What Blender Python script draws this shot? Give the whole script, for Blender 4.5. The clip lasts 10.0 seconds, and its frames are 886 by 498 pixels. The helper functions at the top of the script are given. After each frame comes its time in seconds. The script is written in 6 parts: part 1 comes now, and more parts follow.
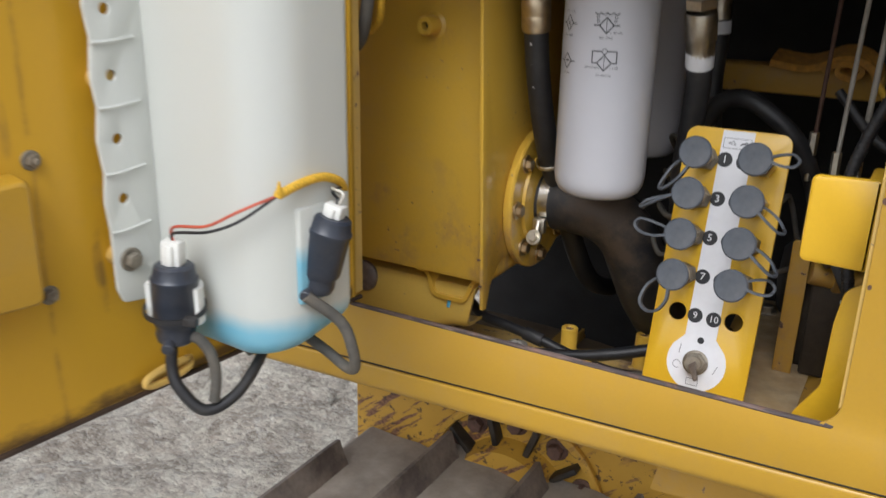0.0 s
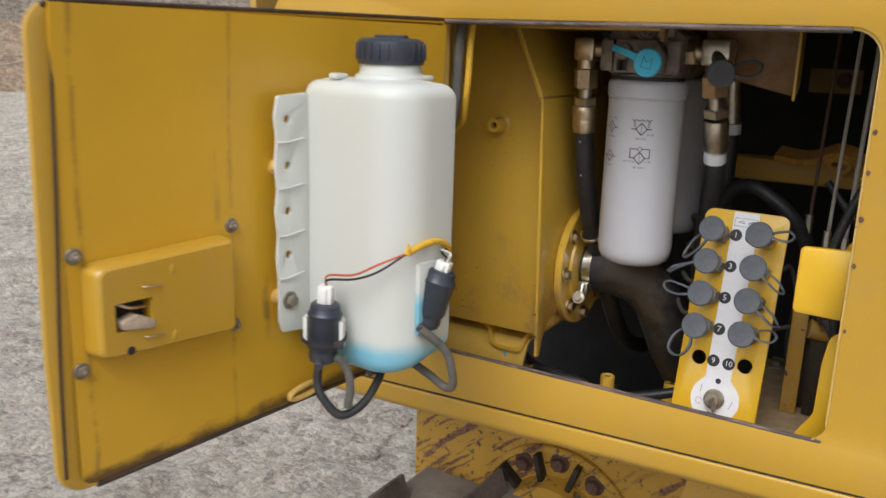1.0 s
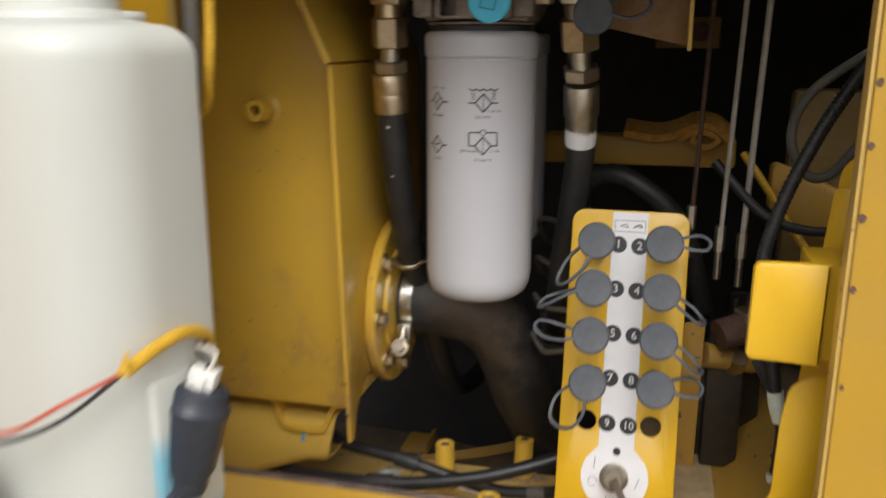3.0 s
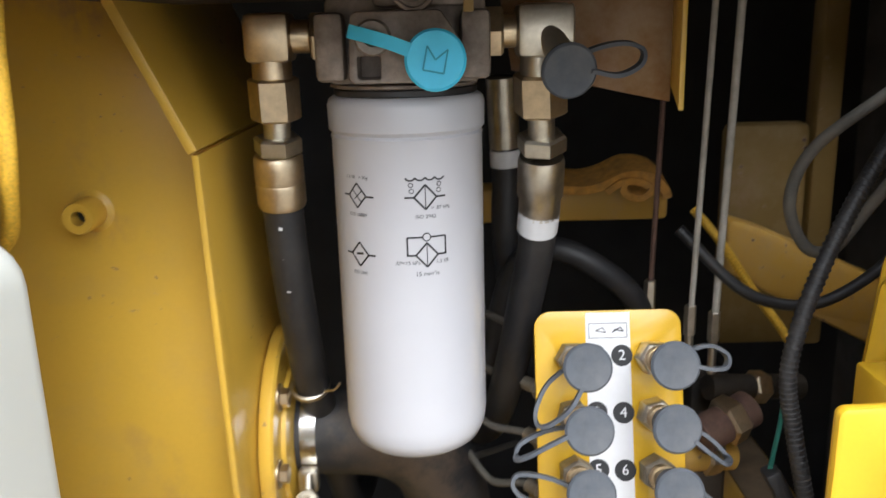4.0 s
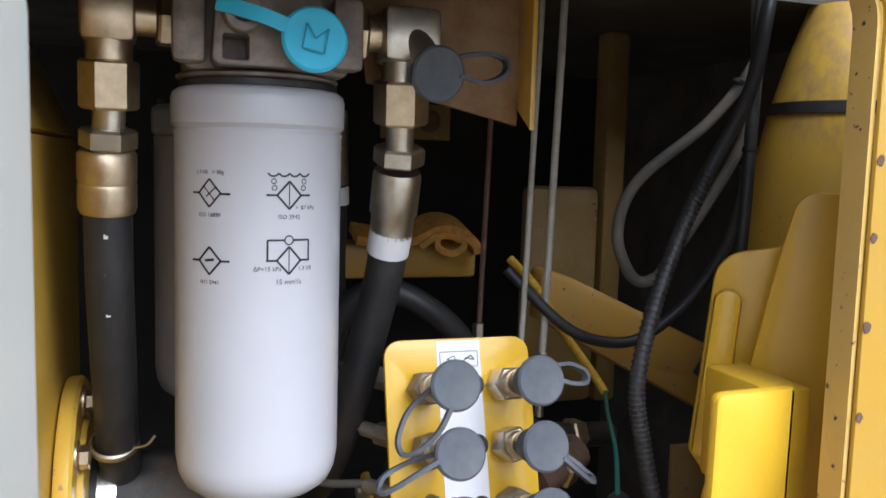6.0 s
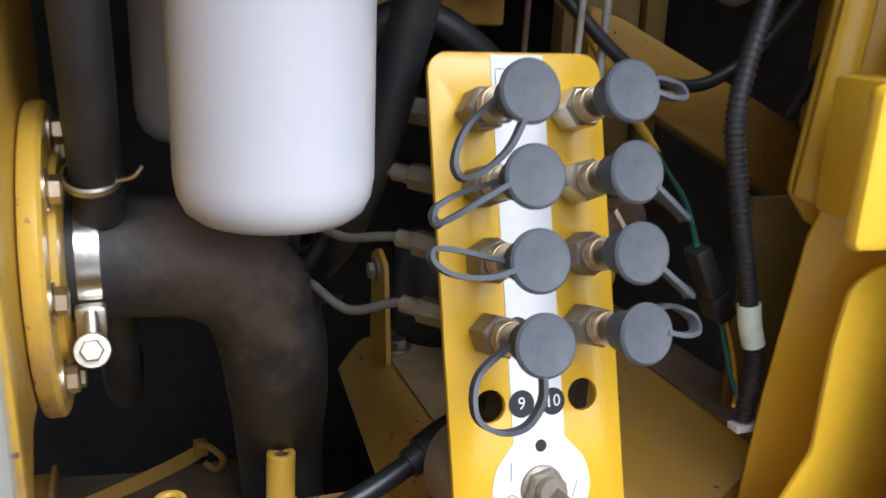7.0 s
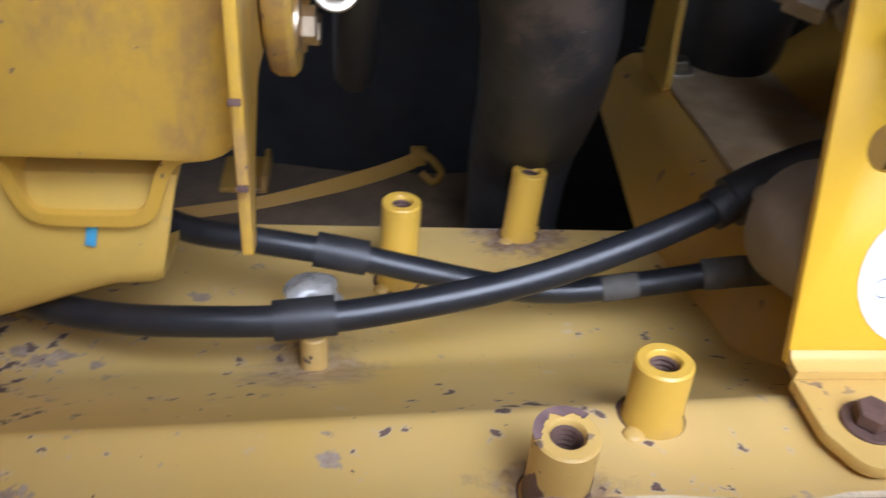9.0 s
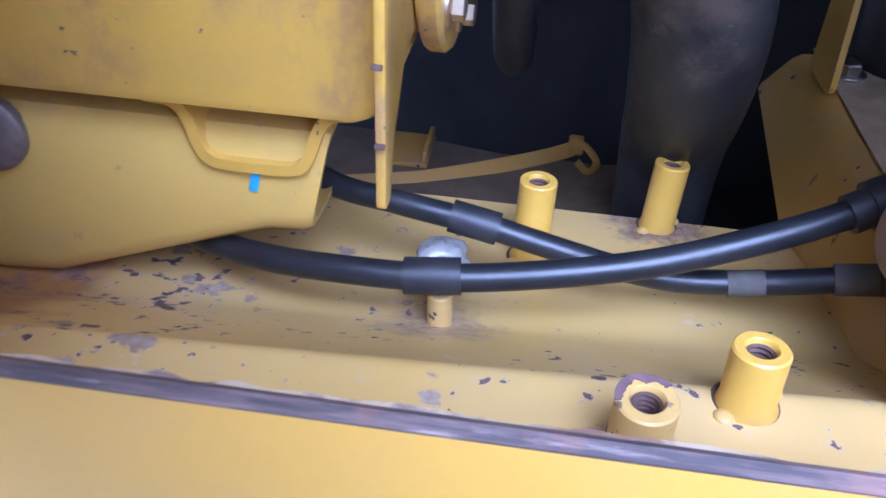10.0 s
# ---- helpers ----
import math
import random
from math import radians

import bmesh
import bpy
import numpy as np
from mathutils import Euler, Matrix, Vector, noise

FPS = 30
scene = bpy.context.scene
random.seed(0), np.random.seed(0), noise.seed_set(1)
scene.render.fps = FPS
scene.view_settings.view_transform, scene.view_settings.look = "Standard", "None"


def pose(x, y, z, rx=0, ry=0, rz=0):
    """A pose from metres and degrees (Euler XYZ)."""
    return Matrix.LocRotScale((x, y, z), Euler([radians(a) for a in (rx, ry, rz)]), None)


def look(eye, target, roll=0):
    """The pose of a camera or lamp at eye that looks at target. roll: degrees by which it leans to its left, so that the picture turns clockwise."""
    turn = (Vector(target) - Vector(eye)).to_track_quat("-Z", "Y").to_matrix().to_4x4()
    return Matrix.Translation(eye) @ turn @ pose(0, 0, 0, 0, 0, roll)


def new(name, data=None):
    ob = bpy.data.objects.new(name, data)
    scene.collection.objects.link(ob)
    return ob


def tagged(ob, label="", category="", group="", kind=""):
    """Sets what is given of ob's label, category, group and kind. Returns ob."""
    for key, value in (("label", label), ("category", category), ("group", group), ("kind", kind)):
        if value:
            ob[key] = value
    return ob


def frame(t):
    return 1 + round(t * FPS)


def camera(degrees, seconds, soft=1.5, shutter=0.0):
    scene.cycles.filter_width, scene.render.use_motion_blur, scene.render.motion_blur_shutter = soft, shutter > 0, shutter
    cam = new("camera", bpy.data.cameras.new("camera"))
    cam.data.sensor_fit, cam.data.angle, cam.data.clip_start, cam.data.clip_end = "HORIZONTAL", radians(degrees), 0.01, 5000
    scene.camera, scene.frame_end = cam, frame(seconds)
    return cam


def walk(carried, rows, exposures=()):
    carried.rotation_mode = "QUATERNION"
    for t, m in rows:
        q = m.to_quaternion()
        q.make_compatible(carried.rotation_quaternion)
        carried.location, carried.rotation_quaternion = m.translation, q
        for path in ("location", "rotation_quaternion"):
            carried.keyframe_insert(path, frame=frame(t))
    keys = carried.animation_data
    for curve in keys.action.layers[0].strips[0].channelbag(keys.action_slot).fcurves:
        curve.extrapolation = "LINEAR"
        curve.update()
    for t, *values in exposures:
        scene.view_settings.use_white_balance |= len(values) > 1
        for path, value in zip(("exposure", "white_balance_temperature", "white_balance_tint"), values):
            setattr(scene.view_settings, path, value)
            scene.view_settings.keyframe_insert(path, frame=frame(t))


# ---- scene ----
cam = camera(55.6, 10.0, 1.5, 0.5)
PATH = [
    (0, (0.836, -0.96, 1.594), (-0.11, 0.68, 0.949), 1.2),
    (0.5, (0.88, -1.111, 1.622), (-0.105, 0.543, 1.081), 1.4),
    (1, (0.915, -1.257, 1.649), (-0.103, 0.399, 1.177), 1.8),
    (1.5, (0.936, -1.374, 1.658), (-0.1, 0.282, 1.227), 1.9),
    (2, (0.918, -1.365, 1.656), (-0.137, 0.279, 1.227), 2.2),
    (2.5, (0.786, -1.154, 1.602), (-0.06, 0.605, 1.168), 1.8),
    (2.7, (0.722, -1.005, 1.569), (0.035, 0.82, 1.125), 1.4),
    (3.8, (0.489, -0.547, 1.675), (0.373, 1.366, 1.102), -2.3),
    (4, (0.462, -0.533, 1.654), (0.44, 1.401, 1.145), -1.6),
    (4.5, (0.389, -0.477, 1.628), (0.724, 1.459, 1.256), 0.4),
    (5, (0.388, -0.462, 1.602), (0.893, 1.464, 1.407), 1.0),
    (5.2, (0.388, -0.484, 1.563), (0.932, 1.432, 1.387), 1.7),
    (6.3, (0.348, -0.49, 1.531), (0.975, 1.394, 1.29), 1.5),
    (6.5, (0.36, -0.451, 1.491), (0.971, 1.409, 1.082), 1.7),
    (7, (0.336, -0.346, 1.421), (1.015, 1.455, 0.844), 2.3),
    (7.25, (0.343, -0.287, 1.407), (1.046, 1.475, 0.773), 2.9),
    (7.4, (0.335, -0.259, 1.403), (1.073, 1.472, 0.725), 3.3),
    (7.5, (0.301, -0.253, 1.387), (1.116, 1.453, 0.736), 3.5),
    (8, (0.261, -0.228, 1.364), (1.079, 1.42, 0.58), 3.9),
    (8.5, (0.267, -0.208, 1.33), (0.886, 1.391, 0.3), 6.9),
    (9, (0.305, -0.178, 1.309), (0.536, 1.448, 0.168), 5.5),
    (9.5, (0.332, -0.18, 1.3), (0.252, 1.44, 0.129), 2.1),
    (10, (0.332, -0.214, 1.318), (0.168, 1.393, 0.139), 3.3),
]
EXPOSURES = [(0.0, 0.1, 6000, 10), (1.5, 0.05, 6300, 10), (2.7, 0.02, 6500, 10), (3.8, 0.95, 6050, 8), (5.2, 1.08, 5350, 10), (6.4, 0.8, 5550, 10), (7.5, 0.82, 5550, 10), (8.5, 0.93, 5600, 9), (9.1, 1.06, 5050, 16), (9.5, 1.38, 4650, 20), (10.0, 1.42, 4200, 27)]
walk(cam, [(t, look(eye, target, roll)) for t, eye, target, roll in PATH], EXPOSURES)

# ---- sky and sun: an even overcast day ----
world = bpy.data.worlds.new("sky")
scene.world = world
world.use_nodes = True
wt = world.node_tree
wbg = wt.nodes["Background"]
sky = wt.nodes.new("ShaderNodeTexSky")
sky.sky_type, sky.sun_disc = "NISHITA", False
sky.sun_elevation, sky.sun_rotation = radians(49), radians(167)
sky.air_density, sky.dust_density, sky.ozone_density = 1.0, 6.0, 0.6
hsv = wt.nodes.new("ShaderNodeHueSaturation")
hsv.inputs["Saturation"].default_value = 0.25
wt.links.new(sky.outputs[0], hsv.inputs["Color"])
wt.links.new(hsv.outputs[0], wbg.inputs[0])
wbg.inputs[1].default_value = 0.15
sun_data = bpy.data.lights.new("sun", "SUN")
sun_data.energy, sun_data.angle, sun_data.color = 0.8, radians(40), (1.0, 0.96, 0.9)
sun = new("sun", sun_data)
sun.matrix_world = look((0.85, -3.5, 5.0), (0.2, 0.0, 1.2))


# ---- materials ----
def nodes(name, rough=0.5, metal=0.0):
    m = bpy.data.materials.new(name)
    m.use_nodes = True
    t = m.node_tree
    b = t.nodes["Principled BSDF"]
    b.inputs["Roughness"].default_value, b.inputs["Metallic"].default_value = rough, metal
    co = t.nodes.new("ShaderNodeTexCoord")
    return m, t, b, co.outputs["Object"]


def noise_node(t, co, scale, detail=4.0, rough=0.6, stretch=None):
    if stretch:
        mp = t.nodes.new("ShaderNodeMapping")
        mp.inputs["Scale"].default_value = stretch
        t.links.new(co, mp.inputs[0])
        co = mp.outputs[0]
    n = t.nodes.new("ShaderNodeTexNoise")
    n.inputs["Scale"].default_value, n.inputs["Detail"].default_value, n.inputs["Roughness"].default_value = scale, detail, rough
    t.links.new(co, n.inputs["Vector"])
    return n.outputs["Fac"]


def ramp(t, fac, a, b, ca=(0, 0, 0, 1), cb=(1, 1, 1, 1)):
    r = t.nodes.new("ShaderNodeValToRGB")
    r.color_ramp.elements[0].position, r.color_ramp.elements[1].position = a, b
    r.color_ramp.elements[0].color, r.color_ramp.elements[1].color = ca, cb
    t.links.new(fac, r.inputs[0])
    return r.outputs[0]


def mix(t, fac, a, b):
    m = t.nodes.new("ShaderNodeMix")
    m.data_type = "RGBA"
    for k, v in ((0, fac), (6, a), (7, b)):
        if isinstance(v, (int, float)):
            m.inputs[k].default_value = v
        elif isinstance(v, tuple):
            m.inputs[k].default_value = (*v[:3], 1)
        else:
            t.links.new(v, m.inputs[k])
    return m.outputs[2]


def math_node(t, op, a, b):
    m = t.nodes.new("ShaderNodeMath")
    m.operation = op
    for k, v in ((0, a), (1, b)):
        if isinstance(v, (int, float)):
            m.inputs[k].default_value = v
        else:
            t.links.new(v, m.inputs[k])
    return m.outputs[0]


def bump(t, b, fac, strength, dist=0.001):
    n = t.nodes.new("ShaderNodeBump")
    n.inputs["Strength"].default_value, n.inputs["Distance"].default_value = strength, dist
    t.links.new(fac, n.inputs["Height"])
    t.links.new(n.outputs[0], b.inputs["Normal"])


def paint(name, chips=0.0, dirt=0.2, rough=0.38, base=(0.6, 0.345, 0.022), chip_scale=90.0, stain=0.0, coat=0.0):
    """Yellow machine paint: clouded tone, dust, and chips down to rust."""
    m, t, b, co = nodes(name, rough)
    b.inputs["Coat Weight"].default_value, b.inputs["Coat Roughness"].default_value = coat, 0.22
    big = ramp(t, noise_node(t, co, 3.0, 3), 0.3, 0.7)
    c = mix(t, big, tuple(0.93 * v for v in base), tuple(1.05 * v for v in base))
    fine = ramp(t, noise_node(t, co, 220.0, 3), 0.35, 0.7)
    c = mix(t, math_node(t, "MULTIPLY", fine, 0.12), c, tuple(0.75 * v for v in base))
    dust = ramp(t, noise_node(t, co, 11.0, 6, 0.7), 0.48, 0.72)
    c = mix(t, math_node(t, "MULTIPLY", dust, dirt), c, (0.33, 0.25, 0.16))
    if stain:
        area = ramp(t, noise_node(t, co, 5.0, 3), 0.55, 0.66)
        blot = ramp(t, noise_node(t, co, 34.0, 6, 0.7, (1.0, 1.0, 0.6)), 0.42, 0.62)
        c = mix(t, math_node(t, "MULTIPLY", math_node(t, "MULTIPLY", area, blot), stain), c, (0.26, 0.16, 0.12))
    if chips:
        k = ramp(t, noise_node(t, co, chip_scale, 4, 0.5), 0.71 - 0.09 * chips, 0.72 - 0.09 * chips)
        area = ramp(t, noise_node(t, co, 6.0, 4), 0.52 - 0.2 * chips, 0.64 - 0.2 * chips)
        k = math_node(t, "MULTIPLY", k, area)
        halo = ramp(t, noise_node(t, co, chip_scale, 4, 0.5), 0.68 - 0.09 * chips, 0.72 - 0.09 * chips)
        c = mix(t, math_node(t, "MULTIPLY", math_node(t, "MULTIPLY", halo, area), 0.5), c, (0.4, 0.3, 0.24))
        rust = mix(t, ramp(t, noise_node(t, co, 300.0, 3), 0.4, 0.6), (0.05, 0.035, 0.03), (0.17, 0.1, 0.085))
        c = mix(t, k, c, rust)
        t.links.new(math_node(t, "ADD", math_node(t, "MULTIPLY", k, 0.4), rough), b.inputs["Roughness"])
    t.links.new(c, b.inputs["Base Color"])
    bump(t, b, noise_node(t, co, 420.0, 2), 0.12, 0.0006)
    return m


def simple(name, col, rough=0.5, metal=0.0, var=0.15, scale=60.0, dirt=0.0, dirt_col=(0.22, 0.18, 0.13), relief=0.15):
    m, t, b, co = nodes(name, rough, metal)
    f = ramp(t, noise_node(t, co, scale, 5), 0.3, 0.7)
    c = mix(t, f, tuple(v * (1 - var) for v in col), tuple(min(1, v * (1 + var)) for v in col))
    if dirt:
        d = ramp(t, noise_node(t, co, scale * 0.35, 6, 0.7), 0.42, 0.68)
        c = mix(t, math_node(t, "MULTIPLY", d, dirt), c, dirt_col)
        t.links.new(math_node(t, "ADD", math_node(t, "MULTIPLY", d, 0.3 * dirt), rough), b.inputs["Roughness"])
    t.links.new(c, b.inputs["Base Color"])
    if relief:
        bump(t, b, noise_node(t, co, scale * 4, 3), relief, 0.0008)
    return m


def scraped():
    """Yellow paint scored by long slanting scratches down to rust."""
    m, t, b, co = nodes("yellow_paint_scraped", 0.5)
    base = (0.56, 0.32, 0.04)
    big = ramp(t, noise_node(t, co, 5.0, 4), 0.3, 0.7)
    c = mix(t, big, tuple(0.8 * v for v in base), base)
    mp = t.nodes.new("ShaderNodeMapping")
    mp.inputs["Rotation"].default_value = (0, radians(38), 0)
    t.links.new(co, mp.inputs[0])
    st = noise_node(t, mp.outputs[0], 22.0, 5, 0.6, (0.35, 1.0, 2.6))
    area = ramp(t, noise_node(t, co, 4.0, 3), 0.34, 0.5)
    k = math_node(t, "MULTIPLY", ramp(t, st, 0.535, 0.575), area)
    rust = mix(t, ramp(t, noise_node(t, co, 120.0, 3), 0.4, 0.6), (0.12, 0.055, 0.035), (0.26, 0.13, 0.07))
    c = mix(t, k, c, rust)
    fine = ramp(t, noise_node(t, co, 55.0, 5, 0.6), 0.6, 0.63)
    c = mix(t, math_node(t, "MULTIPLY", fine, 0.85), c, (0.07, 0.04, 0.03))
    t.links.new(c, b.inputs["Base Color"])
    bump(t, b, noise_node(t, co, 200.0, 3), 0.3, 0.001)
    return m


def deck_paint():
    """Dusty pale yellow deck paint: dark chips, bare purple-grey patches, rust at its far corner."""
    m, t, b, co = nodes("yellow_deck_paint", 0.42)
    sep = t.nodes.new("ShaderNodeSeparateXYZ")
    t.links.new(co, sep.inputs[0])
    big = ramp(t, noise_node(t, co, 5.0, 4), 0.3, 0.7)
    c = mix(t, big, (0.6, 0.4, 0.1), (0.68, 0.48, 0.17))
    film = ramp(t, noise_node(t, co, 16.0, 6, 0.7), 0.45, 0.75)
    c = mix(t, math_node(t, "MULTIPLY", film, 0.25), c, (0.5, 0.37, 0.2))
    worn = noise_node(t, co, 9.0, 4)
    speck = ramp(t, noise_node(t, co, 170.0, 3, 0.5), 0.735, 0.752)
    along = math_node(t, "ADD", sep.outputs["X"], 0.4)
    left = math_node(t, "MULTIPLY", ramp(t, along, 0.12, 0.3, (1, 1, 1, 1), (0, 0, 0, 1)), 0.08)
    chip = math_node(t, "ADD", math_node(t, "ADD", noise_node(t, co, 75.0, 4, 0.55), math_node(t, "MULTIPLY", worn, 0.5)), math_node(t, "MULTIPLY", left, 0.5))
    small = ramp(t, chip, 0.938, 0.958)
    halo = ramp(t, chip, 0.89, 0.94)
    patch = ramp(t, math_node(t, "ADD", noise_node(t, co, 26.0, 6, 0.6), left), 0.672, 0.7)
    pale = ramp(t, noise_node(t, co, 40.0, 5, 0.6), 0.66, 0.72)
    c = mix(t, math_node(t, "MULTIPLY", pale, 0.5), c, (0.66, 0.56, 0.42))
    c = mix(t, math_node(t, "MULTIPLY", halo, 0.55), c, (0.55, 0.45, 0.36))
    c = mix(t, math_node(t, "MULTIPLY", patch, 0.85), c, mix(t, ramp(t, noise_node(t, co, 140.0, 3), 0.35, 0.65), (0.27, 0.2, 0.17), (0.4, 0.33, 0.29)))
    c = mix(t, small, c, mix(t, ramp(t, noise_node(t, co, 300.0, 2), 0.4, 0.6), (0.07, 0.042, 0.034), (0.16, 0.1, 0.08)))
    c = mix(t, speck, c, (0.12, 0.07, 0.05))
    corner = ramp(t, math_node(t, "ADD", along, math_node(t, "MULTIPLY", noise_node(t, co, 20.0, 5), 0.14)), 0.085, 0.125, (1, 1, 1, 1), (0, 0, 0, 1))
    rust = mix(t, ramp(t, noise_node(t, co, 45.0, 4), 0.42, 0.6), (0.42, 0.2, 0.045), (0.24, 0.14, 0.12))
    c = mix(t, math_node(t, "MULTIPLY", corner, 0.9), c, rust)
    # rust and burnt paint round the welded feet
    rag = math_node(t, "MULTIPLY", math_node(t, "SUBTRACT", noise_node(t, co, 55.0, 5, 0.65), 0.5), 0.075)
    for at, size, k in (((0.457, 0.429, 0.9), 0.045, 0.9), ((0.401, 0.06, 1.003), 0.036, 0.7), ((0.286, 0.228, 0.93), 0.05, 0.55), ((0.6, 0.02, 1.004), 0.05, 0.5)):
        dist = t.nodes.new("ShaderNodeVectorMath")
        dist.operation = "DISTANCE"
        t.links.new(co, dist.inputs[0])
        dist.inputs[1].default_value = (at[0] - 0.4, at[1] - 0.5, at[2] - 0.95)
        ring = ramp(t, math_node(t, "ADD", dist.outputs["Value"], rag), size * 0.55, size, (1, 1, 1, 1), (0, 0, 0, 1))
        c = mix(t, math_node(t, "MULTIPLY", ring, k), c, mix(t, ramp(t, noise_node(t, co, 130.0, 4), 0.4, 0.6), (0.17, 0.1, 0.065), (0.34, 0.26, 0.22)))
    t.links.new(c, b.inputs["Base Color"])
    t.links.new(math_node(t, "ADD", math_node(t, "MULTIPLY", math_node(t, "MAXIMUM", small, patch), 0.3), 0.42), b.inputs["Roughness"])
    bump(t, b, math_node(t, "SUBTRACT", math_node(t, "MULTIPLY", noise_node(t, co, 300.0, 2), 0.3), small), 0.25, 0.0006)
    return m


DECK_PAINT = deck_paint()


def flakes():
    """Lifted pale paint, bare grey-purple steel and a little rust."""
    m, t, b, co = nodes("flaking_paint", 0.55)
    c = mix(t, ramp(t, noise_node(t, co, 60.0, 5), 0.42, 0.52), (0.28, 0.2, 0.17), (0.56, 0.44, 0.28))
    c = mix(t, math_node(t, "MULTIPLY", ramp(t, noise_node(t, co, 26.0, 4), 0.56, 0.62), 0.8), c, (0.24, 0.13, 0.08))
    t.links.new(c, b.inputs["Base Color"])
    bump(t, b, noise_node(t, co, 250.0, 3), 0.4, 0.001)
    return m


FLAKES = flakes()
YELLOW = paint("yellow_paint", 0.0, 0.14, 0.4, (0.48, 0.276, 0.021), 90.0, 0.0, 0.4)
YELLOW_IN = paint("yellow_paint_inside", 0.12, 0.16, 0.34, (0.62, 0.385, 0.047), 120.0, 0.6)
YELLOW_WORN = paint("yellow_paint_worn", 0.6, 0.3, 0.42, (0.62, 0.41, 0.11), 130.0)
YELLOW_SCRAPED = scraped()
YELLOW_DEEP = paint("yellow_paint_grimy", 0.3, 0.45, 0.55, (0.5, 0.29, 0.045), 60.0, 0.4)
PLATE_YELLOW = paint("yellow_plate_paint", 0.0, 0.06, 0.3, (0.7, 0.42, 0.02))
RUBBER = simple("black_rubber", (0.018, 0.018, 0.02), 0.45, dirt=0.25, dirt_col=(0.09, 0.08, 0.07))
CABLE = simple("black_cable_sheath", (0.012, 0.013, 0.016), 0.36, scale=50, dirt=0.3, dirt_col=(0.06, 0.055, 0.05), relief=0.2)


def dusty_rubber():
    """Black hose rubber, scuffed, with brown dust caked on the shoulder of the bend."""
    m, t, b, co = nodes("dusty_rubber", 0.5)
    c = mix(t, ramp(t, noise_node(t, co, 42.0, 5), 0.3, 0.7), (0.013, 0.014, 0.017), (0.019, 0.02, 0.023))
    film = ramp(t, noise_node(t, co, 15.0, 6, 0.7), 0.45, 0.7)
    c = mix(t, math_node(t, "MULTIPLY", film, 0.55), c, (0.07, 0.058, 0.046))
    rag = math_node(t, "MULTIPLY", math_node(t, "SUBTRACT", noise_node(t, co, 28.0, 6, 0.7), 0.5), 0.11)
    for at, size, k in (((-0.02, -0.105, 0.475), 0.075, 0.75), ((0.015, -0.085, 0.41), 0.05, 0.6), ((0.02, -0.06, 0.35), 0.03, 0.5)):
        dist = t.nodes.new("ShaderNodeVectorMath")
        dist.operation = "DISTANCE"
        t.links.new(co, dist.inputs[0])
        dist.inputs[1].default_value = at
        spot = ramp(t, math_node(t, "ADD", dist.outputs["Value"], rag), size * 0.4, size, (1, 1, 1, 1), (0, 0, 0, 1))
        c = mix(t, math_node(t, "MULTIPLY", spot, k), c, (0.12, 0.085, 0.058))
    scuff = ramp(t, noise_node(t, co, 130.0, 3, 0.5, (1.0, 1.0, 2.5)), 0.72, 0.75)
    c = mix(t, math_node(t, "MULTIPLY", scuff, 0.4), c, (0.2, 0.19, 0.17))
    t.links.new(c, b.inputs["Base Color"])
    t.links.new(math_node(t, "ADD", math_node(t, "MULTIPLY", film, 0.25), 0.5), b.inputs["Roughness"])
    bump(t, b, noise_node(t, co, 170.0, 3), 0.5, 0.0008)
    return m


DUSTY_RUBBER = dusty_rubber()
CAP_GREY = simple("grey_rubber_cap", (0.062, 0.07, 0.084), 0.65, dirt=0.25, dirt_col=(0.2, 0.19, 0.18))
HOSE_GREY = simple("grey_dusty_hose", (0.09, 0.085, 0.075), 0.75, dirt=0.4)
CAP_BLUE = simple("blue_plastic_cap", (0.07, 0.54, 0.8), 0.45, var=0.06)
NAVY = simple("navy_plastic", (0.025, 0.032, 0.048), 0.35, dirt=0.12)
CAN_WHITE = simple("white_can_enamel", (0.49, 0.49, 0.52), 0.28, var=0.02, scale=14, dirt=0.06, dirt_col=(0.5, 0.48, 0.45), relief=0.03)
LABEL_WHITE = simple("white_label", (0.72, 0.72, 0.74), 0.4, var=0.03, dirt=0.1, dirt_col=(0.5, 0.45, 0.38), relief=0.0)
PLASTIC_WHITE = simple("white_plastic", (0.72, 0.72, 0.68), 0.4, var=0.05, dirt=0.15)
INK = simple("black_ink", (0.012, 0.012, 0.014), 0.5, relief=0.0)
STEEL = simple("zinc_steel", (0.64, 0.6, 0.51), 0.33, 1.0, 0.12, 80, 0.35, (0.25, 0.2, 0.14))
ROD_STEEL = simple("dull_rod_steel", (0.5, 0.47, 0.41), 0.5, 0.15, 0.2, 60, 0.4, (0.26, 0.21, 0.15))
BRASSY = simple("yellow_zinc_steel", (0.66, 0.54, 0.37), 0.35, 1.0, 0.12, 80, 0.4, (0.22, 0.17, 0.11))
BRIGHT = simple("bright_steel", (0.75, 0.75, 0.74), 0.22, 1.0, 0.06, 60, 0.1, (0.3, 0.28, 0.25))
CAST = simple("dirty_cast_iron", (0.26, 0.22, 0.19), 0.55, 0.5, 0.3, 45, 0.6, (0.1, 0.07, 0.05), 0.5)
RUSTY = simple("rusty_steel", (0.11, 0.06, 0.045), 0.75, 0.2, 0.4, 90, 0.5, (0.2, 0.12, 0.08), 0.5)
TRACK_STEEL = simple("muddy_track_steel", (0.11, 0.09, 0.08), 0.65, 0.2, 0.4, 25, 0.8, (0.32, 0.27, 0.22), 0.8)
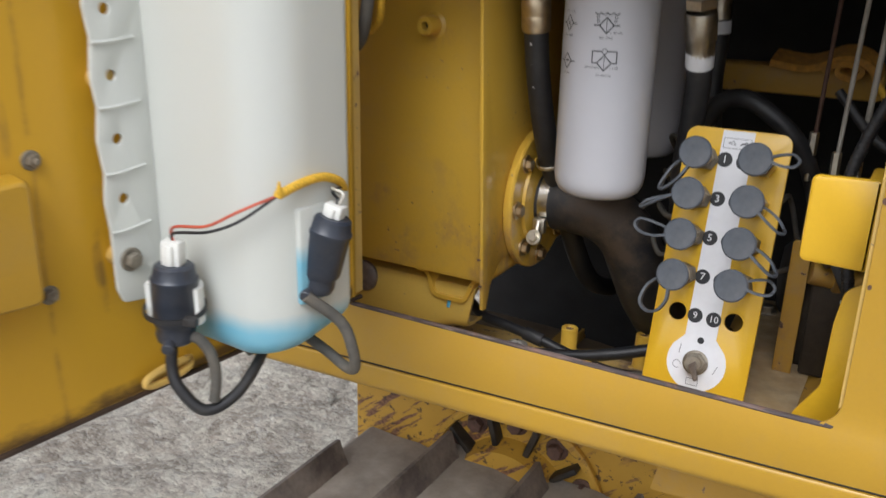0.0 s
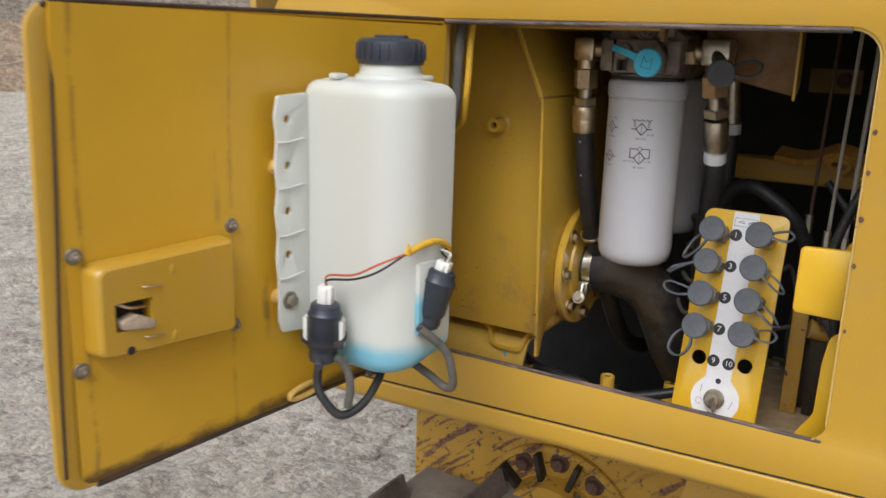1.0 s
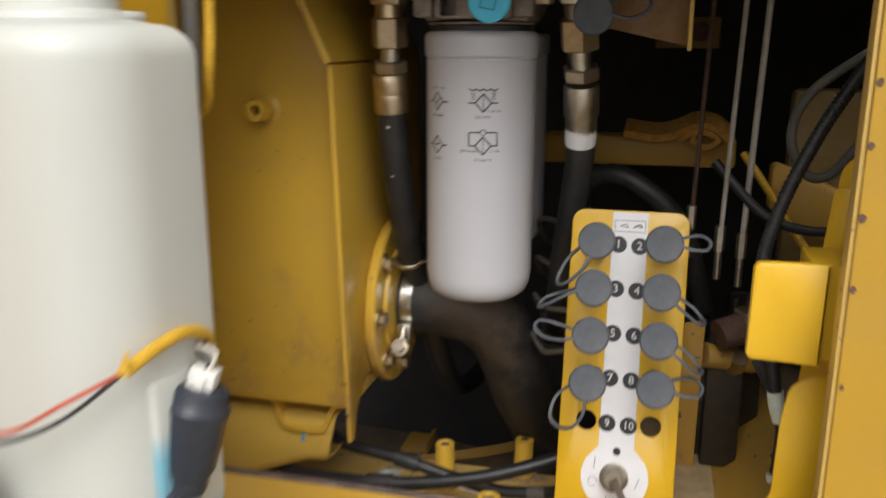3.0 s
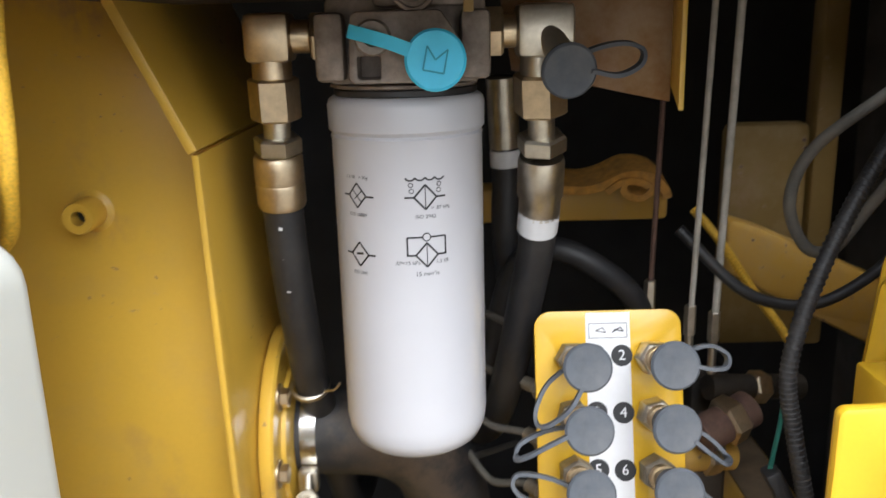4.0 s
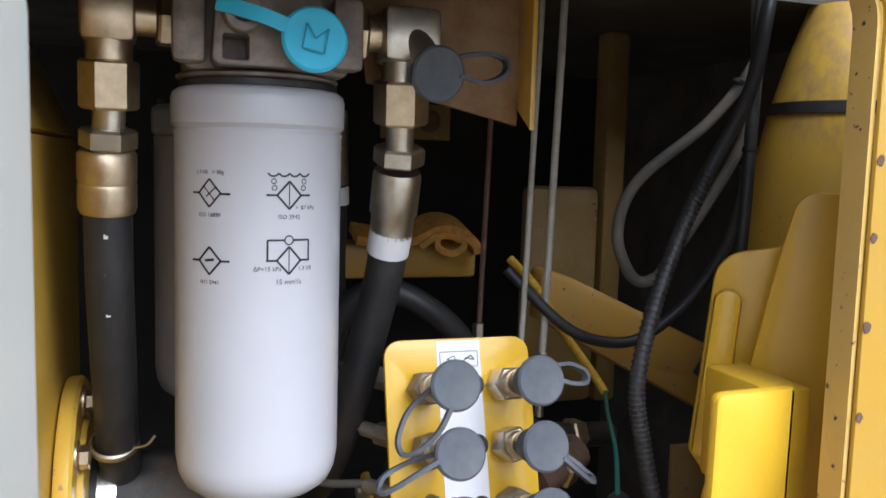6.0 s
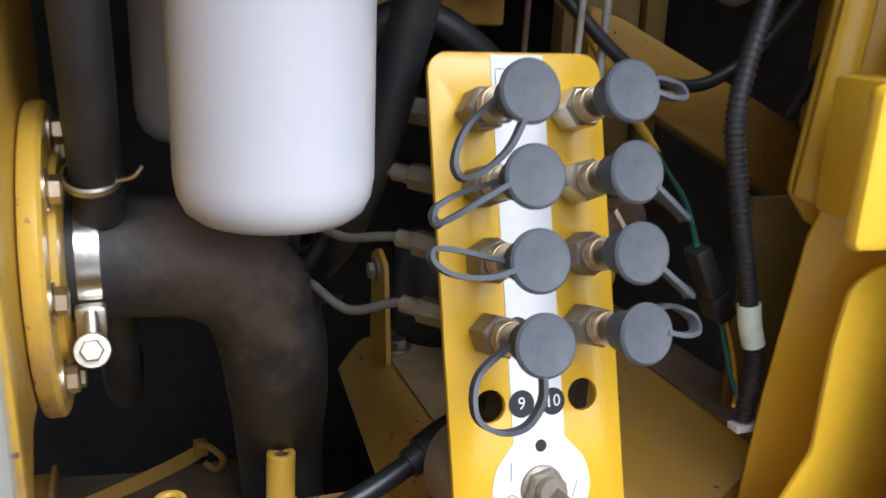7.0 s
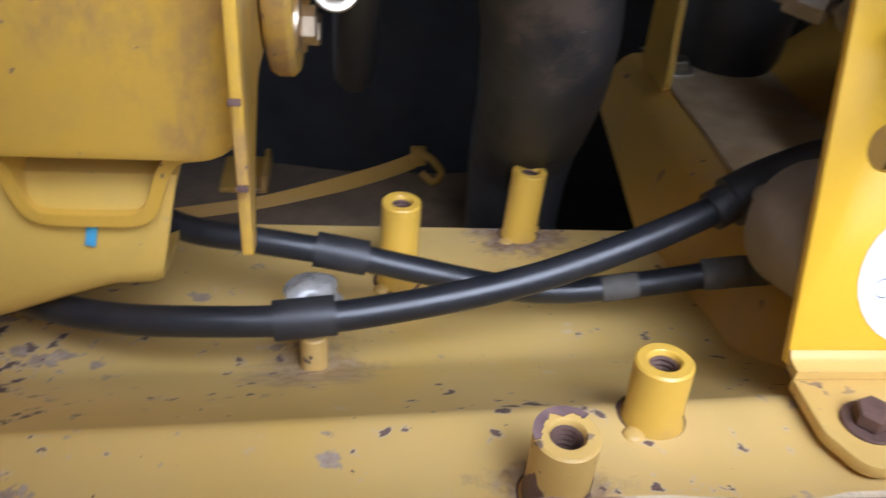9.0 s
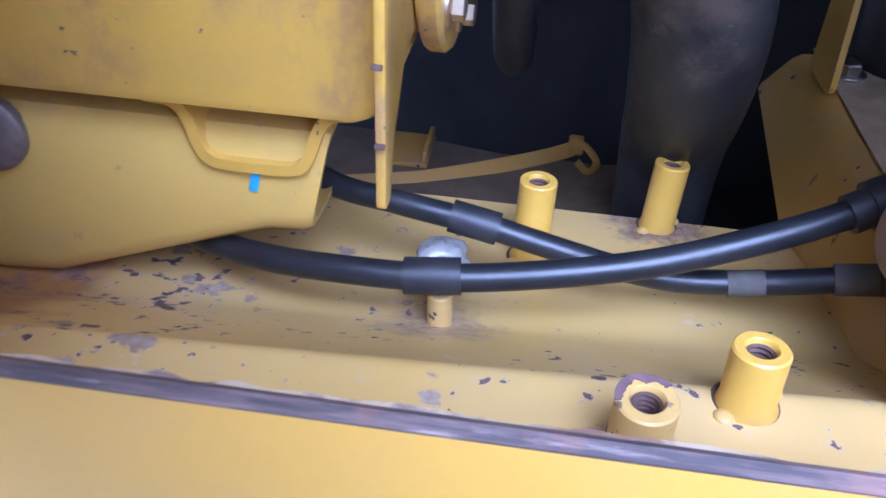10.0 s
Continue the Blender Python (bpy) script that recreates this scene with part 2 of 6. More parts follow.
SHOE_DUST = simple("dusty_shoe_steel", (0.3, 0.265, 0.225), 0.8, 0.0, 0.25, 14, 0.7, (0.17, 0.14, 0.115), 0.6)
GREASE = simple("greasy_black_steel", (0.03, 0.026, 0.022), 0.5, 0.3, 0.5, 30, 0.5, (0.1, 0.075, 0.05), 0.6)
# dark grey of the hood; on the inner walls it stands in for shade
DARK = simple("dark_hood_and_shade", (0.06, 0.056, 0.05), 0.75, 0.0, 0.5, 12, 0.5, (0.1, 0.08, 0.06), 0.4)
# near-black for the rear wall: the depth's shade is put into the colour
SHADE_BLACK = simple("rear_wall_shade_black", (0.022, 0.022, 0.024), 0.8, 0.0, 0.4, 10, 0.4, (0.05, 0.042, 0.033), 0.4)
# dirty yellow paint, its base browned to carry the interior shade
SHADED_YELLOW = paint("shaded_dirty_yellow", 0.2, 0.3, 0.7, (0.2, 0.125, 0.03), 60.0, 0.5)
MUDDY_FLOOR = simple("dusty_deck", (0.2, 0.14, 0.08), 0.85, 0.0, 0.3, 18, 0.6, (0.13, 0.1, 0.075), 0.5)


def worn_seal():
    """Old rubber edging: dark core, pinkish brown rust and pale scuffs drawn out along its length."""
    m, t, b, co = nodes("worn_seal", 0.6)
    c = mix(t, ramp(t, noise_node(t, co, 90.0, 5, 0.65, (0.09, 1.0, 1.0)), 0.48, 0.7), (0.06, 0.045, 0.042), (0.26, 0.17, 0.14))
    c = mix(t, math_node(t, "MULTIPLY", ramp(t, noise_node(t, co, 160.0, 4, 0.6, (0.14, 1.0, 1.0)), 0.6, 0.72), 0.5), c, (0.46, 0.36, 0.3))
    c = mix(t, math_node(t, "MULTIPLY", ramp(t, noise_node(t, co, 30.0, 5), 0.55, 0.65), 0.6), c, (0.2, 0.1, 0.065))
    t.links.new(c, b.inputs["Base Color"])
    bump(t, b, noise_node(t, co, 220.0, 3, 0.6, (0.3, 1.0, 1.0)), 0.4, 0.001)
    return m


SEAL = worn_seal()
BRAID = simple("yellow_braid", (0.68, 0.4, 0.03), 0.6, var=0.3, scale=400, relief=0.6)
RED_WIRE = simple("red_wire", (0.45, 0.08, 0.04), 0.45)
WHITE_WIRE = simple("white_wire", (0.55, 0.52, 0.45), 0.5)
GREEN_TAPE = simple("pale_tape", (0.72, 0.8, 0.72), 0.45)
GREEN_WIRE = simple("green_wire", (0.03, 0.16, 0.12), 0.45)
CLIP_PALE = simple("dirty_clear_plastic", (0.24, 0.23, 0.21), 0.25, var=0.4, scale=50, dirt=0.4)
RUST_PURPLE = simple("purple_brown_rust", (0.17, 0.105, 0.1), 0.6, 0.1, 0.4, 90, 0.5, (0.28, 0.2, 0.17), 0.5)
DUST = simple("pale_brown_dust", (0.42, 0.32, 0.19), 0.9, 0.0, 0.25, 30, 0.6, (0.4, 0.25, 0.09), 0.4)
DOOR_SEAL = simple("dark_door_seal", (0.035, 0.02, 0.013), 0.6, 0.0, 0.4, 40, 0.3, (0.1, 0.06, 0.03), 0.3)
MARK_BLUE = simple("blue_paint_mark", (0.1, 0.42, 0.7), 0.5)


def tank_plastic():
    """Milky polyethylene that lets some light through; the washer fluid colours its lowest part."""
    m, t, b, co = nodes("milky_tank_plastic", 0.35)
    sep = t.nodes.new("ShaderNodeSeparateXYZ")
    t.links.new(co, sep.inputs[0])
    wob = math_node(t, "MULTIPLY", noise_node(t, co, 25.0, 2), 0.012)
    lvl = ramp(t, math_node(t, "ADD", sep.outputs["Z"], wob), 0.044, 0.062)
    c = mix(t, lvl, (0.15, 0.42, 0.56), (0.57, 0.585, 0.55))
    k = ramp(t, noise_node(t, co, 6.0, 4), 0.3, 0.7)
    c = mix(t, math_node(t, "MULTIPLY", k, 0.2), c, (0.56, 0.555, 0.46))
    t.links.new(c, b.inputs["Base Color"])
    b.inputs["Subsurface Weight"].default_value = 0.25
    b.inputs["Subsurface Radius"].default_value = (0.02, 0.02, 0.018)
    b.inputs["Subsurface Scale"].default_value = 0.5
    bump(t, b, noise_node(t, co, 8.0, 3), 0.15, 0.004)
    return m


TANK = tank_plastic()


def ground_material(name, a, b_, c_, rough_scale=1.0):
    """Loose earth: broad patches, clods with dark gaps, and grit."""
    m, t, b, co = nodes(name, 0.95)
    k = rough_scale
    n1 = ramp(t, noise_node(t, co, 0.5 * k, 6, 0.65), 0.35, 0.68)
    col = mix(t, n1, a, b_)
    n2 = ramp(t, noise_node(t, co, 2.6 * k, 9, 0.72), 0.45, 0.56)
    col = mix(t, math_node(t, "MULTIPLY", n2, 0.75), col, c_)
    lumps = noise_node(t, co, 7.0 * k, 10, 0.75, (1.0, 1.6, 1.0))
    gaps = ramp(t, lumps, 0.42, 0.5, (1, 1, 1, 1), (0, 0, 0, 1))
    col = mix(t, math_node(t, "MULTIPLY", gaps, 0.3), col, tuple(0.4 * v for v in a))
    turn = t.nodes.new("ShaderNodeMapping")
    turn.inputs["Rotation"].default_value = (0, 0, radians(-50))
    t.links.new(co, turn.inputs[0])
    ruts = ramp(t, noise_node(t, turn.outputs[0], 1.6 * k, 7, 0.7, (0.22, 3.0, 1.0)), 0.46, 0.58)
    col = mix(t, math_node(t, "MULTIPLY", ruts, 0.55), col, tuple(0.6 * v for v in b_))
    tracks = ramp(t, noise_node(t, turn.outputs[0], 0.45 * k, 8, 0.7, (0.3, 2.2, 1.0)), 0.48, 0.58)
    col = mix(t, math_node(t, "MULTIPLY", tracks, 0.5), col, tuple(0.62 * v for v in b_))
    clods = noise_node(t, co, 18.0 * k, 8, 0.72)
    col = mix(t, math_node(t, "MULTIPLY", ramp(t, clods, 0.54, 0.6), 0.5), col, tuple(min(0.9, 1.25 * v) for v in c_))
    col = mix(t, math_node(t, "MULTIPLY", ramp(t, clods, 0.38, 0.45, (1, 1, 1, 1), (0, 0, 0, 1)), 0.45), col, tuple(0.33 * v for v in a))
    n3 = ramp(t, noise_node(t, co, 70.0 * k, 6, 0.75), 0.38, 0.66)
    col = mix(t, math_node(t, "MULTIPLY", n3, 0.22), col, tuple(0.55 * v for v in a))
    damp = ramp(t, noise_node(t, turn.outputs[0], 0.9 * k, 6, 0.68, (0.55, 1.5, 1.0)), 0.5, 0.6)
    col = mix(t, math_node(t, "MULTIPLY", damp, 0.5), col, tuple(0.45 * v for v in b_))
    # broken crust: cells of several sizes with their own tone, warped out of their straight edges
    warp = t.nodes.new("ShaderNodeTexNoise")
    warp.inputs["Scale"].default_value, warp.inputs["Detail"].default_value = 22.0 * k, 5.0
    t.links.new(co, warp.inputs["Vector"])
    add = t.nodes.new("ShaderNodeVectorMath")
    add.operation = "MULTIPLY_ADD"
    t.links.new(warp.outputs["Color"], add.inputs[0])
    add.inputs[1].default_value = (0.07 / k,) * 3
    t.links.new(co, add.inputs[2])
    relief = math_node(t, "ADD", lumps, math_node(t, "MULTIPLY", noise_node(t, co, 55.0 * k, 6, 0.7), 0.5))
    for size, dark, light in ((13.0, 0.35, 0.45), (34.0, 0.38, 0.5), (90.0, 0.3, 0.4)):
        cell = t.nodes.new("ShaderNodeTexVoronoi")
        cell.inputs["Scale"].default_value = size * k
        t.links.new(add.outputs[0], cell.inputs["Vector"])
        tone = t.nodes.new("ShaderNodeSeparateColor")
        t.links.new(cell.outputs["Color"], tone.inputs[0])
        col = mix(t, math_node(t, "MULTIPLY", ramp(t, tone.outputs[0], 0.72, 0.95), dark), col, tuple(0.45 * v for v in b_))
        col = mix(t, math_node(t, "MULTIPLY", ramp(t, tone.outputs[1], 0.55, 0.95), light), col, tuple(min(0.9, 1.08 * v) for v in c_))
        relief = math_node(t, "ADD", relief, math_node(t, "MULTIPLY", math_node(t, "SUBTRACT", tone.outputs[1], cell.outputs["Distance"]), 6.0 / size))
    t.links.new(col, b.inputs["Base Color"])
    bump(t, b, relief, 1.0, 0.05 / k)
    return m


EARTH = ground_material("trodden_earth", (0.74, 0.64, 0.52), (0.55, 0.46, 0.365), (0.87, 0.79, 0.67))
CLAY = ground_material("clay_bank", (0.55, 0.34, 0.18), (0.3, 0.21, 0.14), (0.66, 0.51, 0.37), 0.3)
GRASS = ground_material("dry_grass_bank", (0.36, 0.29, 0.225), (0.22, 0.18, 0.14), (0.5, 0.42, 0.33), 0.3)


def streaked():
    """Door paint with upright dark scuffs."""
    m, t, b, co = nodes("streaked_door_paint", 0.36)
    base = (0.58, 0.33, 0.02)
    big = ramp(t, noise_node(t, co, 3.0, 3), 0.3, 0.7)
    c = mix(t, big, tuple(0.92 * v for v in base), tuple(1.06 * v for v in base))
    st = ramp(t, noise_node(t, co, 5.0, 4, 0.6, (4.0, 4.0, 0.35)), 0.66, 0.74)
    sp = ramp(t, noise_node(t, co, 16.0, 4), 0.45, 0.6)
    c = mix(t, math_node(t, "MULTIPLY", math_node(t, "MULTIPLY", st, sp), 0.7), c, (0.16, 0.1, 0.04))
    sep = t.nodes.new("ShaderNodeSeparateXYZ")
    t.links.new(co, sep.inputs[0])
    wob = math_node(t, "MULTIPLY", math_node(t, "SUBTRACT", noise_node(t, co, 9.0, 3), 0.5), 0.012)
    gap = noise_node(t, co, 7.0, 5, 0.65, (1.0, 1.0, 2.2))
    for x0, k in ((0.348, 0.55), (0.139, 0.42)):
        d = math_node(t, "ABSOLUTE", math_node(t, "SUBTRACT", math_node(t, "ADD", sep.outputs["X"], wob), x0), 0.0)
        line = math_node(t, "MULTIPLY", ramp(t, d, 0.001, 0.0042, (1, 1, 1, 1), (0, 0, 0, 1)), ramp(t, gap, 0.4, 0.55))
        c = mix(t, math_node(t, "MULTIPLY", line, k), c, (0.1, 0.055, 0.03))
    rag = math_node(t, "MULTIPLY", math_node(t, "SUBTRACT", noise_node(t, co, 14.0, 6, 0.65, (1.0, 1.0, 2.0)), 0.5), 0.05)
    low = ramp(t, math_node(t, "ADD", sep.outputs["Z"], rag), 0.016, 0.03, (1, 1, 1, 1), (0, 0, 0, 1))
    c = mix(t, math_node(t, "MULTIPLY", low, 0.85), c, (0.05, 0.028, 0.018))
    t.links.new(c, b.inputs["Base Color"])
    bump(t, b, noise_node(t, co, 400.0, 2), 0.1, 0.0006)
    return m


DOOR_PAINT = streaked()


# ---- mesh helpers ----
BASE = {}


def thing(name, label, category, at=(0, 0, 0), rz=0, group="", kind=""):
    ob = new(name)
    ob.empty_display_size = 0.05
    ob.matrix_basis = pose(*at, 0, 0, rz)
    BASE[ob.name] = pose(*at, 0, 0, rz)
    return tagged(ob, label, category, group, kind)


def finish(bm, name, mat, sharp=38):
    bmesh.ops.recalc_face_normals(bm, faces=bm.faces)
    for f in bm.faces:
        f.smooth = True
    lim = radians(sharp)
    for e in bm.edges:
        if len(e.link_faces) == 2 and e.calc_face_angle(0) > lim:
            e.smooth = False
    me = bpy.data.meshes.new(name)
    bm.to_mesh(me)
    bm.free()
    me.materials.append(mat)
    return me


def part(name, bm, mat, parent, label="", local=False):
    """One mesh under a thing or a part; bm is in world metres unless local."""
    m = BASE[parent.name]
    if not local:
        bm.transform(m.inverted())
    ob = new(name, finish(bm, name, mat))
    ob.parent = parent
    BASE[ob.name] = m
    if label:
        ob["label"] = label
    return ob


def solo(name, bm, mat, label, category, kind="", at=(0, 0, 0)):
    bm.transform(Matrix.Translation(at).inverted())
    ob = new(name, finish(bm, name, mat))
    ob.matrix_basis = Matrix.Translation(at)
    BASE[ob.name] = Matrix.Translation(at)
    return tagged(ob, label, category, "", kind)


def B():
    return bmesh.new()


def box(bm, lo, hi, bevel=0.0015, m=None, seg=2):
    r = bmesh.ops.create_cube(bm, size=1)
    vs = r["verts"]
    c = [(a + b) / 2 for a, b in zip(lo, hi)]
    s = [abs(b - a) for a, b in zip(lo, hi)]
    bmesh.ops.transform(bm, matrix=Matrix.Translation(c) @ Matrix.Diagonal((*s, 1)), verts=vs)
    if m is not None:
        bmesh.ops.transform(bm, matrix=m, verts=vs)
    if bevel:
        es = list({e for v in vs for e in v.link_edges})
        bmesh.ops.bevel(bm, geom=es, offset=min(bevel, 0.45 * min(s)), segments=seg, affect="EDGES", profile=0.5)
    return bm


def frame_to(p, d):
    """A matrix whose z runs along d, at p."""
    d = Vector(d).normalized()
    return Matrix.Translation(p) @ d.to_track_quat("Z", "Y").to_matrix().to_4x4()


def lathe(bm, prof, m=None, seg=28, twist=0.0):
    """Turns (radius, height) pairs round z."""
    rings = []
    for r, z in prof:
        if r < 1e-6:
            rings.append([bm.verts.new((0, 0, z))])
        else:
            rings.append([bm.verts.new((r * math.cos(twist + 2 * math.pi * i / seg), r * math.sin(twist + 2 * math.pi * i / seg), z)) for i in range(seg)])
    for a, b in zip(rings, rings[1:]):
        for i in range(seg):
            j = (i + 1) % seg
            if len(a) == 1 and len(b) == 1:
                continue
            if len(a) == 1:
                bm.faces.new((a[0], b[i], b[j]))
            elif len(b) == 1:
                bm.faces.new((a[i], b[0], a[j]))
            else:
                bm.faces.new((a[i], b[i], b[j], a[j]))
    if m is not None:
        bmesh.ops.transform(bm, matrix=m, verts=[v for r in rings for v in r])
    return bm


def rod(bm, p0, p1, r, r1=None, seg=20, ch=0.0008):
    p0, p1 = Vector(p0), Vector(p1)
    r1 = r if r1 is None else r1
    h = (p1 - p0).length
    ch = min(ch, h * 0.3, r * 0.5, r1 * 0.5)
    return lathe(bm, [(0, 0), (r - ch, 0), (r, ch), (r1, h - ch), (r1 - ch, h), (0, h)], frame_to(p0, p1 - p0), seg)


def hexbar(bm, p0, p1, r, twist=0.0):
    p0, p1 = Vector(p0), Vector(p1)
    h = (p1 - p0).length
    c = r * 0.1
    return lathe(bm, [(0, 0), (r * 0.88, 0), (r, c), (r, h - c), (r * 0.88, h), (0, h)], frame_to(p0, p1 - p0), 6, twist)


def spline(pts, n=8):
    p = [Vector(v) for v in pts]
    p = [2 * p[0] - p[1]] + p + [2 * p[-1] - p[-2]]
    out = []
    for i in range(1, len(p) - 2):
        a, b, c, d = p[i - 1], p[i], p[i + 1], p[i + 2]
        for k in range(n):
            t = k / n
            out.append(0.5 * ((2 * b) + (c - a) * t + (2 * a - 5 * b + 4 * c - d) * t * t + (3 * b - a - 3 * c + d) * t ** 3))
    out.append(p[-2])
    return out


def sweep(bm, pts, r, seg=12, n=8, flat=None, up=(0, 0, 1), radii=None, smooth=True):
    """A tube along a smooth line; flat=(w, h) sweeps a strap whose width lies along up."""
    p = spline(pts, n) if smooth else [Vector(v) for v in pts]
    if flat:
        w, h = flat
        ring = [(-w / 2, -h / 2), (w / 2, -h / 2), (w / 2, h / 2), (-w / 2, h / 2)]
    else:
        ring = [(math.cos(2 * math.pi * i / seg), math.sin(2 * math.pi * i / seg)) for i in range(seg)]
    rings, u = [], Vector(up)
    for i, q in enumerate(p):
        t = (p[min(i + 1, len(p) - 1)] - p[max(i - 1, 0)]).normalized()
        a = u - t * u.dot(t)
        if a.length < 1e-4:
            a = t.orthogonal()
        a.normalize()
        if not flat:
            u = a
        b = t.cross(a)
        k = r if radii is None else radii[0] + (radii[1] - radii[0]) * i / (len(p) - 1)
        k = 1.0 if flat else k
        rings.append([bm.verts.new(q + a * x * k + b * y * k) for x, y in ring])
    s = len(ring)
    for x, y in zip(rings, rings[1:]):
        for i in range(s):
            bm.faces.new((x[i], x[(i + 1) % s], y[(i + 1) % s], y[i]))
    bm.faces.new(rings[0][::-1])
    bm.faces.new(rings[-1])
    return bm


def rounded(pts, radii, seg=6):
    """A polygon with rounded corners; radii is one number or one for each corner."""
    if not hasattr(radii, "__len__"):
        radii = [radii] * len(pts)
    out = []
    for i, q in enumerate(pts):
        a, q, b = Vector(pts[i - 1]), Vector(q), Vector(pts[(i + 1) % len(pts)])
        r = radii[i]
        if r <= 0:
            out.append(tuple(q))
            continue
        da, db = (a - q).normalized(), (b - q).normalized()
        half = da.angle(db) / 2
        k = min(r / math.tan(half), 0.49 * (a - q).length, 0.49 * (b - q).length)
        c = q + (da + db).normalized() * (k / math.cos(half))
        v0, v1 = q + da * k - c, q + db * k - c
        full = v0.angle(v1)
        for j in range(seg + 1):
            t = j / seg
            if full < 1e-4:
                out.append(tuple(c + v0))
            else:
                out.append(tuple(c + (v0 * math.sin((1 - t) * full) + v1 * math.sin(t * full)) / math.sin(full)))
    return out


def circle(cx, cy, r, seg=20):
    return [(cx + r * math.cos(2 * math.pi * i / seg), cy + r * math.sin(2 * math.pi * i / seg)) for i in range(seg)]


def prism(bm, outline, d, m=None, holes=(), bevel=0.0):
    """A flat plate: the outline with its holes, d thick along z."""
    vs0 = set(bm.verts)
    edges = []
    for loop in (outline, *holes):
        vs = [bm.verts.new((x, y, 0)) for x, y in loop]
        edges += [bm.edges.new((vs[i - 1], vs[i])) for i in range(len(vs))]
    r = bmesh.ops.triangle_fill(bm, use_beauty=True, use_dissolve=True, edges=edges)
    fs = [g for g in r["geom"] if isinstance(g, bmesh.types.BMFace)]
    ext = bmesh.ops.extrude_face_region(bm, geom=fs, use_keep_orig=True)
    bmesh.ops.translate(bm, verts=[g for g in ext["geom"] if isinstance(g, bmesh.types.BMVert)], vec=(0, 0, d))
    verts = [v for v in bm.verts if v not in vs0]
    if bevel:
        es = [e for e in {e for v in verts for e in v.link_edges} if len(e.link_faces) == 2 and e.calc_face_angle(0) > 1.2 and abs(e.verts[0].co.z - e.verts[1].co.z) < 1e-6]
        bmesh.ops.bevel(bm, geom=es, offset=bevel, segments=2, affect="EDGES", profile=0.5)
        verts = [v for v in bm.verts if v not in vs0]
    if m is not None:
        bmesh.ops.transform(bm, matrix=m, verts=verts)
    return bm


def axes(o, x, y):
    """The matrix with its own x and y along those ways, at o."""
    x, y = Vector(x).normalized(), Vector(y).normalized()
    z = x.cross(y)
    return Matrix.Translation(o) @ Matrix((x, y, z)).transposed().to_4x4()


def upright(y, x=0.0, z=0.0):
    """A plate standing across y; its thickness grows towards -y."""
    return axes((x, y, z), (1, 0, 0), (0, 0, 1))


def along_x(bm, prof, x0, x1, close=False):
    """Sweeps a (y, z) line from x0 to x1 as a sheet."""
    a = [bm.verts.new((x0, y, z)) for y, z in prof]
    b = [bm.verts.new((x1, y, z)) for y, z in prof]
    n = len(prof)
    for i in range(n if close else n - 1):
        j = (i + 1) % n
        bm.faces.new((a[i], a[j], b[j], b[i]))
    if close:
        bm.faces.new(a)
        bm.faces.new(b[::-1])
    return bm


def thick(prof, d):
    """Closes a (y, z) line into a sheet of thickness d, on its right-hand side."""
    p = [Vector(q) for q in prof]
    off = []
    for i, q in enumerate(p):
        t = (p[min(i + 1, len(p) - 1)] - p[max(i - 1, 0)]).normalized()
        off.append(q + Vector((t.y, -t.x)) * d)
    return [tuple(q) for q in p] + [tuple(q) for q in off[::-1]]


def bolt(bm, p, d, r=0.009, washer=True, stud=False, hgt=None):
    """A hexagon head on a washer, standing off p along d."""
    p, d = Vector(p), Vector(d).normalized()
    h = hgt or r * 0.75
    q = p
    if washer:
        rod(bm, p - d * 0.001, p + d * r * 0.25, r * 1.45, seg=20)
        q = p + d * r * 0.25
    hexbar(bm, q, q + d * h, r, 0.3)
    if stud:
        rod(bm, q, q + d * (h + r * 0.7), r * 0.5, seg=12)
    return bm


def lettering(s, size):
    """A text as flat polygons, centred."""
    cu = bpy.data.curves.new("lettering", "FONT")
    cu.body, cu.size, cu.align_x, cu.align_y, cu.resolution_u = s, size, "CENTER", "CENTER", 2
    ob = bpy.data.objects.new("lettering", cu)
    scene.collection.objects.link(ob)
    bpy.context.view_layer.update()
    me = bpy.data.meshes.new_from_object(ob.evaluated_get(bpy.context.evaluated_depsgraph_get()))
    out = ([tuple(v.co[:2]) for v in me.vertices], [tuple(p.vertices) for p in me.polygons])
    bpy.data.objects.remove(ob)
    bpy.data.curves.remove(cu)
    bpy.data.meshes.remove(me)
    return out


def write(bm, s, size, place):
    """Lettering laid on a surface by place(u, v)."""
    vs, fs = lettering(s, size)
    nv = [bm.verts.new(place(x, y)) for x, y in vs]
    for f in fs:
        try:
            bm.faces.new([nv[i] for i in f])
        except ValueError:
            pass
    return bm


def stroke(bm, place, pts, w=0.0006, n=3):
    """Drawn lines laid on a surface by place(u, v)."""
    for (u0, v0), (u1, v1) in zip(pts, pts[1:]):
        d = Vector((u1 - u0, v1 - v0))
        k = Vector((-d.y, d.x)).normalized() * w / 2
        rows = []
        for i in range(n + 1):
            q = Vector((u0, v0)) + d * i / n
            rows.append((bm.verts.new(place(*(q + k))), bm.verts.new(place(*(q - k)))))
        for a, b in zip(rows, rows[1:]):
            bm.faces.new((a[0], b[0], b[1], a[1]))
    return bm


# ---- ground and distance ----
def terrain():
    bm = B()
    n = 300

    def spread(t):
        return math.copysign(abs(t) ** 3.4, t) * 1200 + 3.0 * t

    grid = []
    for j in range(n + 1):
        row = []
        for i in range(n + 1):
            x, y = spread(2 * i / n - 1) - 1.8, spread(2 * j / n - 1) + 1.2
            d = max(0.0, (-x * 0.82 + y * 0.57) - 2.5)
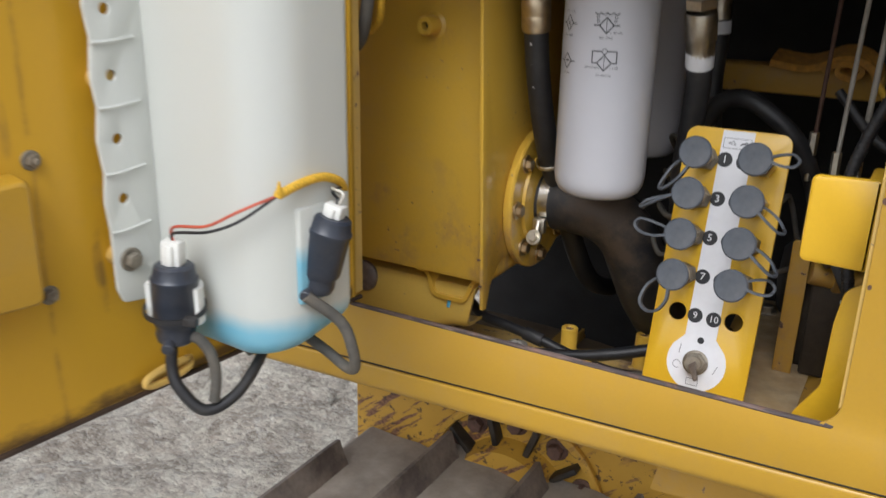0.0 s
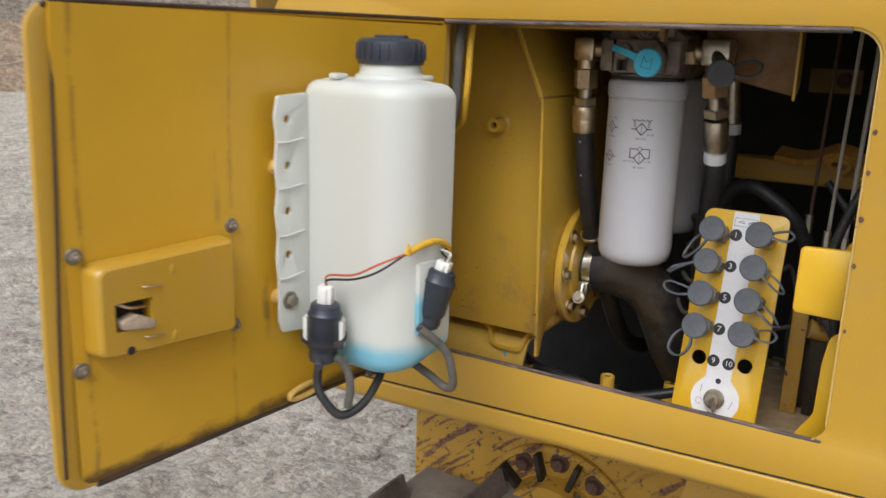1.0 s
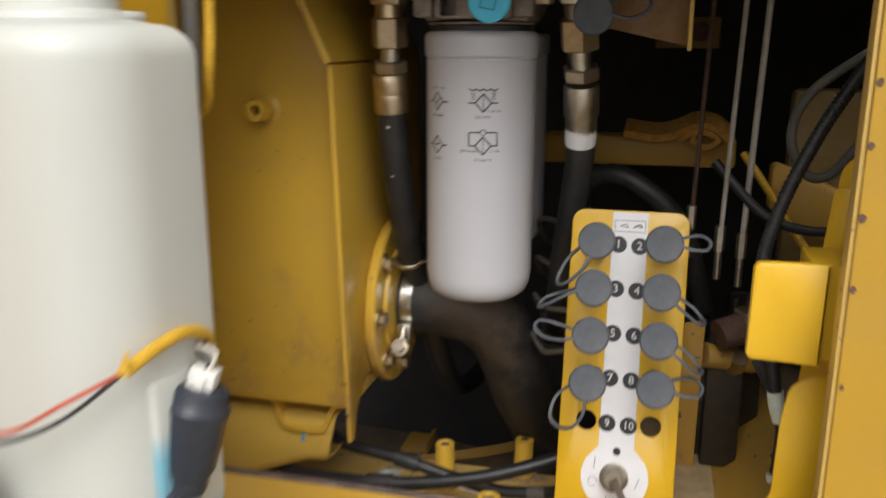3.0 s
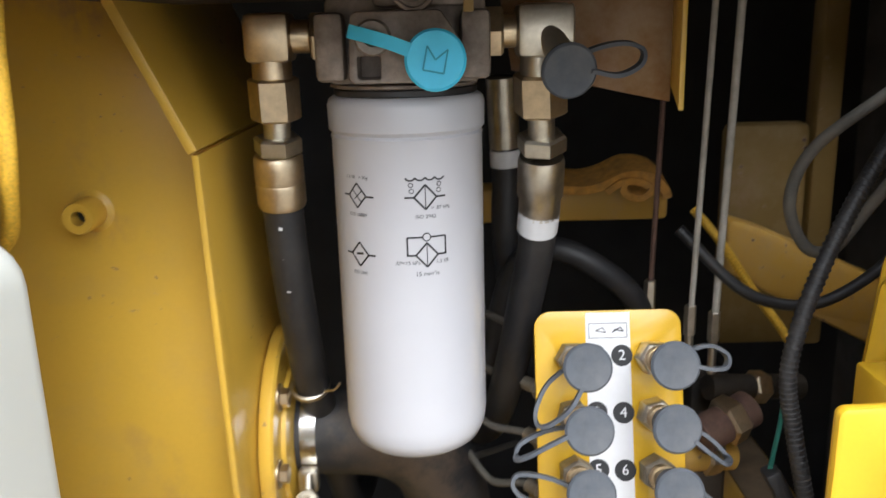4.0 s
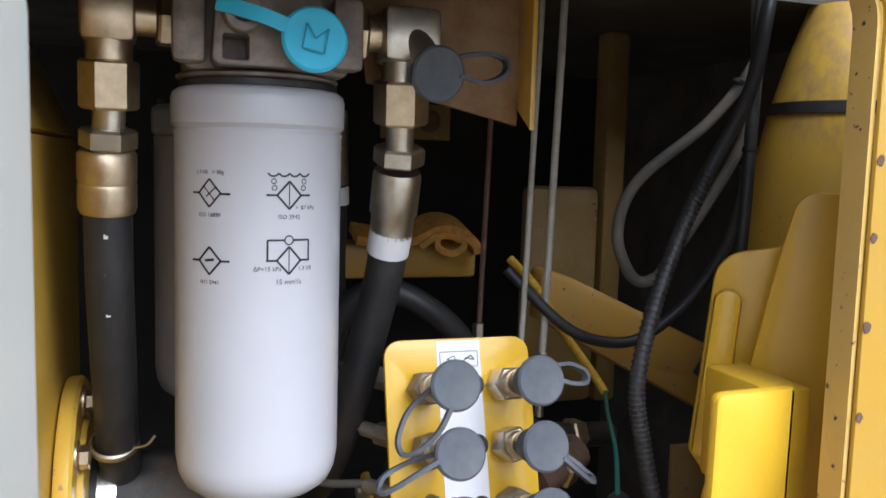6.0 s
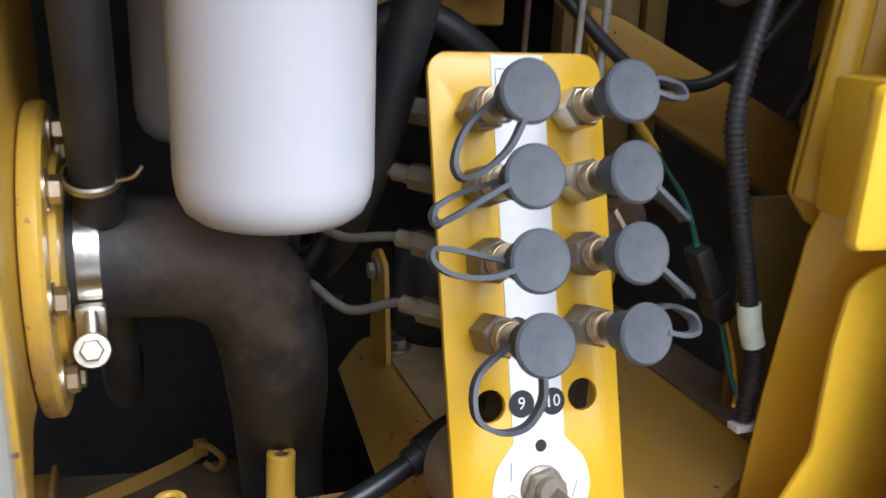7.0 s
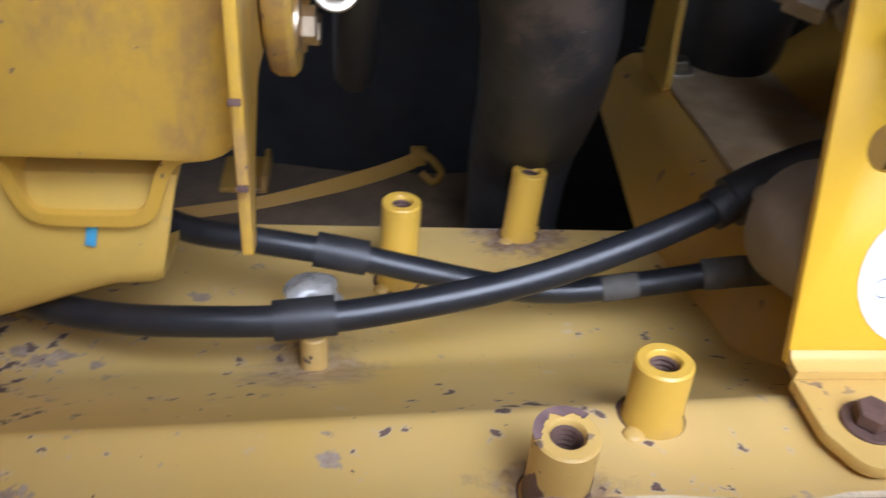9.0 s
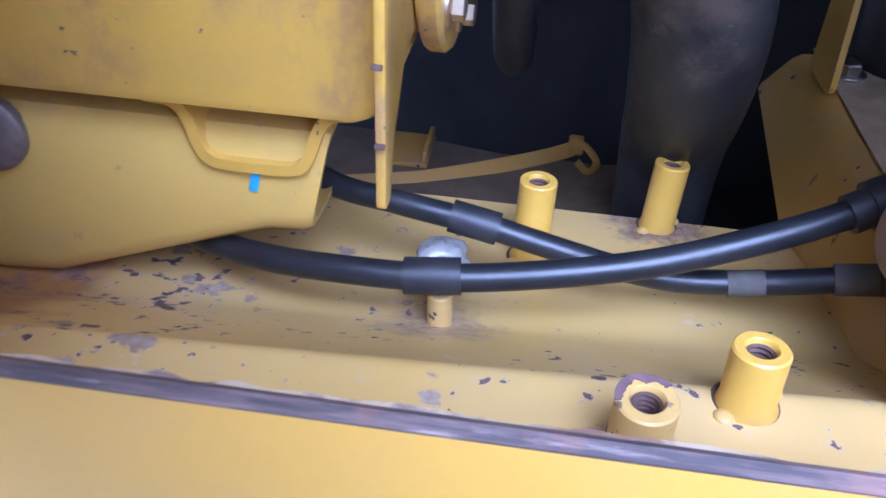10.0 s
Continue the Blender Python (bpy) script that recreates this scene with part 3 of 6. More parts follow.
            h = 0.05 * noise.noise((x * 1.1, y * 1.1, 0)) + 0.035 * noise.noise((x * 4.2, y * 4.2, 3)) + 0.022 * noise.noise((x * 11, y * 11, 8)) + 0.012 * noise.noise((x * 27, y * 27, 9))
            w = (y * 0.64 - x * 0.77) + 0.25 * noise.noise((x * 0.35, y * 0.35, 5))
            rut = 0.07 * math.sin(w * 2.6) + 0.035 * math.sin(w * 9.0 + 1.0)
            far = min(1.0, 40.0 / (1.0 + math.hypot(x, y)))
            row.append(bm.verts.new((x, y, (h + rut * min(1, d / 2)) * far - 0.02)))
        grid.append(row)
    for j in range(n):
        for i in range(n):
            bm.faces.new((grid[j][i], grid[j][i + 1], grid[j + 1][i + 1], grid[j + 1][i]))
    solo("ground", bm, EARTH, "pale trodden earth with tyre ruts and loose stones", "ground", "structure")


def bank(name, mat, label, dist, depth, z0, z1, seed, rough):
    """A rough earth bank across the view behind the door."""
    bm = B()
    way, side = Vector((-0.80, 0.60, 0)), Vector((0.60, 0.80, 0))
    rows = []
    for j in range(26):
        row = []
        for i in range(110):
            s = -50 + 100 * i / 109
            t = j / 25
            p = way * (dist + depth * t + rough * (noise.noise((s * 0.15, seed, 1)) + 0.4 * noise.noise((s * 0.7, seed, 4)))) + side * s
            z = z0 + (z1 - z0) * t ** 0.8 + (0.35 * noise.noise((s * 0.5, t * 4, seed)) + 0.18 * noise.noise((s * 2.1, t * 9, seed))) * min(1, 4 * t)
            row.append(bm.verts.new((p.x, p.y, z)))
        rows.append(row)
    for a, b in zip(rows, rows[1:]):
        for i in range(109):
            bm.faces.new((a[i], a[i + 1], b[i + 1], b[i]))
    solo(name, bm, mat, label, "earth bank", "structure")


terrain()
bank("clay_bank", CLAY, "reddish brown clay bank of broken earth", 25.0, 7.0, -0.2, 2.1, 2.0, 4.0)
bank("grass_bank", GRASS, "bank of dry brown grass and weeds", 31.0, 20.0, 1.6, 10.0, 7.0, 1.2)


def stones():
    bm = B()
    rnd = random.Random(4)
    for _ in range(2600):
        a, d = rnd.uniform(1.9, 3.5), 0.6 + 7.5 * rnd.random() ** 1.3
        x, y = 0.6 + d * math.cos(a), -0.6 + d * math.sin(a)
        if x > 0.2 and y > -0.4:
            continue
        r = 0.004 + 0.022 * rnd.random() ** 4
        q = bmesh.ops.create_icosphere(bm, subdivisions=1, radius=r)["verts"]
        for v in q:
            v.co *= 1 + 0.7 * (rnd.random() - 0.5)
            v.co.z *= 0.5
            v.co += Vector((x, y, -0.012))
    return bm


solo("loose_stones", stones(), EARTH, "small loose stones scattered on the earth", "stones", "stuff")


# ---- the machine: outer shell ----
body = thing("excavator_body", "yellow excavator upper body with an open side compartment", "excavator", (0.4, 0.5, 0.95))


FACE = -0.036


def seam(x):
    return 1.0235 + 0.033 * x


OPENING = [(0.148, 1.115), (0.809, 1.115), (0.81, 1.687), (0.145, 1.692)]


def side_panel():
    bm = B()
    out = [(-0.237, seam(-0.237)), (2.3, seam(2.3)), (2.3, 1.756), (-0.184, 1.768), (-0.235, 1.688)]
    hole = rounded(OPENING, [0.012, 0.035, 0.04, 0.012])
    prism(bm, out, 0.004, upright(FACE + 0.004), [hole], 0.0012)
    return bm


part("side_panel", side_panel(), YELLOW, body, "smooth yellow painted steel side panel")


def opening_return():
    """Inner lip along the left, top and right of the opening."""
    bm = B()
    out = rounded([(0.1475, 1.13), (0.145, 1.692), (0.81, 1.687), (0.809, 1.14), (0.8055, 1.14), (0.8065, 1.6835), (0.1485, 1.6885), (0.151, 1.13)], [0, 0.012, 0.04, 0, 0, 0.037, 0.01, 0])
    prism(bm, out, 0.022, upright(FACE + 0.0265))
    return bm


part("opening_return", opening_return(), YELLOW_WORN, body, "worn inner lip of the opening")
for x, z, w in ((0.8135, 1.556, 0.0032), (0.8125, 1.503, 0.0026), (0.8125, 1.441, 0.0034), (0.8122, 1.377, 0.003), (0.8128, 1.285, 0.0022)):
    bm = B()
    prism(bm, [(x + w * math.cos(a) * (1 + 0.5 * noise.noise((x * 90, z * 70, a))), z + 1.3 * w * math.sin(a) * (1 + 0.5 * noise.noise((z * 80, x * 60, a + 4)))) for a in [i * math.pi / 5 for i in range(10)]], 0.0007, upright(FACE - 0.0001))
    part("paint_chip", bm, RUSTY, body)


def lower_strip():
    bm = B()
    prof = [(0.012, 0.0), (0.0015, -0.0006), (-0.0002, -0.0025), (-0.0004, -0.005), (-0.0004, -0.027), (0.0005, -0.032), (0.004, -0.0385), (0.012, -0.0435), (0.04, -0.048), (0.12, -0.05), (0.12, -0.054), (0.03, -0.054), (0.012, -0.03)]
    ends = []
    for x in (-0.237, 2.3):
        ends.append([bm.verts.new((x, FACE + y, z + seam(x) - 0.0045)) for y, z in prof])
    n = len(prof)
    for i in range(n):
        j = (i + 1) % n
        bm.faces.new((ends[0][i], ends[0][j], ends[1][j], ends[1][i]))
    bm.faces.new(ends[0])
    bm.faces.new(ends[1][::-1])
    return bm


part("lower_strip", lower_strip(), YELLOW, body, "rounded yellow steel strip below the seam")
# black strip added inside the seam to draw its gap as dark
bm = B()
sweep(bm, [(x, FACE + 0.0075, seam(x) - 0.003) for x in (-0.23, 0.4, 1.2, 2.2)], 0.0035, 8, 2)
part("seam_shade_strip", bm, RUBBER, body, "dark strip standing for the shaded gap of the seam")

# unseen hole added through hood and roof to light the right side
LIGHT_HOLE = [(0.87, 0.02), (1.24, 0.02), (1.24, 0.33), (0.87, 0.33)]
bm = B()
prism(bm, [(-0.184, FACE + 0.0045), (2.3, FACE + 0.0045), (2.3, 0.6), (-0.184, 0.6)], 0.007, pose(0, 0, 1.757), [LIGHT_HOLE])
part("hood_edge", bm, YELLOW, body)
bm = B()
prism(bm, [(-0.05, 0.0), (2.3, 0.0), (2.3, 0.6), (-0.05, 0.6)], 0.135, pose(0, 0, 1.7645), [LIGHT_HOLE])
part("engine_hood", bm, DARK, body, "black engine hood on top")

# walls that close the compartment, but for openings added to admit light
# rear wall, coloured almost black in place of deep shade
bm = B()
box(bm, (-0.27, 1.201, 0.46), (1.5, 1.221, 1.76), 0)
part("rear_wall", bm, SHADE_BLACK, body)
bm = B()
prism(bm, [(-0.235, FACE + 0.005), (1.5, FACE + 0.005), (1.5, 1.21), (-0.235, 1.21)], 0.01, pose(0, 0, 1.742), [LIGHT_HOLE])
part("compartment_roof", bm, DARK, body)
bm = B()
box(bm, (1.3, 0.03, 0.5), (1.32, 1.2, 1.74), 0)
part("right_wall", bm, DARK, body)
# upper rear corner cut away, out of sight, to let sky light in
bm = B()
prism(bm, [(FACE + 0.005, 0.95), (1.2, 0.95), (1.2, 1.5), (0.62, 1.5), (0.62, 1.74), (FACE + 0.005, 1.74)], 0.015, axes((-0.29, 0, 0), (0, 1, 0), (0, 0, 1)))
part("left_wall", bm, YELLOW_DEEP, body)

def deck():
    """The bent floor plate: lip, sloping ledge, angled face, and flat floor."""
    prof = [(-0.023, 1.05), (-0.021, 1.018), (-0.015, 1.0075), (-0.005, 1.0045), (0.012, 1.0035), (0.06, 1.003), (0.108, 1.002), (0.116, 1.0015), (0.121, 1.0), (0.126, 0.9965), (0.131, 0.992), (0.19, 0.953), (0.235, 0.925), (0.25, 0.919), (0.27, 0.9165), (0.44, 0.8985)]
    bm = B()
    along_x(bm, thick(prof, 0.006), -0.27, 1.29, True)
    # the fold runs slightly askew to the sill
    for v in bm.verts:
        share = min(1.0, max(0.0, (v.co.y - 0.02) / 0.08)) * min(1.0, max(0.0, (0.43 - v.co.y) / 0.18))
        v.co.y += 0.056 * (v.co.x - 0.4) * share
    return bm


part("floor_plate", deck(), DECK_PAINT, body, "bent yellow floor plate with chipped paint and rust")
bm = B()
prism(bm, rounded([(-0.27, 0.46), (0.56, 0.46), (0.56, 0.8), (0.5, 0.83), (0.44, 0.82), (0.3, 0.82), (0.14, 0.85), (-0.27, 0.87)], [0, 0, 0.01, 0.02, 0.03, 0.02, 0.02, 0]), 0.006, pose(0, 0, 0.73), (), 0.001)
part("rear_deck", bm, MUDDY_FLOOR, body, "dusty brown lower pan behind the floor plate")


def edge_strip(pts, r, label=""):
    bm = B()
    sweep(bm, pts, r, 8, 4)
    part("edge_seal", bm, SEAL, body, label)


edge_strip([(x, FACE + 0.003, 1.116) for x in (0.148, 0.3, 0.5, 0.78)] + [(0.795, FACE + 0.003, 1.1195)], 0.0037, "worn brown rubber edge seal on the sill")
edge_strip([(x, FACE + 0.002, 1.688 - 0.006 * x) for x in (0.15, 0.3, 0.5, 0.77)], 0.004)


def flaking_edge():
    """A ragged rim of lifted paint along the inside of the sill."""
    bm = B()
    a, b = [], []
    n = 150
    for i in range(n + 1):
        x = 0.152 + 0.64 * i / n
        k = noise.noise((x * 22, 1.0, 0.0)) + 0.6 * noise.noise((x * 75, 5.0, 0.0))
        a.append(bm.verts.new((x, FACE + 0.0045, 1.1165)))
        b.append(bm.verts.new((x, FACE + 0.0085 + max(0.0, 0.0035 * k + 0.0015), 1.1155 + 0.0006 * k)))
    for i in range(n):
        bm.faces.new((a[i], a[i + 1], b[i + 1], b[i]))
    ext = bmesh.ops.extrude_face_region(bm, geom=bm.faces[:], use_keep_orig=True)
    bmesh.ops.translate(bm, verts=[g for g in ext["geom"] if isinstance(g, bmesh.types.BMVert)], vec=(0, 0, -0.001))
    return bm


part("flaking_edge", flaking_edge(), FLAKES, body, "flaking pale paint over bare purple steel")

# ---- rail, inner walls and brackets in the compartment ----
def rail():
    prof = [(0.59, 0.969), (0.598, 0.979), (0.606, 0.984), (0.616, 0.985), (0.745, 0.985), (0.756, 0.99), (0.825, 1.05), (0.831, 1.052), (0.9, 1.052), (0.9, 0.86)]
    bm = B()
    ends = []
    for y, dx, edge in ((0.16, 0.004, [(0.562, 0.835), (0.5635, 0.846)]), (0.655, 0.0, [(0.572, 0.942), (0.574, 0.948)])):
        ends.append([bm.verts.new((x + dx, y, z)) for x, z in edge + prof])
    n = len(prof) + 2
    for i in range(n):
        j = (i + 1) % n
        bm.faces.new((ends[0][i], ends[0][j], ends[1][j], ends[1][i]))
    bm.faces.new(ends[0])
    bm.faces.new(ends[1][::-1])
    return bm


part("frame_rail", rail(), YELLOW_DEEP, body, "dusty yellow frame rail")
bm = B()
box(bm, (0.618, 0.18, 0.986), (0.742, 0.665, 0.9885), 0.001)
part("dust_and_shade_layer", bm, DUST, body, "pale brown dust lying on the rail")
bm = B()
prism(bm, rounded([(0.688, 0.9892), (0.716, 0.9892), (0.718, 1.212), (0.69, 1.206)], [0, 0, 0.004, 0.004]), 0.006, upright(0.36), (), 0.001)
part("rear_post", bm, YELLOW_DEEP, body, "narrow yellow post standing on the rail")
# brown sheet: dirt, and the shade right of the console put into colour
bm = B()
box(bm, (0.834, 0.175, 1.053), (0.898, 0.64, 1.0555), 0.001)
part("dust_and_shade_layer", bm, MUDDY_FLOOR, body, "brown dirt and shade colour on the raised edge of the rail")
bm = B()
prism(bm, rounded([(0.54, 0.988), (0.615, 0.988), (0.615, 1.115), (0.59, 1.128), (0.56, 1.115)], 0.012), 0.006, axes((0.604, 0.0, 0.0), (0, 1, 0), (0, 0, 1)))
part("mount_bracket", bm, YELLOW_IN, body)
for p, d, r in (((0.604, 0.59, 1.1), (-1, 0, 0), 0.011), ((0.634, 0.6, 0.9885), (0, 0, 1), 0.014)):
    bm = B()
    bolt(bm, p, d, r)
    part("bracket_bolt", bm, STEEL, body)
bm = B()
lathe(bm, [(0, 0), (0.05, 0), (0.055, 0.01), (0.06, 0.06), (0.055, 0.12), (0.04, 0.14), (0, 0.14)], pose(0.7, 0.64, 0.988), 24)
part("rubber_mount", bm, RUBBER, body, "black rubber engine mount")


def jamb_plate():
    bm = B()
    out = rounded([(-0.03, 0.99), (-0.022, 1.12), (-0.008, 1.26), (0.022, 1.36), (0.042, 1.468), (0.056, 1.53), (0.25, 1.53), (0.25, 0.99)], [0, 0.05, 0.05, 0.05, 0.03, 0.02, 0, 0])
    prism(bm, out, 0.006, axes((0.818, 0.13, 0), (0.819, -0.574, 0), (0, 0, 1)), (), 0.002)
    return bm


part("jamb_plate", jamb_plate(), PLATE_YELLOW, body, "bent yellow plate behind the opening edge")
bm = B()
prism(bm, rounded([(-0.012, 1.285), (0.004, 1.47), (0.08, 1.484), (0.08, 1.23), (0.004, 1.262)], [0.008, 0.03, 0, 0, 0.006]), 0.008, axes((0.832, 0.168, 0), (0.819, -0.574, 0), (0, 0, 1)), (), 0.003)
prism(bm, rounded([(-0.014, 1.283), (0.0, 1.44), (0.024, 1.44), (0.012, 1.275)], [0.006, 0.011, 0.011, 0.006]), 0.014, axes((0.83, 0.158, 0), (0.819, -0.574, 0), (0, 0, 1)), (), 0.005)
part("side_bracket", bm, PLATE_YELLOW, body)
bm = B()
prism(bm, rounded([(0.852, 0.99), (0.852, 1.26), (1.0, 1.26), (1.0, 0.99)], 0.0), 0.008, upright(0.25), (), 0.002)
part("side_bracket", bm, SHADED_YELLOW, body)
bm = B()
prism(bm, rounded([(0.7345, 1.284), (0.8045, 1.282), (0.8055, 1.385), (0.7355, 1.383)], [0.008, 0.002, 0.002, 0.008]), 0.012, upright(0.03), (), 0.004)
box(bm, (0.79, 0.0285, 1.285), (0.83, 0.112, 1.381), 0.004)
part("catch_plate", bm, PLATE_YELLOW, body, "bright yellow door catch plate")
bm = B()
bolt(bm, (0.85, 0.106, 1.352), (-0.574, -0.819, 0), 0.011)
part("jamb_bolt", bm, STEEL, body)
bm = B()
prism(bm, rounded([(0.735, 1.01), (0.753, 1.075), (0.778, 1.118), (0.78, 1.2), (0.786, 1.243), (0.81, 1.258), (0.87, 1.25), (0.87, 1.01)], [0, 0.02, 0.02, 0.03, 0.02, 0.03, 0, 0]), 0.005, upright(0.066), (), 0.0015)
part("corner_gusset", bm, PLATE_YELLOW, body, "curved yellow gusset in the corner of the opening")
# plate face browned for the shadow it hangs in; its flange stays yellow
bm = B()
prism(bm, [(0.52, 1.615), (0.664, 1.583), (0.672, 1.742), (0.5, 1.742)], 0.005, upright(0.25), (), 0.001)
part("hanger_plate", bm, paint("shaded_hanger_yellow", 0.2, 0.6, 0.65, (0.19, 0.09, 0.02), 60.0, 0.6), body, "dirty hanging bracket plate, browned to stand for shade")
bm = B()
prism(bm, [(0.215, 1.578), (0.25, 1.6), (0.25, 1.742), (0.215, 1.742)], 0.005, axes((0.664, 0, 0), (0, 1, 0), (0, 0, 1)), (), 0.001)
part("plate_flange", bm, YELLOW_IN, body, "bent yellow edge of the hanging plate")
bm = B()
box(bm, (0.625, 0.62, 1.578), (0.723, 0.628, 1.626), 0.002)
part("cleat", bm, SHADED_YELLOW, body)
bm = B()
bolt(bm, (0.692, 0.62, 1.604), (0, -1, 0), 0.011)
part("cleat_bolt", bm, RUSTY, body)
bm = B()
box(bm, (0.18, 0.1, 1.6815), (0.474, 0.104, 1.6915), 0.001)
part("shelf_lip", bm, YELLOW_IN, body, "thin yellow lip of the shelf over the filters")
# dark brown colour stands for the shade under the shelf
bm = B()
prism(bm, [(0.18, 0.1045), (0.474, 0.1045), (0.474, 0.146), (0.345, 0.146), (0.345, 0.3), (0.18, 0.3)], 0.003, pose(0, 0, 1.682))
part("shelf_plate", bm, simple("brown_shelf_shade", (0.075, 0.047, 0.025), 0.8, 0.0, 0.4, 25, 0.5, (0.14, 0.09, 0.05), 0.5), body, "brown underside of the shelf, shade put into its colour")
bm = B()
box(bm, (0.4745, 0.1, 1.665), (0.482, 0.118, 1.742), 0.001)
part("shelf_hanger", bm, SHADED_YELLOW, body)
for x, r in ((0.41, 0.013), (0.452, 0.016)):
    bm = B()
    rod(bm, (x, 0.24, 1.69), (x, 0.25, 1.742), r)
    part("upper_hose", bm, RUBBER, body, "black hose above the filter head")
# far structure
bm = B()
box(bm, (0.45, 0.6, 1.39), (0.76, 0.66, 1.438), 0.006)
part("cross_beam", bm, YELLOW_DEEP, body)
bm = B()
prism(bm, rounded([(0.8, 1.352), (0.8, 1.42), (0.842, 1.406), (1.27, 1.212), (1.27, 1.1), (0.919, 1.287)], 0.008), 0.04, upright(0.51), (), 0.006)
part("sloping_beam", bm, YELLOW_DEEP, body, "dusty yellow sloping beam")
# housing and post: shade is in their brown colour
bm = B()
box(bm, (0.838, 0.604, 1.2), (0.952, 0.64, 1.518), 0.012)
part("inner_housing", bm, SHADED_YELLOW, body, "dirty yellow inner housing, darkened to stand for shade")
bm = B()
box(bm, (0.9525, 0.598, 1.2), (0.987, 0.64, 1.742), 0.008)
part("upright_post", bm, SHADED_YELLOW, body)
bm = B()
lathe(bm, [(0, 0), (0.108, 0), (0.106, 0.12), (0.1, 0.22), (0.084, 0.31), (0.062, 0.39), (0.044, 0.442), (0, 0.442)], pose(1.118, 0.33, 1.3), 40)
part("upright_pipe", bm, YELLOW_IN, body, "dusty yellow tapered duct")
bm = B()
lathe(bm, [(0.08, 0), (0.086, 0.001), (0.0835, 0.0145), (0.078, 0.015)], pose(1.118, 0.33, 1.6135), 40)
part("strap", bm, RUBBER, body)


# ---- tank inside on the left, with its flange ----
tank_box = thing("hydraulic_tank", "yellow painted steel tank with rounded edges", "tank", (0.0, 0.4, 1.05))


def tank_shell():
    bm = B()
    out = rounded([(-0.26, 1.082), (0.252, 1.082), (0.252, 1.56), (0.175, 1.738), (-0.26, 1.738)], [0.02, 0.024, 0.06, 0.03, 0.02])
    prism(bm, out, 0.345, upright(0.56), (), 0.01)
    return bm


part("shell", tank_shell(), YELLOW_IN, tank_box)


def fork_plate():
    bm = B()
    out = rounded([(0.173, 1.056), (0.187, 1.054), (0.197, 1.09), (0.23, 1.128), (0.5, 1.125), (0.5, 1.56), (0.14, 1.56)], [0.003, 0.003, 0.02, 0.02, 0, 0, 0])
    prism(bm, out, 0.0058, axes((0.2535, 0, 0), (0, 1, 0), (0, 0, 1)), (), 0.001)
    m = axes((0.2525, 0, 1.56), (0, 1, 0), (-0.075, 0, 0.16))
    prism(bm, [(0.136, 0.001), (0.5, 0.001), (0.5, 0.2), (0.142, 0.2)], 0.0085, m, (), 0.001)
    return bm


part("edge_plate", fork_plate(), YELLOW_IN, tank_box, "thin yellow edge plate with chipped paint")
bm = B()
lathe(bm, [(0.0065, 0.012), (0.0065, 0.032), (0.0135, 0.033), (0.0148, 0.03), (0.0148, 0.004), (0.021, 0.0), (0, 0)], frame_to((0.135, 0.2155, 1.501), (0, -1, 0)), 24)
part("boss", bm, YELLOW_IN, tank_box, "small welded threaded boss")
bm = B()
rod(bm, (0.135, 0.203, 1.501), (0.135, 0.198, 1.501), 0.0066, seg=16)
part("boss_hole", bm, INK, tank_box)
FLANGE = Vector((0.261, 0.352, 1.211))
bm = B()
lathe(bm, [(0, 0), (0.122, 0), (0.124, 0.003), (0.124, 0.012), (0.121, 0.015), (0.084, 0.015), (0.082, 0.02), (0.06, 0.022), (0.05, 0.022), (0, 0.022)], frame_to(FLANGE, (1, 0, 0)), 48)
part("flange", bm, YELLOW_IN, tank_box, "round yellow steel flange")
for k in range(8):
    a = 2 * math.pi * (k + 0.0) / 8
    bm = B()
    bolt(bm, FLANGE + Vector((0.015, 0.102 * math.cos(a), 0.102 * math.sin(a))), (1, 0, 0), 0.0105, hgt=0.009)
    part("flange_bolt", bm, BRASSY, tank_box, "yellow zinc hexagon bolt")
bm = B()
sweep(bm, [(0.095, 0.25, 1.08), (0.112, 0.25, 1.078), (0.121, 0.25, 1.068), (0.126, 0.25, 1.05), (0.131, 0.25, 1.041), (0.142, 0.25, 1.037), (0.182, 0.25, 1.037), (0.193, 0.25, 1.041), (0.199, 0.25, 1.051), (0.205, 0.25, 1.068), (0.213, 0.25, 1.078), (0.228, 0.25, 1.081)], 0.005, 8, 5, flat=(0.036, 0.0075), up=(0, 1, 0))
part("drain_loop", bm, YELLOW_IN, tank_box, "bent flat bar loop under the tank")


def foot():
    prof = [(0.5, 1.064), (0.262, 1.064), (0.246, 1.06), (0.239, 1.05), (0.237, 1.0), (0.239, 0.99), (0.246, 0.983), (0.262, 0.979), (0.3, 0.977)]
    bm = B()
    rings = []
    for x in (0.195, 0.189, 0.165, 0.14, 0.115, 0.09, 0.06, 0.03, 0.0, -0.04, -0.1, -0.26):
        drop = 0.004 if x > 0.19 else 0.0
        low = min(0.066, 0.4 * max(0.0, 0.17 - x) ** 1.05)
        loop = thick([(y, z if z > 1.02 else z - low + drop) for y, z in prof], -0.006)
        rings.append([bm.verts.new((x + (max(0.0, z - 0.985) * 0.2 if x > 0.16 else 0.0), y, z)) for y, z in loop])
    for a, b in zip(rings, rings[1:]):
        for i in range(len(a)):
            j = (i + 1) % len(a)
            bm.faces.new((a[i], a[j], b[j], b[i]))
    bm.faces.new(rings[0][::-1])
    bm.faces.new(rings[-1])
    return bm


part("tank_foot", foot(), paint("yellow_foot_paint", 0.3, 0.25, 0.32, (0.64, 0.43, 0.085), 60.0, 0.95), tank_box, "curved yellow support under the tank")
bm = B()
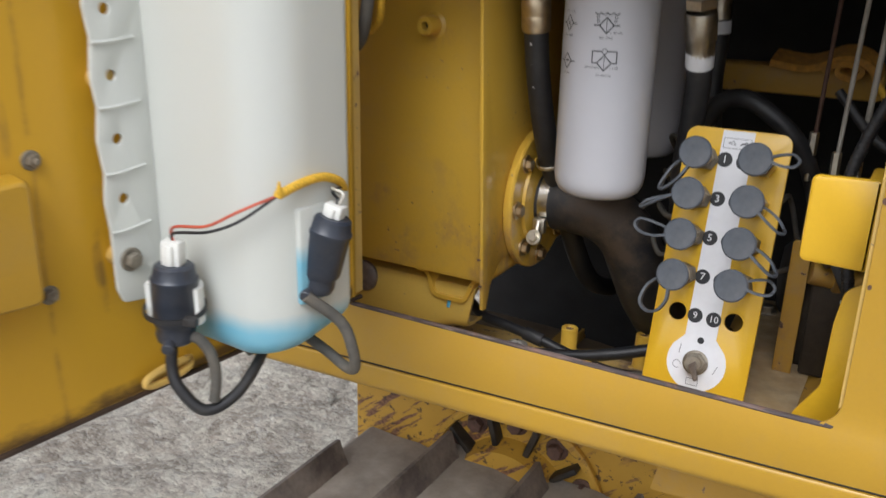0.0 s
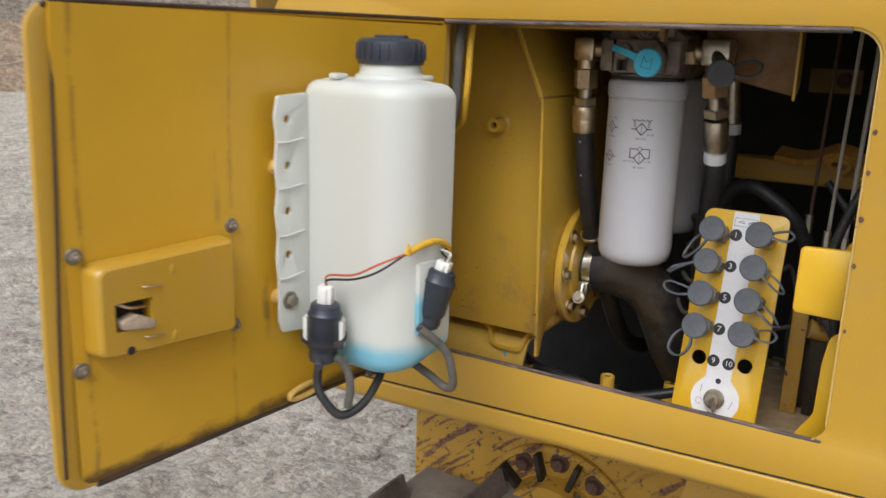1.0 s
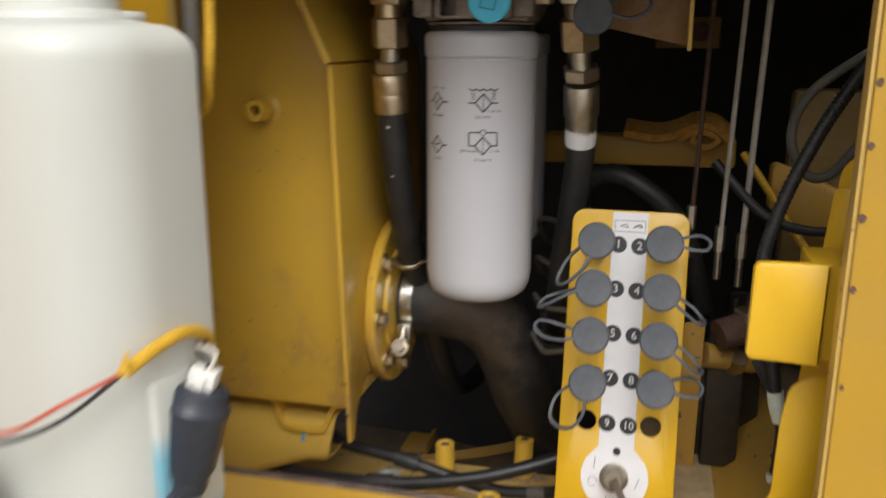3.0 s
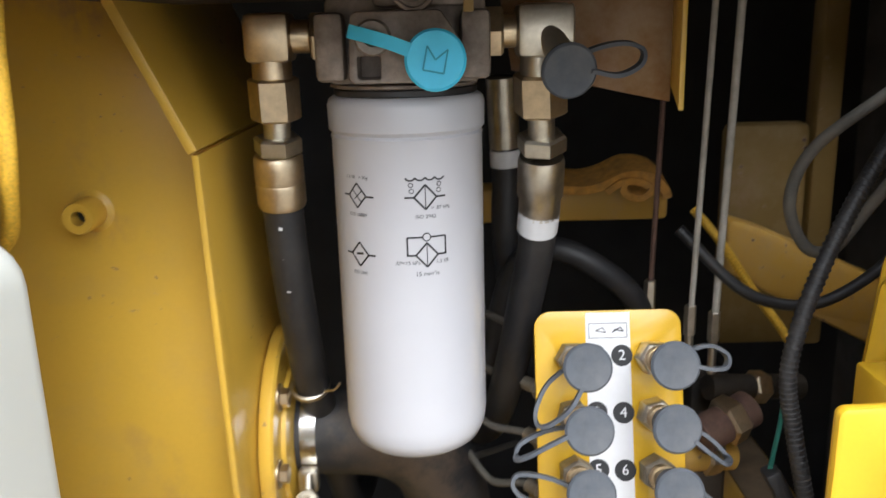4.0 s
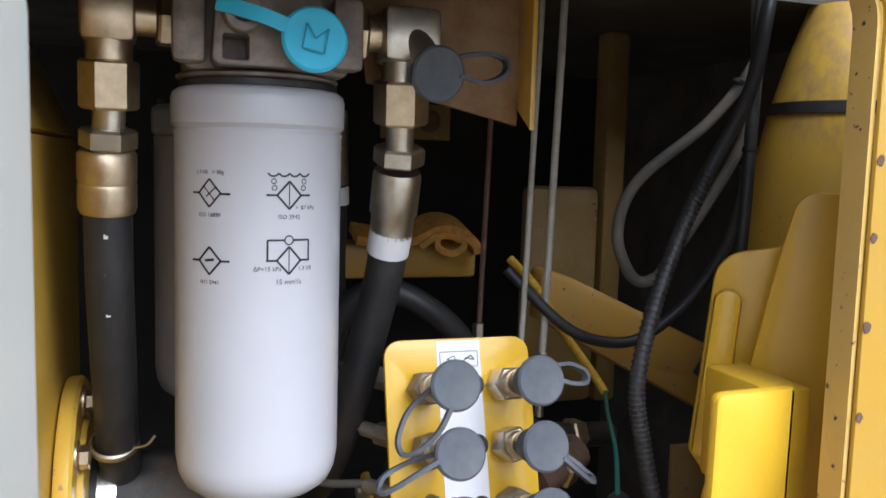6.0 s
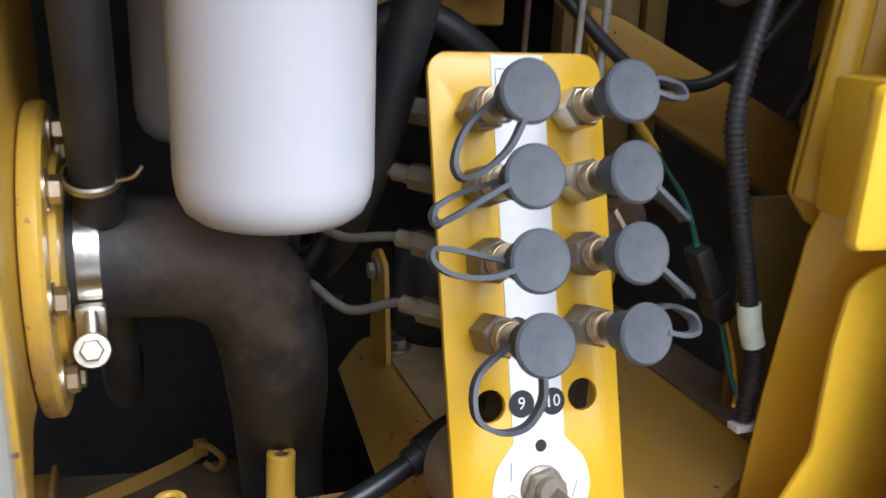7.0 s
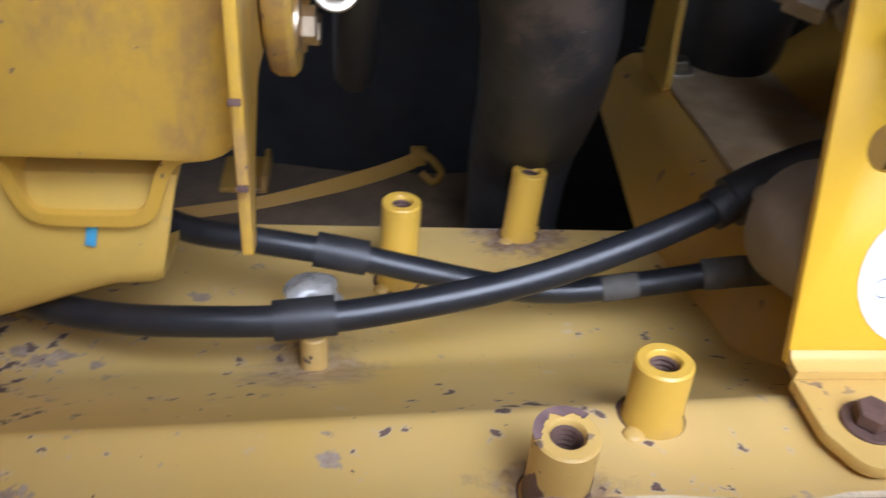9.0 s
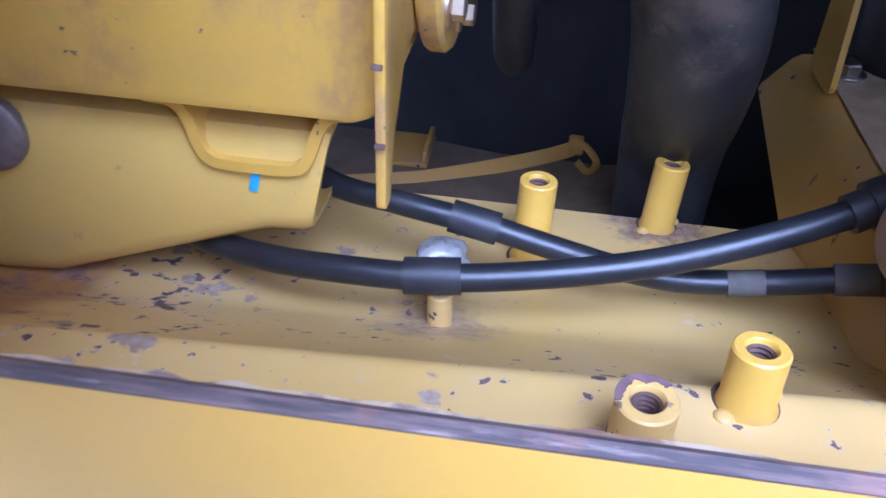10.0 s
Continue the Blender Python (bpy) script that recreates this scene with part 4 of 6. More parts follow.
box(bm, (-0.003, 0.0, -0.0005), (0.003, 0.02, 0.0008), 0.0003, axes((0.1585, 0.2362, 1.017), (0.97, 0.0, -0.2), (0.2, 0.03, 0.97)))
part("paint_mark", bm, MARK_BLUE, tank_box, "small blue paint mark")


bm = B()
lathe(bm, [(0, 0.007), (0.014, 0.0075), (0.026, 0.006), (0.029, 0.003), (0.029, -0.004), (0, -0.004)], frame_to((-0.022, 0.2365, 1.04), (0, -1, 0)), 32)
part("foot_plug", bm, CAST, tank_box, "dull grey round plug")
for z in (1.148, 1.1):
    bm = B()
    box(bm, (-0.0028, -0.0016, -0.002), (0.0028, 0.0016, 0.0006), 0.0004, axes((0.2567, 0.158 if z > 1.12 else 0.166, z), (1, 0, 0), (0, 0.35, 0.94)))
    part("paint_chip", bm, RUSTY, tank_box)

# ---- filters and their head ----
def can(name_at, label, printed):
    x, y, z0, z1 = name_at
    th = thing("oil_filter", label, "filter", (x, y, z0), 0, "spin-on filters")
    R = 0.0665
    h = z1 - z0
    prof = [(0, 0), (R * 0.55, 0.0), (R * 0.78, 0.003), (R * 0.9, 0.009), (R * 0.97, 0.019), (R, 0.032), (R, h - 0.036), (R + 0.0007, h - 0.034), (R - 0.0008, h - 0.0315), (R + 0.0022, h - 0.028), (R + 0.0026, h - 0.008), (R + 0.001, h - 0.003), (R - 0.003, h), (0, h)]
    bm = B()
    lathe(bm, prof, None, 64)
    shell = part("canister", bm, CAN_WHITE, th, "glossy white enamelled steel canister", local=True)
    bm = B()
    rod(bm, (0, 0, h), (0, 0, h + 0.006), R - 0.004, seg=40)
    part("gasket", bm, RUBBER, th, "", local=True)
    if not printed:
        return th

    def lay(u, v, a0=0.0):
        a = -math.pi / 2 + u / R
        return Vector(((R + 0.0004) * math.cos(a), (R + 0.0004) * math.sin(a), v))

    zs = 1.519 - z0
    marks = B()
    for (u, v, kind) in ((-0.0445, zs + 0.0005, 0), (0.0165, zs, 1), (-0.0445, zs - 0.0505, 2), (0.0165, zs - 0.0495, 3)):
        dm = [(u, v + 0.0105), (u + 0.0095, v), (u, v - 0.0105), (u - 0.0095, v), (u, v + 0.0105)]
        if kind == 0:
            stroke(marks, lay, dm, 0.0015)
            stroke(marks, lay, [(u - 0.016, v), (u - 0.0095, v), (u - 0.0095, v + 0.0001)], 0.0016)
            stroke(marks, lay, [(u + 0.0095, v - 0.0005), (u + 0.017, v - 0.0005)], 0.0016)
            stroke(marks, lay, [(u - 0.005, v + 0.005), (u + 0.004, v - 0.005)], 0.001)
            stroke(marks, lay, [(u - 0.003, v - 0.003), (u + 0.005, v + 0.004)], 0.001)
            write(marks, "1.3 l/R   > 30g", 0.0042, lambda a, b, u=u, v=v: lay(a + u, b + v + 0.0155))
            write(marks, "ISO 16889", 0.0045, lambda a, b, u=u, v=v: lay(a + u, b + v - 0.0165))
        if kind == 1:
            stroke(marks, lay, dm, 0.0016)
            stroke(marks, lay, [(u, v + 0.009), (u, v - 0.009)], 0.0008, 3)
            stroke(marks, lay, [(u - 0.0175, v), (u - 0.0095, v)], 0.0016)
            stroke(marks, lay, [(u + 0.0095, v), (u + 0.0175, v)], 0.0016)
            for k in range(4):
                w = u - 0.0165 + k * 0.00825
                stroke(marks, lay, [(w, v + 0.0165), (w + 0.002, v + 0.0145), (w + 0.0041, v + 0.0142), (w + 0.0062, v + 0.0145), (w + 0.00825, v + 0.0165)], 0.0014, 1)
            for du, dv in ((-0.012, 0.0105), (-0.0115, 0.0055), (0.012, 0.0105), (0.0115, 0.0055)):
                stroke(marks, lay, [(u + du + 0.0019 * math.cos(a), v + dv + 0.0019 * math.sin(a)) for a in [i * math.pi / 4 for i in range(9)]], 0.0007, 1)
            write(marks, "> .87 kPa", 0.0045, lambda a, b, u=u, v=v: lay(a + u + 0.013, b + v - 0.0095))
            write(marks, "ISO 2942", 0.0047, lambda a, b, u=u, v=v: lay(a + u, b + v - 0.0165))
        if kind == 2:
            stroke(marks, lay, dm, 0.0016)
            stroke(marks, lay, [(u - 0.0165, v), (u - 0.0095, v)], 0.0016)
            stroke(marks, lay, [(u + 0.0095, v), (u + 0.0165, v)], 0.0016)
            stroke(marks, lay, [(u - 0.004, v), (u + 0.004, v + 0.001)], 0.002)
            write(marks, "ISO 2941", 0.0045, lambda a, b, u=u, v=v: lay(a + u, b + v - 0.0165))
        if kind == 3:
            stroke(marks, lay, dm, 0.0016)
            stroke(marks, lay, [(u, v + 0.009), (u, v - 0.009)], 0.0008, 3)
            stroke(marks, lay, [(u - 0.0175, v), (u - 0.0095, v)], 0.0016)
            stroke(marks, lay, [(u + 0.0095, v), (u + 0.0175, v)], 0.0016)
            stroke(marks, lay, [(u - 0.0165, v), (u - 0.0165, v + 0.0155), (u - 0.0035, v + 0.0155)], 0.0015, 2)
            stroke(marks, lay, [(u + 0.0165, v), (u + 0.0165, v + 0.0155), (u + 0.0035, v + 0.0155)], 0.0015, 2)
            stroke(marks, lay, [(u + 0.0034 * math.cos(a), v + 0.0155 + 0.0034 * math.sin(a)) for a in [i * math.pi / 6 for i in range(13)]], 0.001, 1)
            write(marks, "\u0394P<15 kPa", 0.0047, lambda a, b, u=u, v=v: lay(a + u - 0.0165, b + v - 0.0065))
            write(marks, "1.3 l/R", 0.0047, lambda a, b, u=u, v=v: lay(a + u + 0.0135, b + v - 0.0065))
            write(marks, "15 mm\u00b2/s", 0.0055, lambda a, b, u=u, v=v: lay(a + u, b + v - 0.0165))
    part("print", marks, INK, shell, "small black printed filter symbols", local=True)["kind"] = "stuff"
    return th


can((0.4245, 0.2145, 1.271, 1.6), "white spin-on oil filter canister with black symbols", True)
can((0.405, 0.465, 1.285, 1.6), "white spin-on oil filter canister standing in shade", False)

head = thing("filter_head", "dirty cast metal filter head with hose ports", "filter head", (0.4235, 0.2145, 1.607))


HX, HY = 0.4235, 0.2145
bm = B()
lathe(bm, [(0, 0), (0.062, 0), (0.064, 0.001), (0.064, 0.003), (0.062, 0.004), (0, 0.004)], pose(HX, HY, 1.6065), 40)
part("mounting_ring", bm, CAST, head)


def head_casting():
    """Blocky casting with a recessed pocket in its front face."""
    bm = B()
    out = rounded([(-0.058, 1.6105), (0.064, 1.6105), (0.07, 1.64), (0.07, 1.676), (0.05, 1.69), (-0.05, 1.69), (-0.06, 1.676), (-0.062, 1.64)], 0.006)
    prism(bm, [(HX + x, z) for x, z in out], 0.106, upright(HY + 0.06), (), 0.004)
    return bm


part("casting", head_casting(), CAST, head)
bm = B()
prism(bm, rounded([(HX - 0.04, 1.6125), (HX + 0.048, 1.6125), (HX + 0.052, 1.64), (HX + 0.034, 1.668), (HX - 0.036, 1.668)], 0.006), 0.03, upright(HY - 0.046), [rounded([(HX - 0.032, 1.6165), (HX - 0.014, 1.6165), (HX - 0.014, 1.634), (HX - 0.032, 1.634)], 0.002)], 0.002)
part("port_boss", bm, CAST, head)
bm = B()
box(bm, (HX - 0.02, HY - 0.062, 1.6705), (HX + 0.06, HY - 0.0465, 1.7), 0.006)
part("plug_boss", bm, CAST, head)
for sx in (-1, 1):
    bm = B()
    box(bm, (HX + sx * 0.058 - 0.012 + 0.003, HY - 0.066, 1.614), (HX + sx * 0.058 + 0.012 + 0.003, HY - 0.0465, 1.668), 0.005)
    part("side_lug", bm, CAST, head)

bm = B()
rod(bm, (0.4235, 0.28, 1.65), (0.4235, 0.4145, 1.65), 0.055, seg=32)
part("rear_barrel", bm, CAST, head)
bm = B()
lathe(bm, [(0.007, 0.002), (0.007, 0.012), (0.0125, 0.013), (0.014, 0.011), (0.014, 0.0), (0, 0)], frame_to((0.405, 0.139, 1.648), (0, -1, 0)), 24)
part("open_port", bm, CAST, head)
bm = B()
lathe(bm, [(0, 0.002), (0.004, 0.002), (0.005, 0.008), (0.009, 0.008), (0.01, 0.005), (0.0135, 0.005), (0.0145, 0.009), (0.017, 0.009), (0.018, 0.0), (0, 0)], frame_to((0.4365, 0.152, 1.684), (0, -1, 0)), 28)
part("port_plug", bm, CAST, head)


def tether_cap(parent, c, n, r, mat, loop, w=0.008, label=""):
    """A rubber cap: a disc over a sleeve, and the strap that loops back behind it."""
    c, n = Vector(c), Vector(n).normalized()
    bm = B()
    lathe(bm, [(0, -0.001), (r * 0.5, -0.0006), (r - 0.002, 0.0), (r, -0.002), (r, -0.0045), (r - 0.002, -0.006), (0.0145, -0.0075), (0.0145, -0.03), (0.013, -0.032), (0, -0.032)], frame_to(c, n), 36)
    cap = part("dust_cap", bm, mat, parent, label)
    if loop:
        bm = B()
        pts = [c + Vector(q) for q in loop]
        sweep(bm, pts, 0.003, 8, 8, flat=(w, 0.0034), up=n)
        part("strap", bm, mat, cap)
    return cap


# left and right hose fittings on the head
def fitting_left():
    f = thing("hose_elbow_fitting", "brass coloured steel elbow fitting with crimped hose end", "hose fitting", (0.3, 0.2, 1.5))
    bm = B()
    hexbar(bm, (0.366, 0.205, 1.65), (0.346, 0.203, 1.65), 0.022)
    rod(bm, (0.346, 0.203, 1.65), (0.328, 0.202, 1.65), 0.014)
    part("union_nut", bm, BRASSY, f)
    bm = B()
    box(bm, (0.2925, 0.18, 1.629), (0.3315, 0.22, 1.67), 0.006)
    rod(bm, (0.312, 0.199, 1.632), (0.312, 0.199, 1.615), 0.017)
    part("elbow", bm, BRASSY, f, "square forged elbow block")
    bm = B()
    hexbar(bm, (0.312, 0.2, 1.617), (0.3115, 0.204, 1.58), 0.022)
    part("union_nut", bm, BRASSY, f)
    bm = B()
    rod(bm, (0.3115, 0.204, 1.582), (0.31, 0.208, 1.556), 0.012)
    hexbar(bm, (0.3105, 0.207, 1.566), (0.31, 0.21, 1.55), 0.0215, 0.2)
    part("nipple", bm, STEEL, f)
    bm = B()
    lathe(bm, [(0, 0), (0.0205, 0), (0.022, 0.004), (0.022, 0.022), (0.0212, 0.024), (0.022, 0.026), (0.022, 0.046), (0.02, 0.049), (0, 0.049)], frame_to((0.3085, 0.2175, 1.501), Vector((0.0005, -0.0075, 0.048))), 32)
    part("crimp_sleeve", bm, BRASSY, f, "crimped metal hose sleeve")
    return f


fitting_left()
hose = thing("hydraulic_hose", "black rubber hydraulic hose hanging down from its fitting", "hose", (0.3, 0.26, 1.3))
bm = B()
sweep(bm, [(0.3085, 0.217, 1.505), (0.3085, 0.232, 1.44), (0.309, 0.262, 1.36), (0.309, 0.30, 1.29), (0.311, 0.37, 1.2), (0.311, 0.44, 1.1), (0.311, 0.53, 1.01), (0.311, 0.66, 0.95), (0.312, 0.82, 0.92)], 0.0185, 20)
part("hose_tube", bm, RUBBER, hose)
for zz, yy in ((1.484, 0.2035), (1.455, 0.2105), (1.42, 0.2205)):
    bm = B()
    box(bm, (0.3062, yy - 0.0008, zz - 0.003), (0.3095, yy + 0.0004, zz + 0.003), 0.0)
    part("white_printing", bm, LABEL_WHITE, hose)
bm = B()
lathe(bm, [(0.019, 0), (0.0215, 0.001), (0.0215, 0.006), (0.019, 0.007)], frame_to((0.306, 0.3, 1.29), (0.003, 0.038, -0.07)), 28)
sweep(bm, [(0.32, 0.29, 1.285), (0.334, 0.284, 1.289), (0.341, 0.283, 1.297)], 0.0015, 6)
part("wire_clamp", bm, STEEL, hose)


def fitting_right():
    f = thing("hose_tee_fitting", "steel test fitting with capped port and crimped hose end", "hose fitting", (0.55, 0.21, 1.48))
    bm = B()
    hexbar(bm, (0.486, 0.205, 1.65), (0.51, 0.204, 1.65), 0.023)
    rod(bm, (0.508, 0.204, 1.65), (0.524, 0.203, 1.65), 0.014)
    part("union_nut", bm, BRASSY, f)
    bm = B()
    box(bm, (0.52, 0.178, 1.628), (0.568, 0.224, 1.672), 0.006)
    rod(bm, (0.545, 0.19, 1.65), (0.555, 0.176, 1.63), 0.012)
    rod(bm, (0.541, 0.203, 1.632), (0.541, 0.205, 1.612), 0.017)
    part("tee", bm, STEEL, f, "forged steel tee block")
    bm = B()
    hexbar(bm, (0.541, 0.205, 1.615), (0.543, 0.212, 1.578), 0.0235)
    part("union_nut", bm, BRASSY, f)
    bm = B()
    rod(bm, (0.543, 0.212, 1.58), (0.5445, 0.22, 1.553), 0.012)
    hexbar(bm, (0.5445, 0.219, 1.56), (0.545, 0.224, 1.544), 0.0225, 0.2)
    part("nipple", bm, STEEL, f)
    bm = B()
    lathe(bm, [(0, 0), (0.0195, 0), (0.0195, 0.018), (0.0215, 0.021), (0.0215, 0.055), (0.02, 0.06), (0, 0.06)], frame_to((0.545, 0.245, 1.482), Vector((0.0, -0.021, 0.064))), 32)
    part("crimp_sleeve", bm, STEEL, f, "crimped metal hose sleeve")
    tether_cap(f, (0.561, 0.162, 1.617), (0.1, -0.95, -0.15), 0.023, CAP_GREY, [(0.018, 0.003, 0.0), (0.04, 0.003, -0.004), (0.058, 0.006, 0.004), (0.06, 0.012, 0.016), (0.045, 0.018, 0.021), (0.02, 0.02, 0.016), (0.004, 0.022, 0.004)], 0.008, "dark grey rubber dust cap")
    return f


fitting_right()
hose = thing("hydraulic_hose", "black rubber hydraulic hose running down behind the panel", "hose", (0.53, 0.3, 1.3))
bm = B()
sweep(bm, [(0.545, 0.245, 1.483), (0.543, 0.262, 1.44), (0.535, 0.285, 1.38), (0.523, 0.315, 1.3), (0.508, 0.39, 1.2), (0.49, 0.5, 1.13), (0.47, 0.64, 1.1)], 0.018, 20)
part("hose_tube", bm, RUBBER, hose)
bm = B()
rod(bm, (0.545, 0.2435, 1.486), (0.5438, 0.252, 1.464), 0.0196)
part("white_band", bm, LABEL_WHITE, hose, "white ferrule band")
hose = thing("hydraulic_hose", "black rubber hose between filter and panel", "hose", (0.55, 0.42, 1.2))
bm = B()
sweep(bm, [(0.521, 0.42, 1.6), (0.526, 0.43, 1.5), (0.525, 0.43, 1.42), (0.53, 0.44, 1.33), (0.51, 0.48, 1.22), (0.48, 0.56, 1.14), (0.46, 0.68, 1.1)], 0.016, 16)
part("hose_tube", bm, RUBBER, hose)
bm = B()
rod(bm, (0.521, 0.42, 1.6), (0.525, 0.428, 1.52), 0.0175)
part("crimp_sleeve", bm, STEEL, hose)
bm = B()
rod(bm, (0.5252, 0.4285, 1.518), (0.526, 0.43, 1.498), 0.0178)
part("white_band", bm, LABEL_WHITE, hose, "white ferrule band")
hose = thing("hydraulic_hose", "black hose arching behind the test panel", "hose", (0.62, 0.38, 1.3))
bm = B()
sweep(bm, [(0.5, 0.42, 1.25), (0.53, 0.41, 1.37), (0.57, 0.4, 1.405), (0.62, 0.39, 1.39), (0.68, 0.4, 1.33), (0.72, 0.45, 1.2)], 0.014, 16)
part("hose_tube", bm, RUBBER, hose)

blue = thing("blue_cap", "bright blue plastic dust cap with its strap", "dust cap", (0.453, 0.12, 1.63))
tether_cap(blue, (0.453, 0.112, 1.631), (0.02, -0.98, 0.12), 0.0235, CAP_BLUE, [(-0.018, 0.002, 0.008), (-0.035, 0.005, 0.014), (-0.05, 0.012, 0.019), (-0.064, 0.022, 0.023)], 0.001)
bm = B()
sweep(bm, [(0.434, 0.1135, 1.6385), (0.418, 0.117, 1.6445), (0.403, 0.122, 1.649), (0.387, 0.129, 1.6535)], 0.004, 8, 6, flat=(0.0105, 0.003), up=(0.3, 0, 1))
part("strap", bm, CAP_BLUE, blue)
bm = B()
stroke(bm, lambda u, v: Vector((0.453 + u * 0.97 + v * 0.2, 0.1105 + v * 0.12, 1.631 + v * 0.97 - u * 0.2)), [(-0.008, -0.009), (-0.008, 0.009), (0.0, 0.0), (0.008, 0.009), (0.008, -0.009), (-0.008, -0.009)], 0.0012)
part("moulded_mark", bm, simple("blue_cap_relief", (0.015, 0.24, 0.36), 0.5, relief=0.0), blue)

# ---- elbow hose from the flange ----
elbow = thing("suction_hose", "large black rubber elbow hose, dusty and scuffed", "hose", (0.42, 0.42, 0.75))
bm = B()
sweep(bm, [(0.277, 0.352, 1.209), (0.335, 0.352, 1.209), (0.39, 0.357, 1.198), (0.428, 0.367, 1.165), (0.446, 0.388, 1.11), (0.456, 0.425, 1.05), (0.464, 0.47, 1.0), (0.472, 0.525, 0.94), (0.482, 0.575, 0.85), (0.49, 0.6, 0.7)], 0.05, 40, 10)
part("hose_tube", bm, DUSTY_RUBBER, elbow)
bm = B()
lathe(bm, [(0.0495, 0), (0.0515, 0.0005), (0.0515, 0.0175), (0.0495, 0.018)], frame_to((0.289, 0.352, 1.211), (1, 0, 0)), 48)
clampo = part("hose_clamp", bm, BRIGHT, elbow, "bright steel worm drive hose clamp")
bm = B()
box(bm, (0.287, 0.29, 1.164), (0.309, 0.304, 1.19), 0.003)
rod(bm, (0.298, 0.294, 1.186), (0.298, 0.284, 1.164), 0.006)
lathe(bm, [(0, -0.006), (0.008, -0.006), (0.0125, 0.0), (0.0135, 0.002), (0.0135, 0.005), (0.0125, 0.0065), (0, 0.0065)], frame_to((0.298, 0.28, 1.16), (0.0, -0.92, 0.38)), 28)
hexbar(bm, (0.298, 0.274, 1.1625), (0.298, 0.2665, 1.1656), 0.0085)
part("clamp_screw", bm, STEEL, clampo)

# ---- test panel ----
PN = Vector((0, -0.958, 0.287)).normalized()
PU = Vector((0, 0.287, 0.958)).normalized()


def on_panel(x, v, d=0.0):
    """x, and v metres up the plate from the row of the two open holes; d off its face."""
    return Vector((x, 0.17, 1.13)) + PU * v + PN * d


panel = thing("port_console", "yellow test port console plate with white label", "control panel", (0.61, 0.12, 1.005))


def panel_plate():
    bm = B()
    m = axes(on_panel(0.6115, 0.0, -0.006), (1, 0, 0), PU)
    holes = [circle(-0.0385, 0.0, 0.0125), circle(0.0395, 0.0, 0.0125)]
    for k in range(4):
        holes += [circle(-0.0365, 0.0555 * (k + 0.97), 0.009, 12), circle(0.0405, 0.0555 * (k + 0.97), 0.009, 12)]
    prism(bm, rounded([(-0.0715, -0.118), (0.0715, -0.118), (0.0715, 0.264), (-0.0715, 0.264)], [0, 0, 0.016, 0.016]), 0.006, m, holes, 0.0008)
    a = on_panel(0.6115, -0.118, -0.003)
    return bm, (a.y, a.z)


pb, (fy, fz) = panel_plate()
part("plate", pb, PLATE_YELLOW, panel, "yellow painted steel plate")
bm = B()
along_x(bm, thick([(fy + 0.003, fz + 0.006), (fy, fz + 0.002), (fy - 0.005, fz - 0.0005), (fy - 0.013, fz - 0.001)], 0.006), 0.5405, 0.6825, True)
prism(bm, rounded([(0.5405, 0.1275), (0.5405, 0.09), (0.552, 0.066), (0.655, 0.074), (0.6825, 0.092), (0.6825, 0.1275)], [0, 0.02, 0.014, 0.02, 0.02, 0]), 0.008, pose(0, 0, fz - 0.0095), (), 0.0015)
part("foot", bm, YELLOW_WORN, panel, "bent foot flange with rounded corners and rusty edges")
bm = B()
prism(bm, rounded([(0.687, 0.14), (0.6875, 0.1), (0.705, 0.08), (0.79, 0.085), (0.79, 0.14)], [0.01, 0.02, 0.02, 0.01, 0.01]), 0.009, pose(0, 0, 1.004), (), 0.0015)
part("clamp_plate", bm, YELLOW_WORN, panel, "rusty yellow clamp plate beside the foot")
for x, y in ((0.566, 0.095), (0.64, 0.1), (0.709, 0.118)):
    bm = B()
    bolt(bm, (x, y, 1.0145), (0, -0.05, 1), 0.0098, hgt=0.009)
    part("bolt", bm, RUSTY, panel, "rusty brown hexagon bolt")


def strip_label():
    bm = B()
    half = 0.0215
    out = [(-half, 0.262), (-half, -0.03)]
    for k in range(21):
        a = math.radians(150 + 240 * k / 20)
        out.append((0.041 * math.cos(a), -0.0665 + 0.041 * math.sin(a)))
    out += [(half, -0.03), (half, 0.262)]
    prism(bm, out, 0.0006, axes(on_panel(0.6115, 0.0, 0.0001), (1, 0, 0), PU), [circle(0, -0.0665, 0.013)])
    return bm


lab = part("label", strip_label(), LABEL_WHITE, panel, "white number label")


def flat_on(x, v, d=0.0009):
    return lambda a, b: on_panel(x + a, v + b, d)


for k in range(5):
    for s in (0, 1):
        x, v = (0.5985, 0.0555 * (4 - k) - 0.001) if s == 0 else (0.6245, 0.0555 * (4 - k) - 0.002)
        bm = B()
        prism(bm, circle(0, 0, 0.0105, 24), 0.0003, axes(on_panel(x, v, 0.0007), (1, 0, 0), PU))
        part("number_disc", bm, INK, lab, "black printed disc with a white number")
        bm = B()
        write(bm, str(2 * k + 1 + s), 0.0145 if k < 4 else 0.0135, flat_on(x, v, 0.0013))
        part("digit", bm, LABEL_WHITE, lab)
disc_mesh = B()
prism(disc_mesh, circle(0, 0, 0.0048, 16), 0.0003, axes(on_panel(0.6125, -0.0345, 0.0007), (1, 0, 0), PU))
for a, b, c, d in ((-0.0, 0.2395, 0.0385, 0.0135),):
    stroke(disc_mesh, flat_on(0.6115, 0.2445), [(-0.0185, -0.007), (0.0185, -0.007), (0.0185, 0.007), (-0.0185, 0.007), (-0.0185, -0.007)], 0.0006, 1)
    stroke(disc_mesh, flat_on(0.6115, 0.2445), [(-0.012, 0.0), (-0.005, 0.003), (-0.002, -0.002), (-0.012, 0.0)], 0.0008, 1)
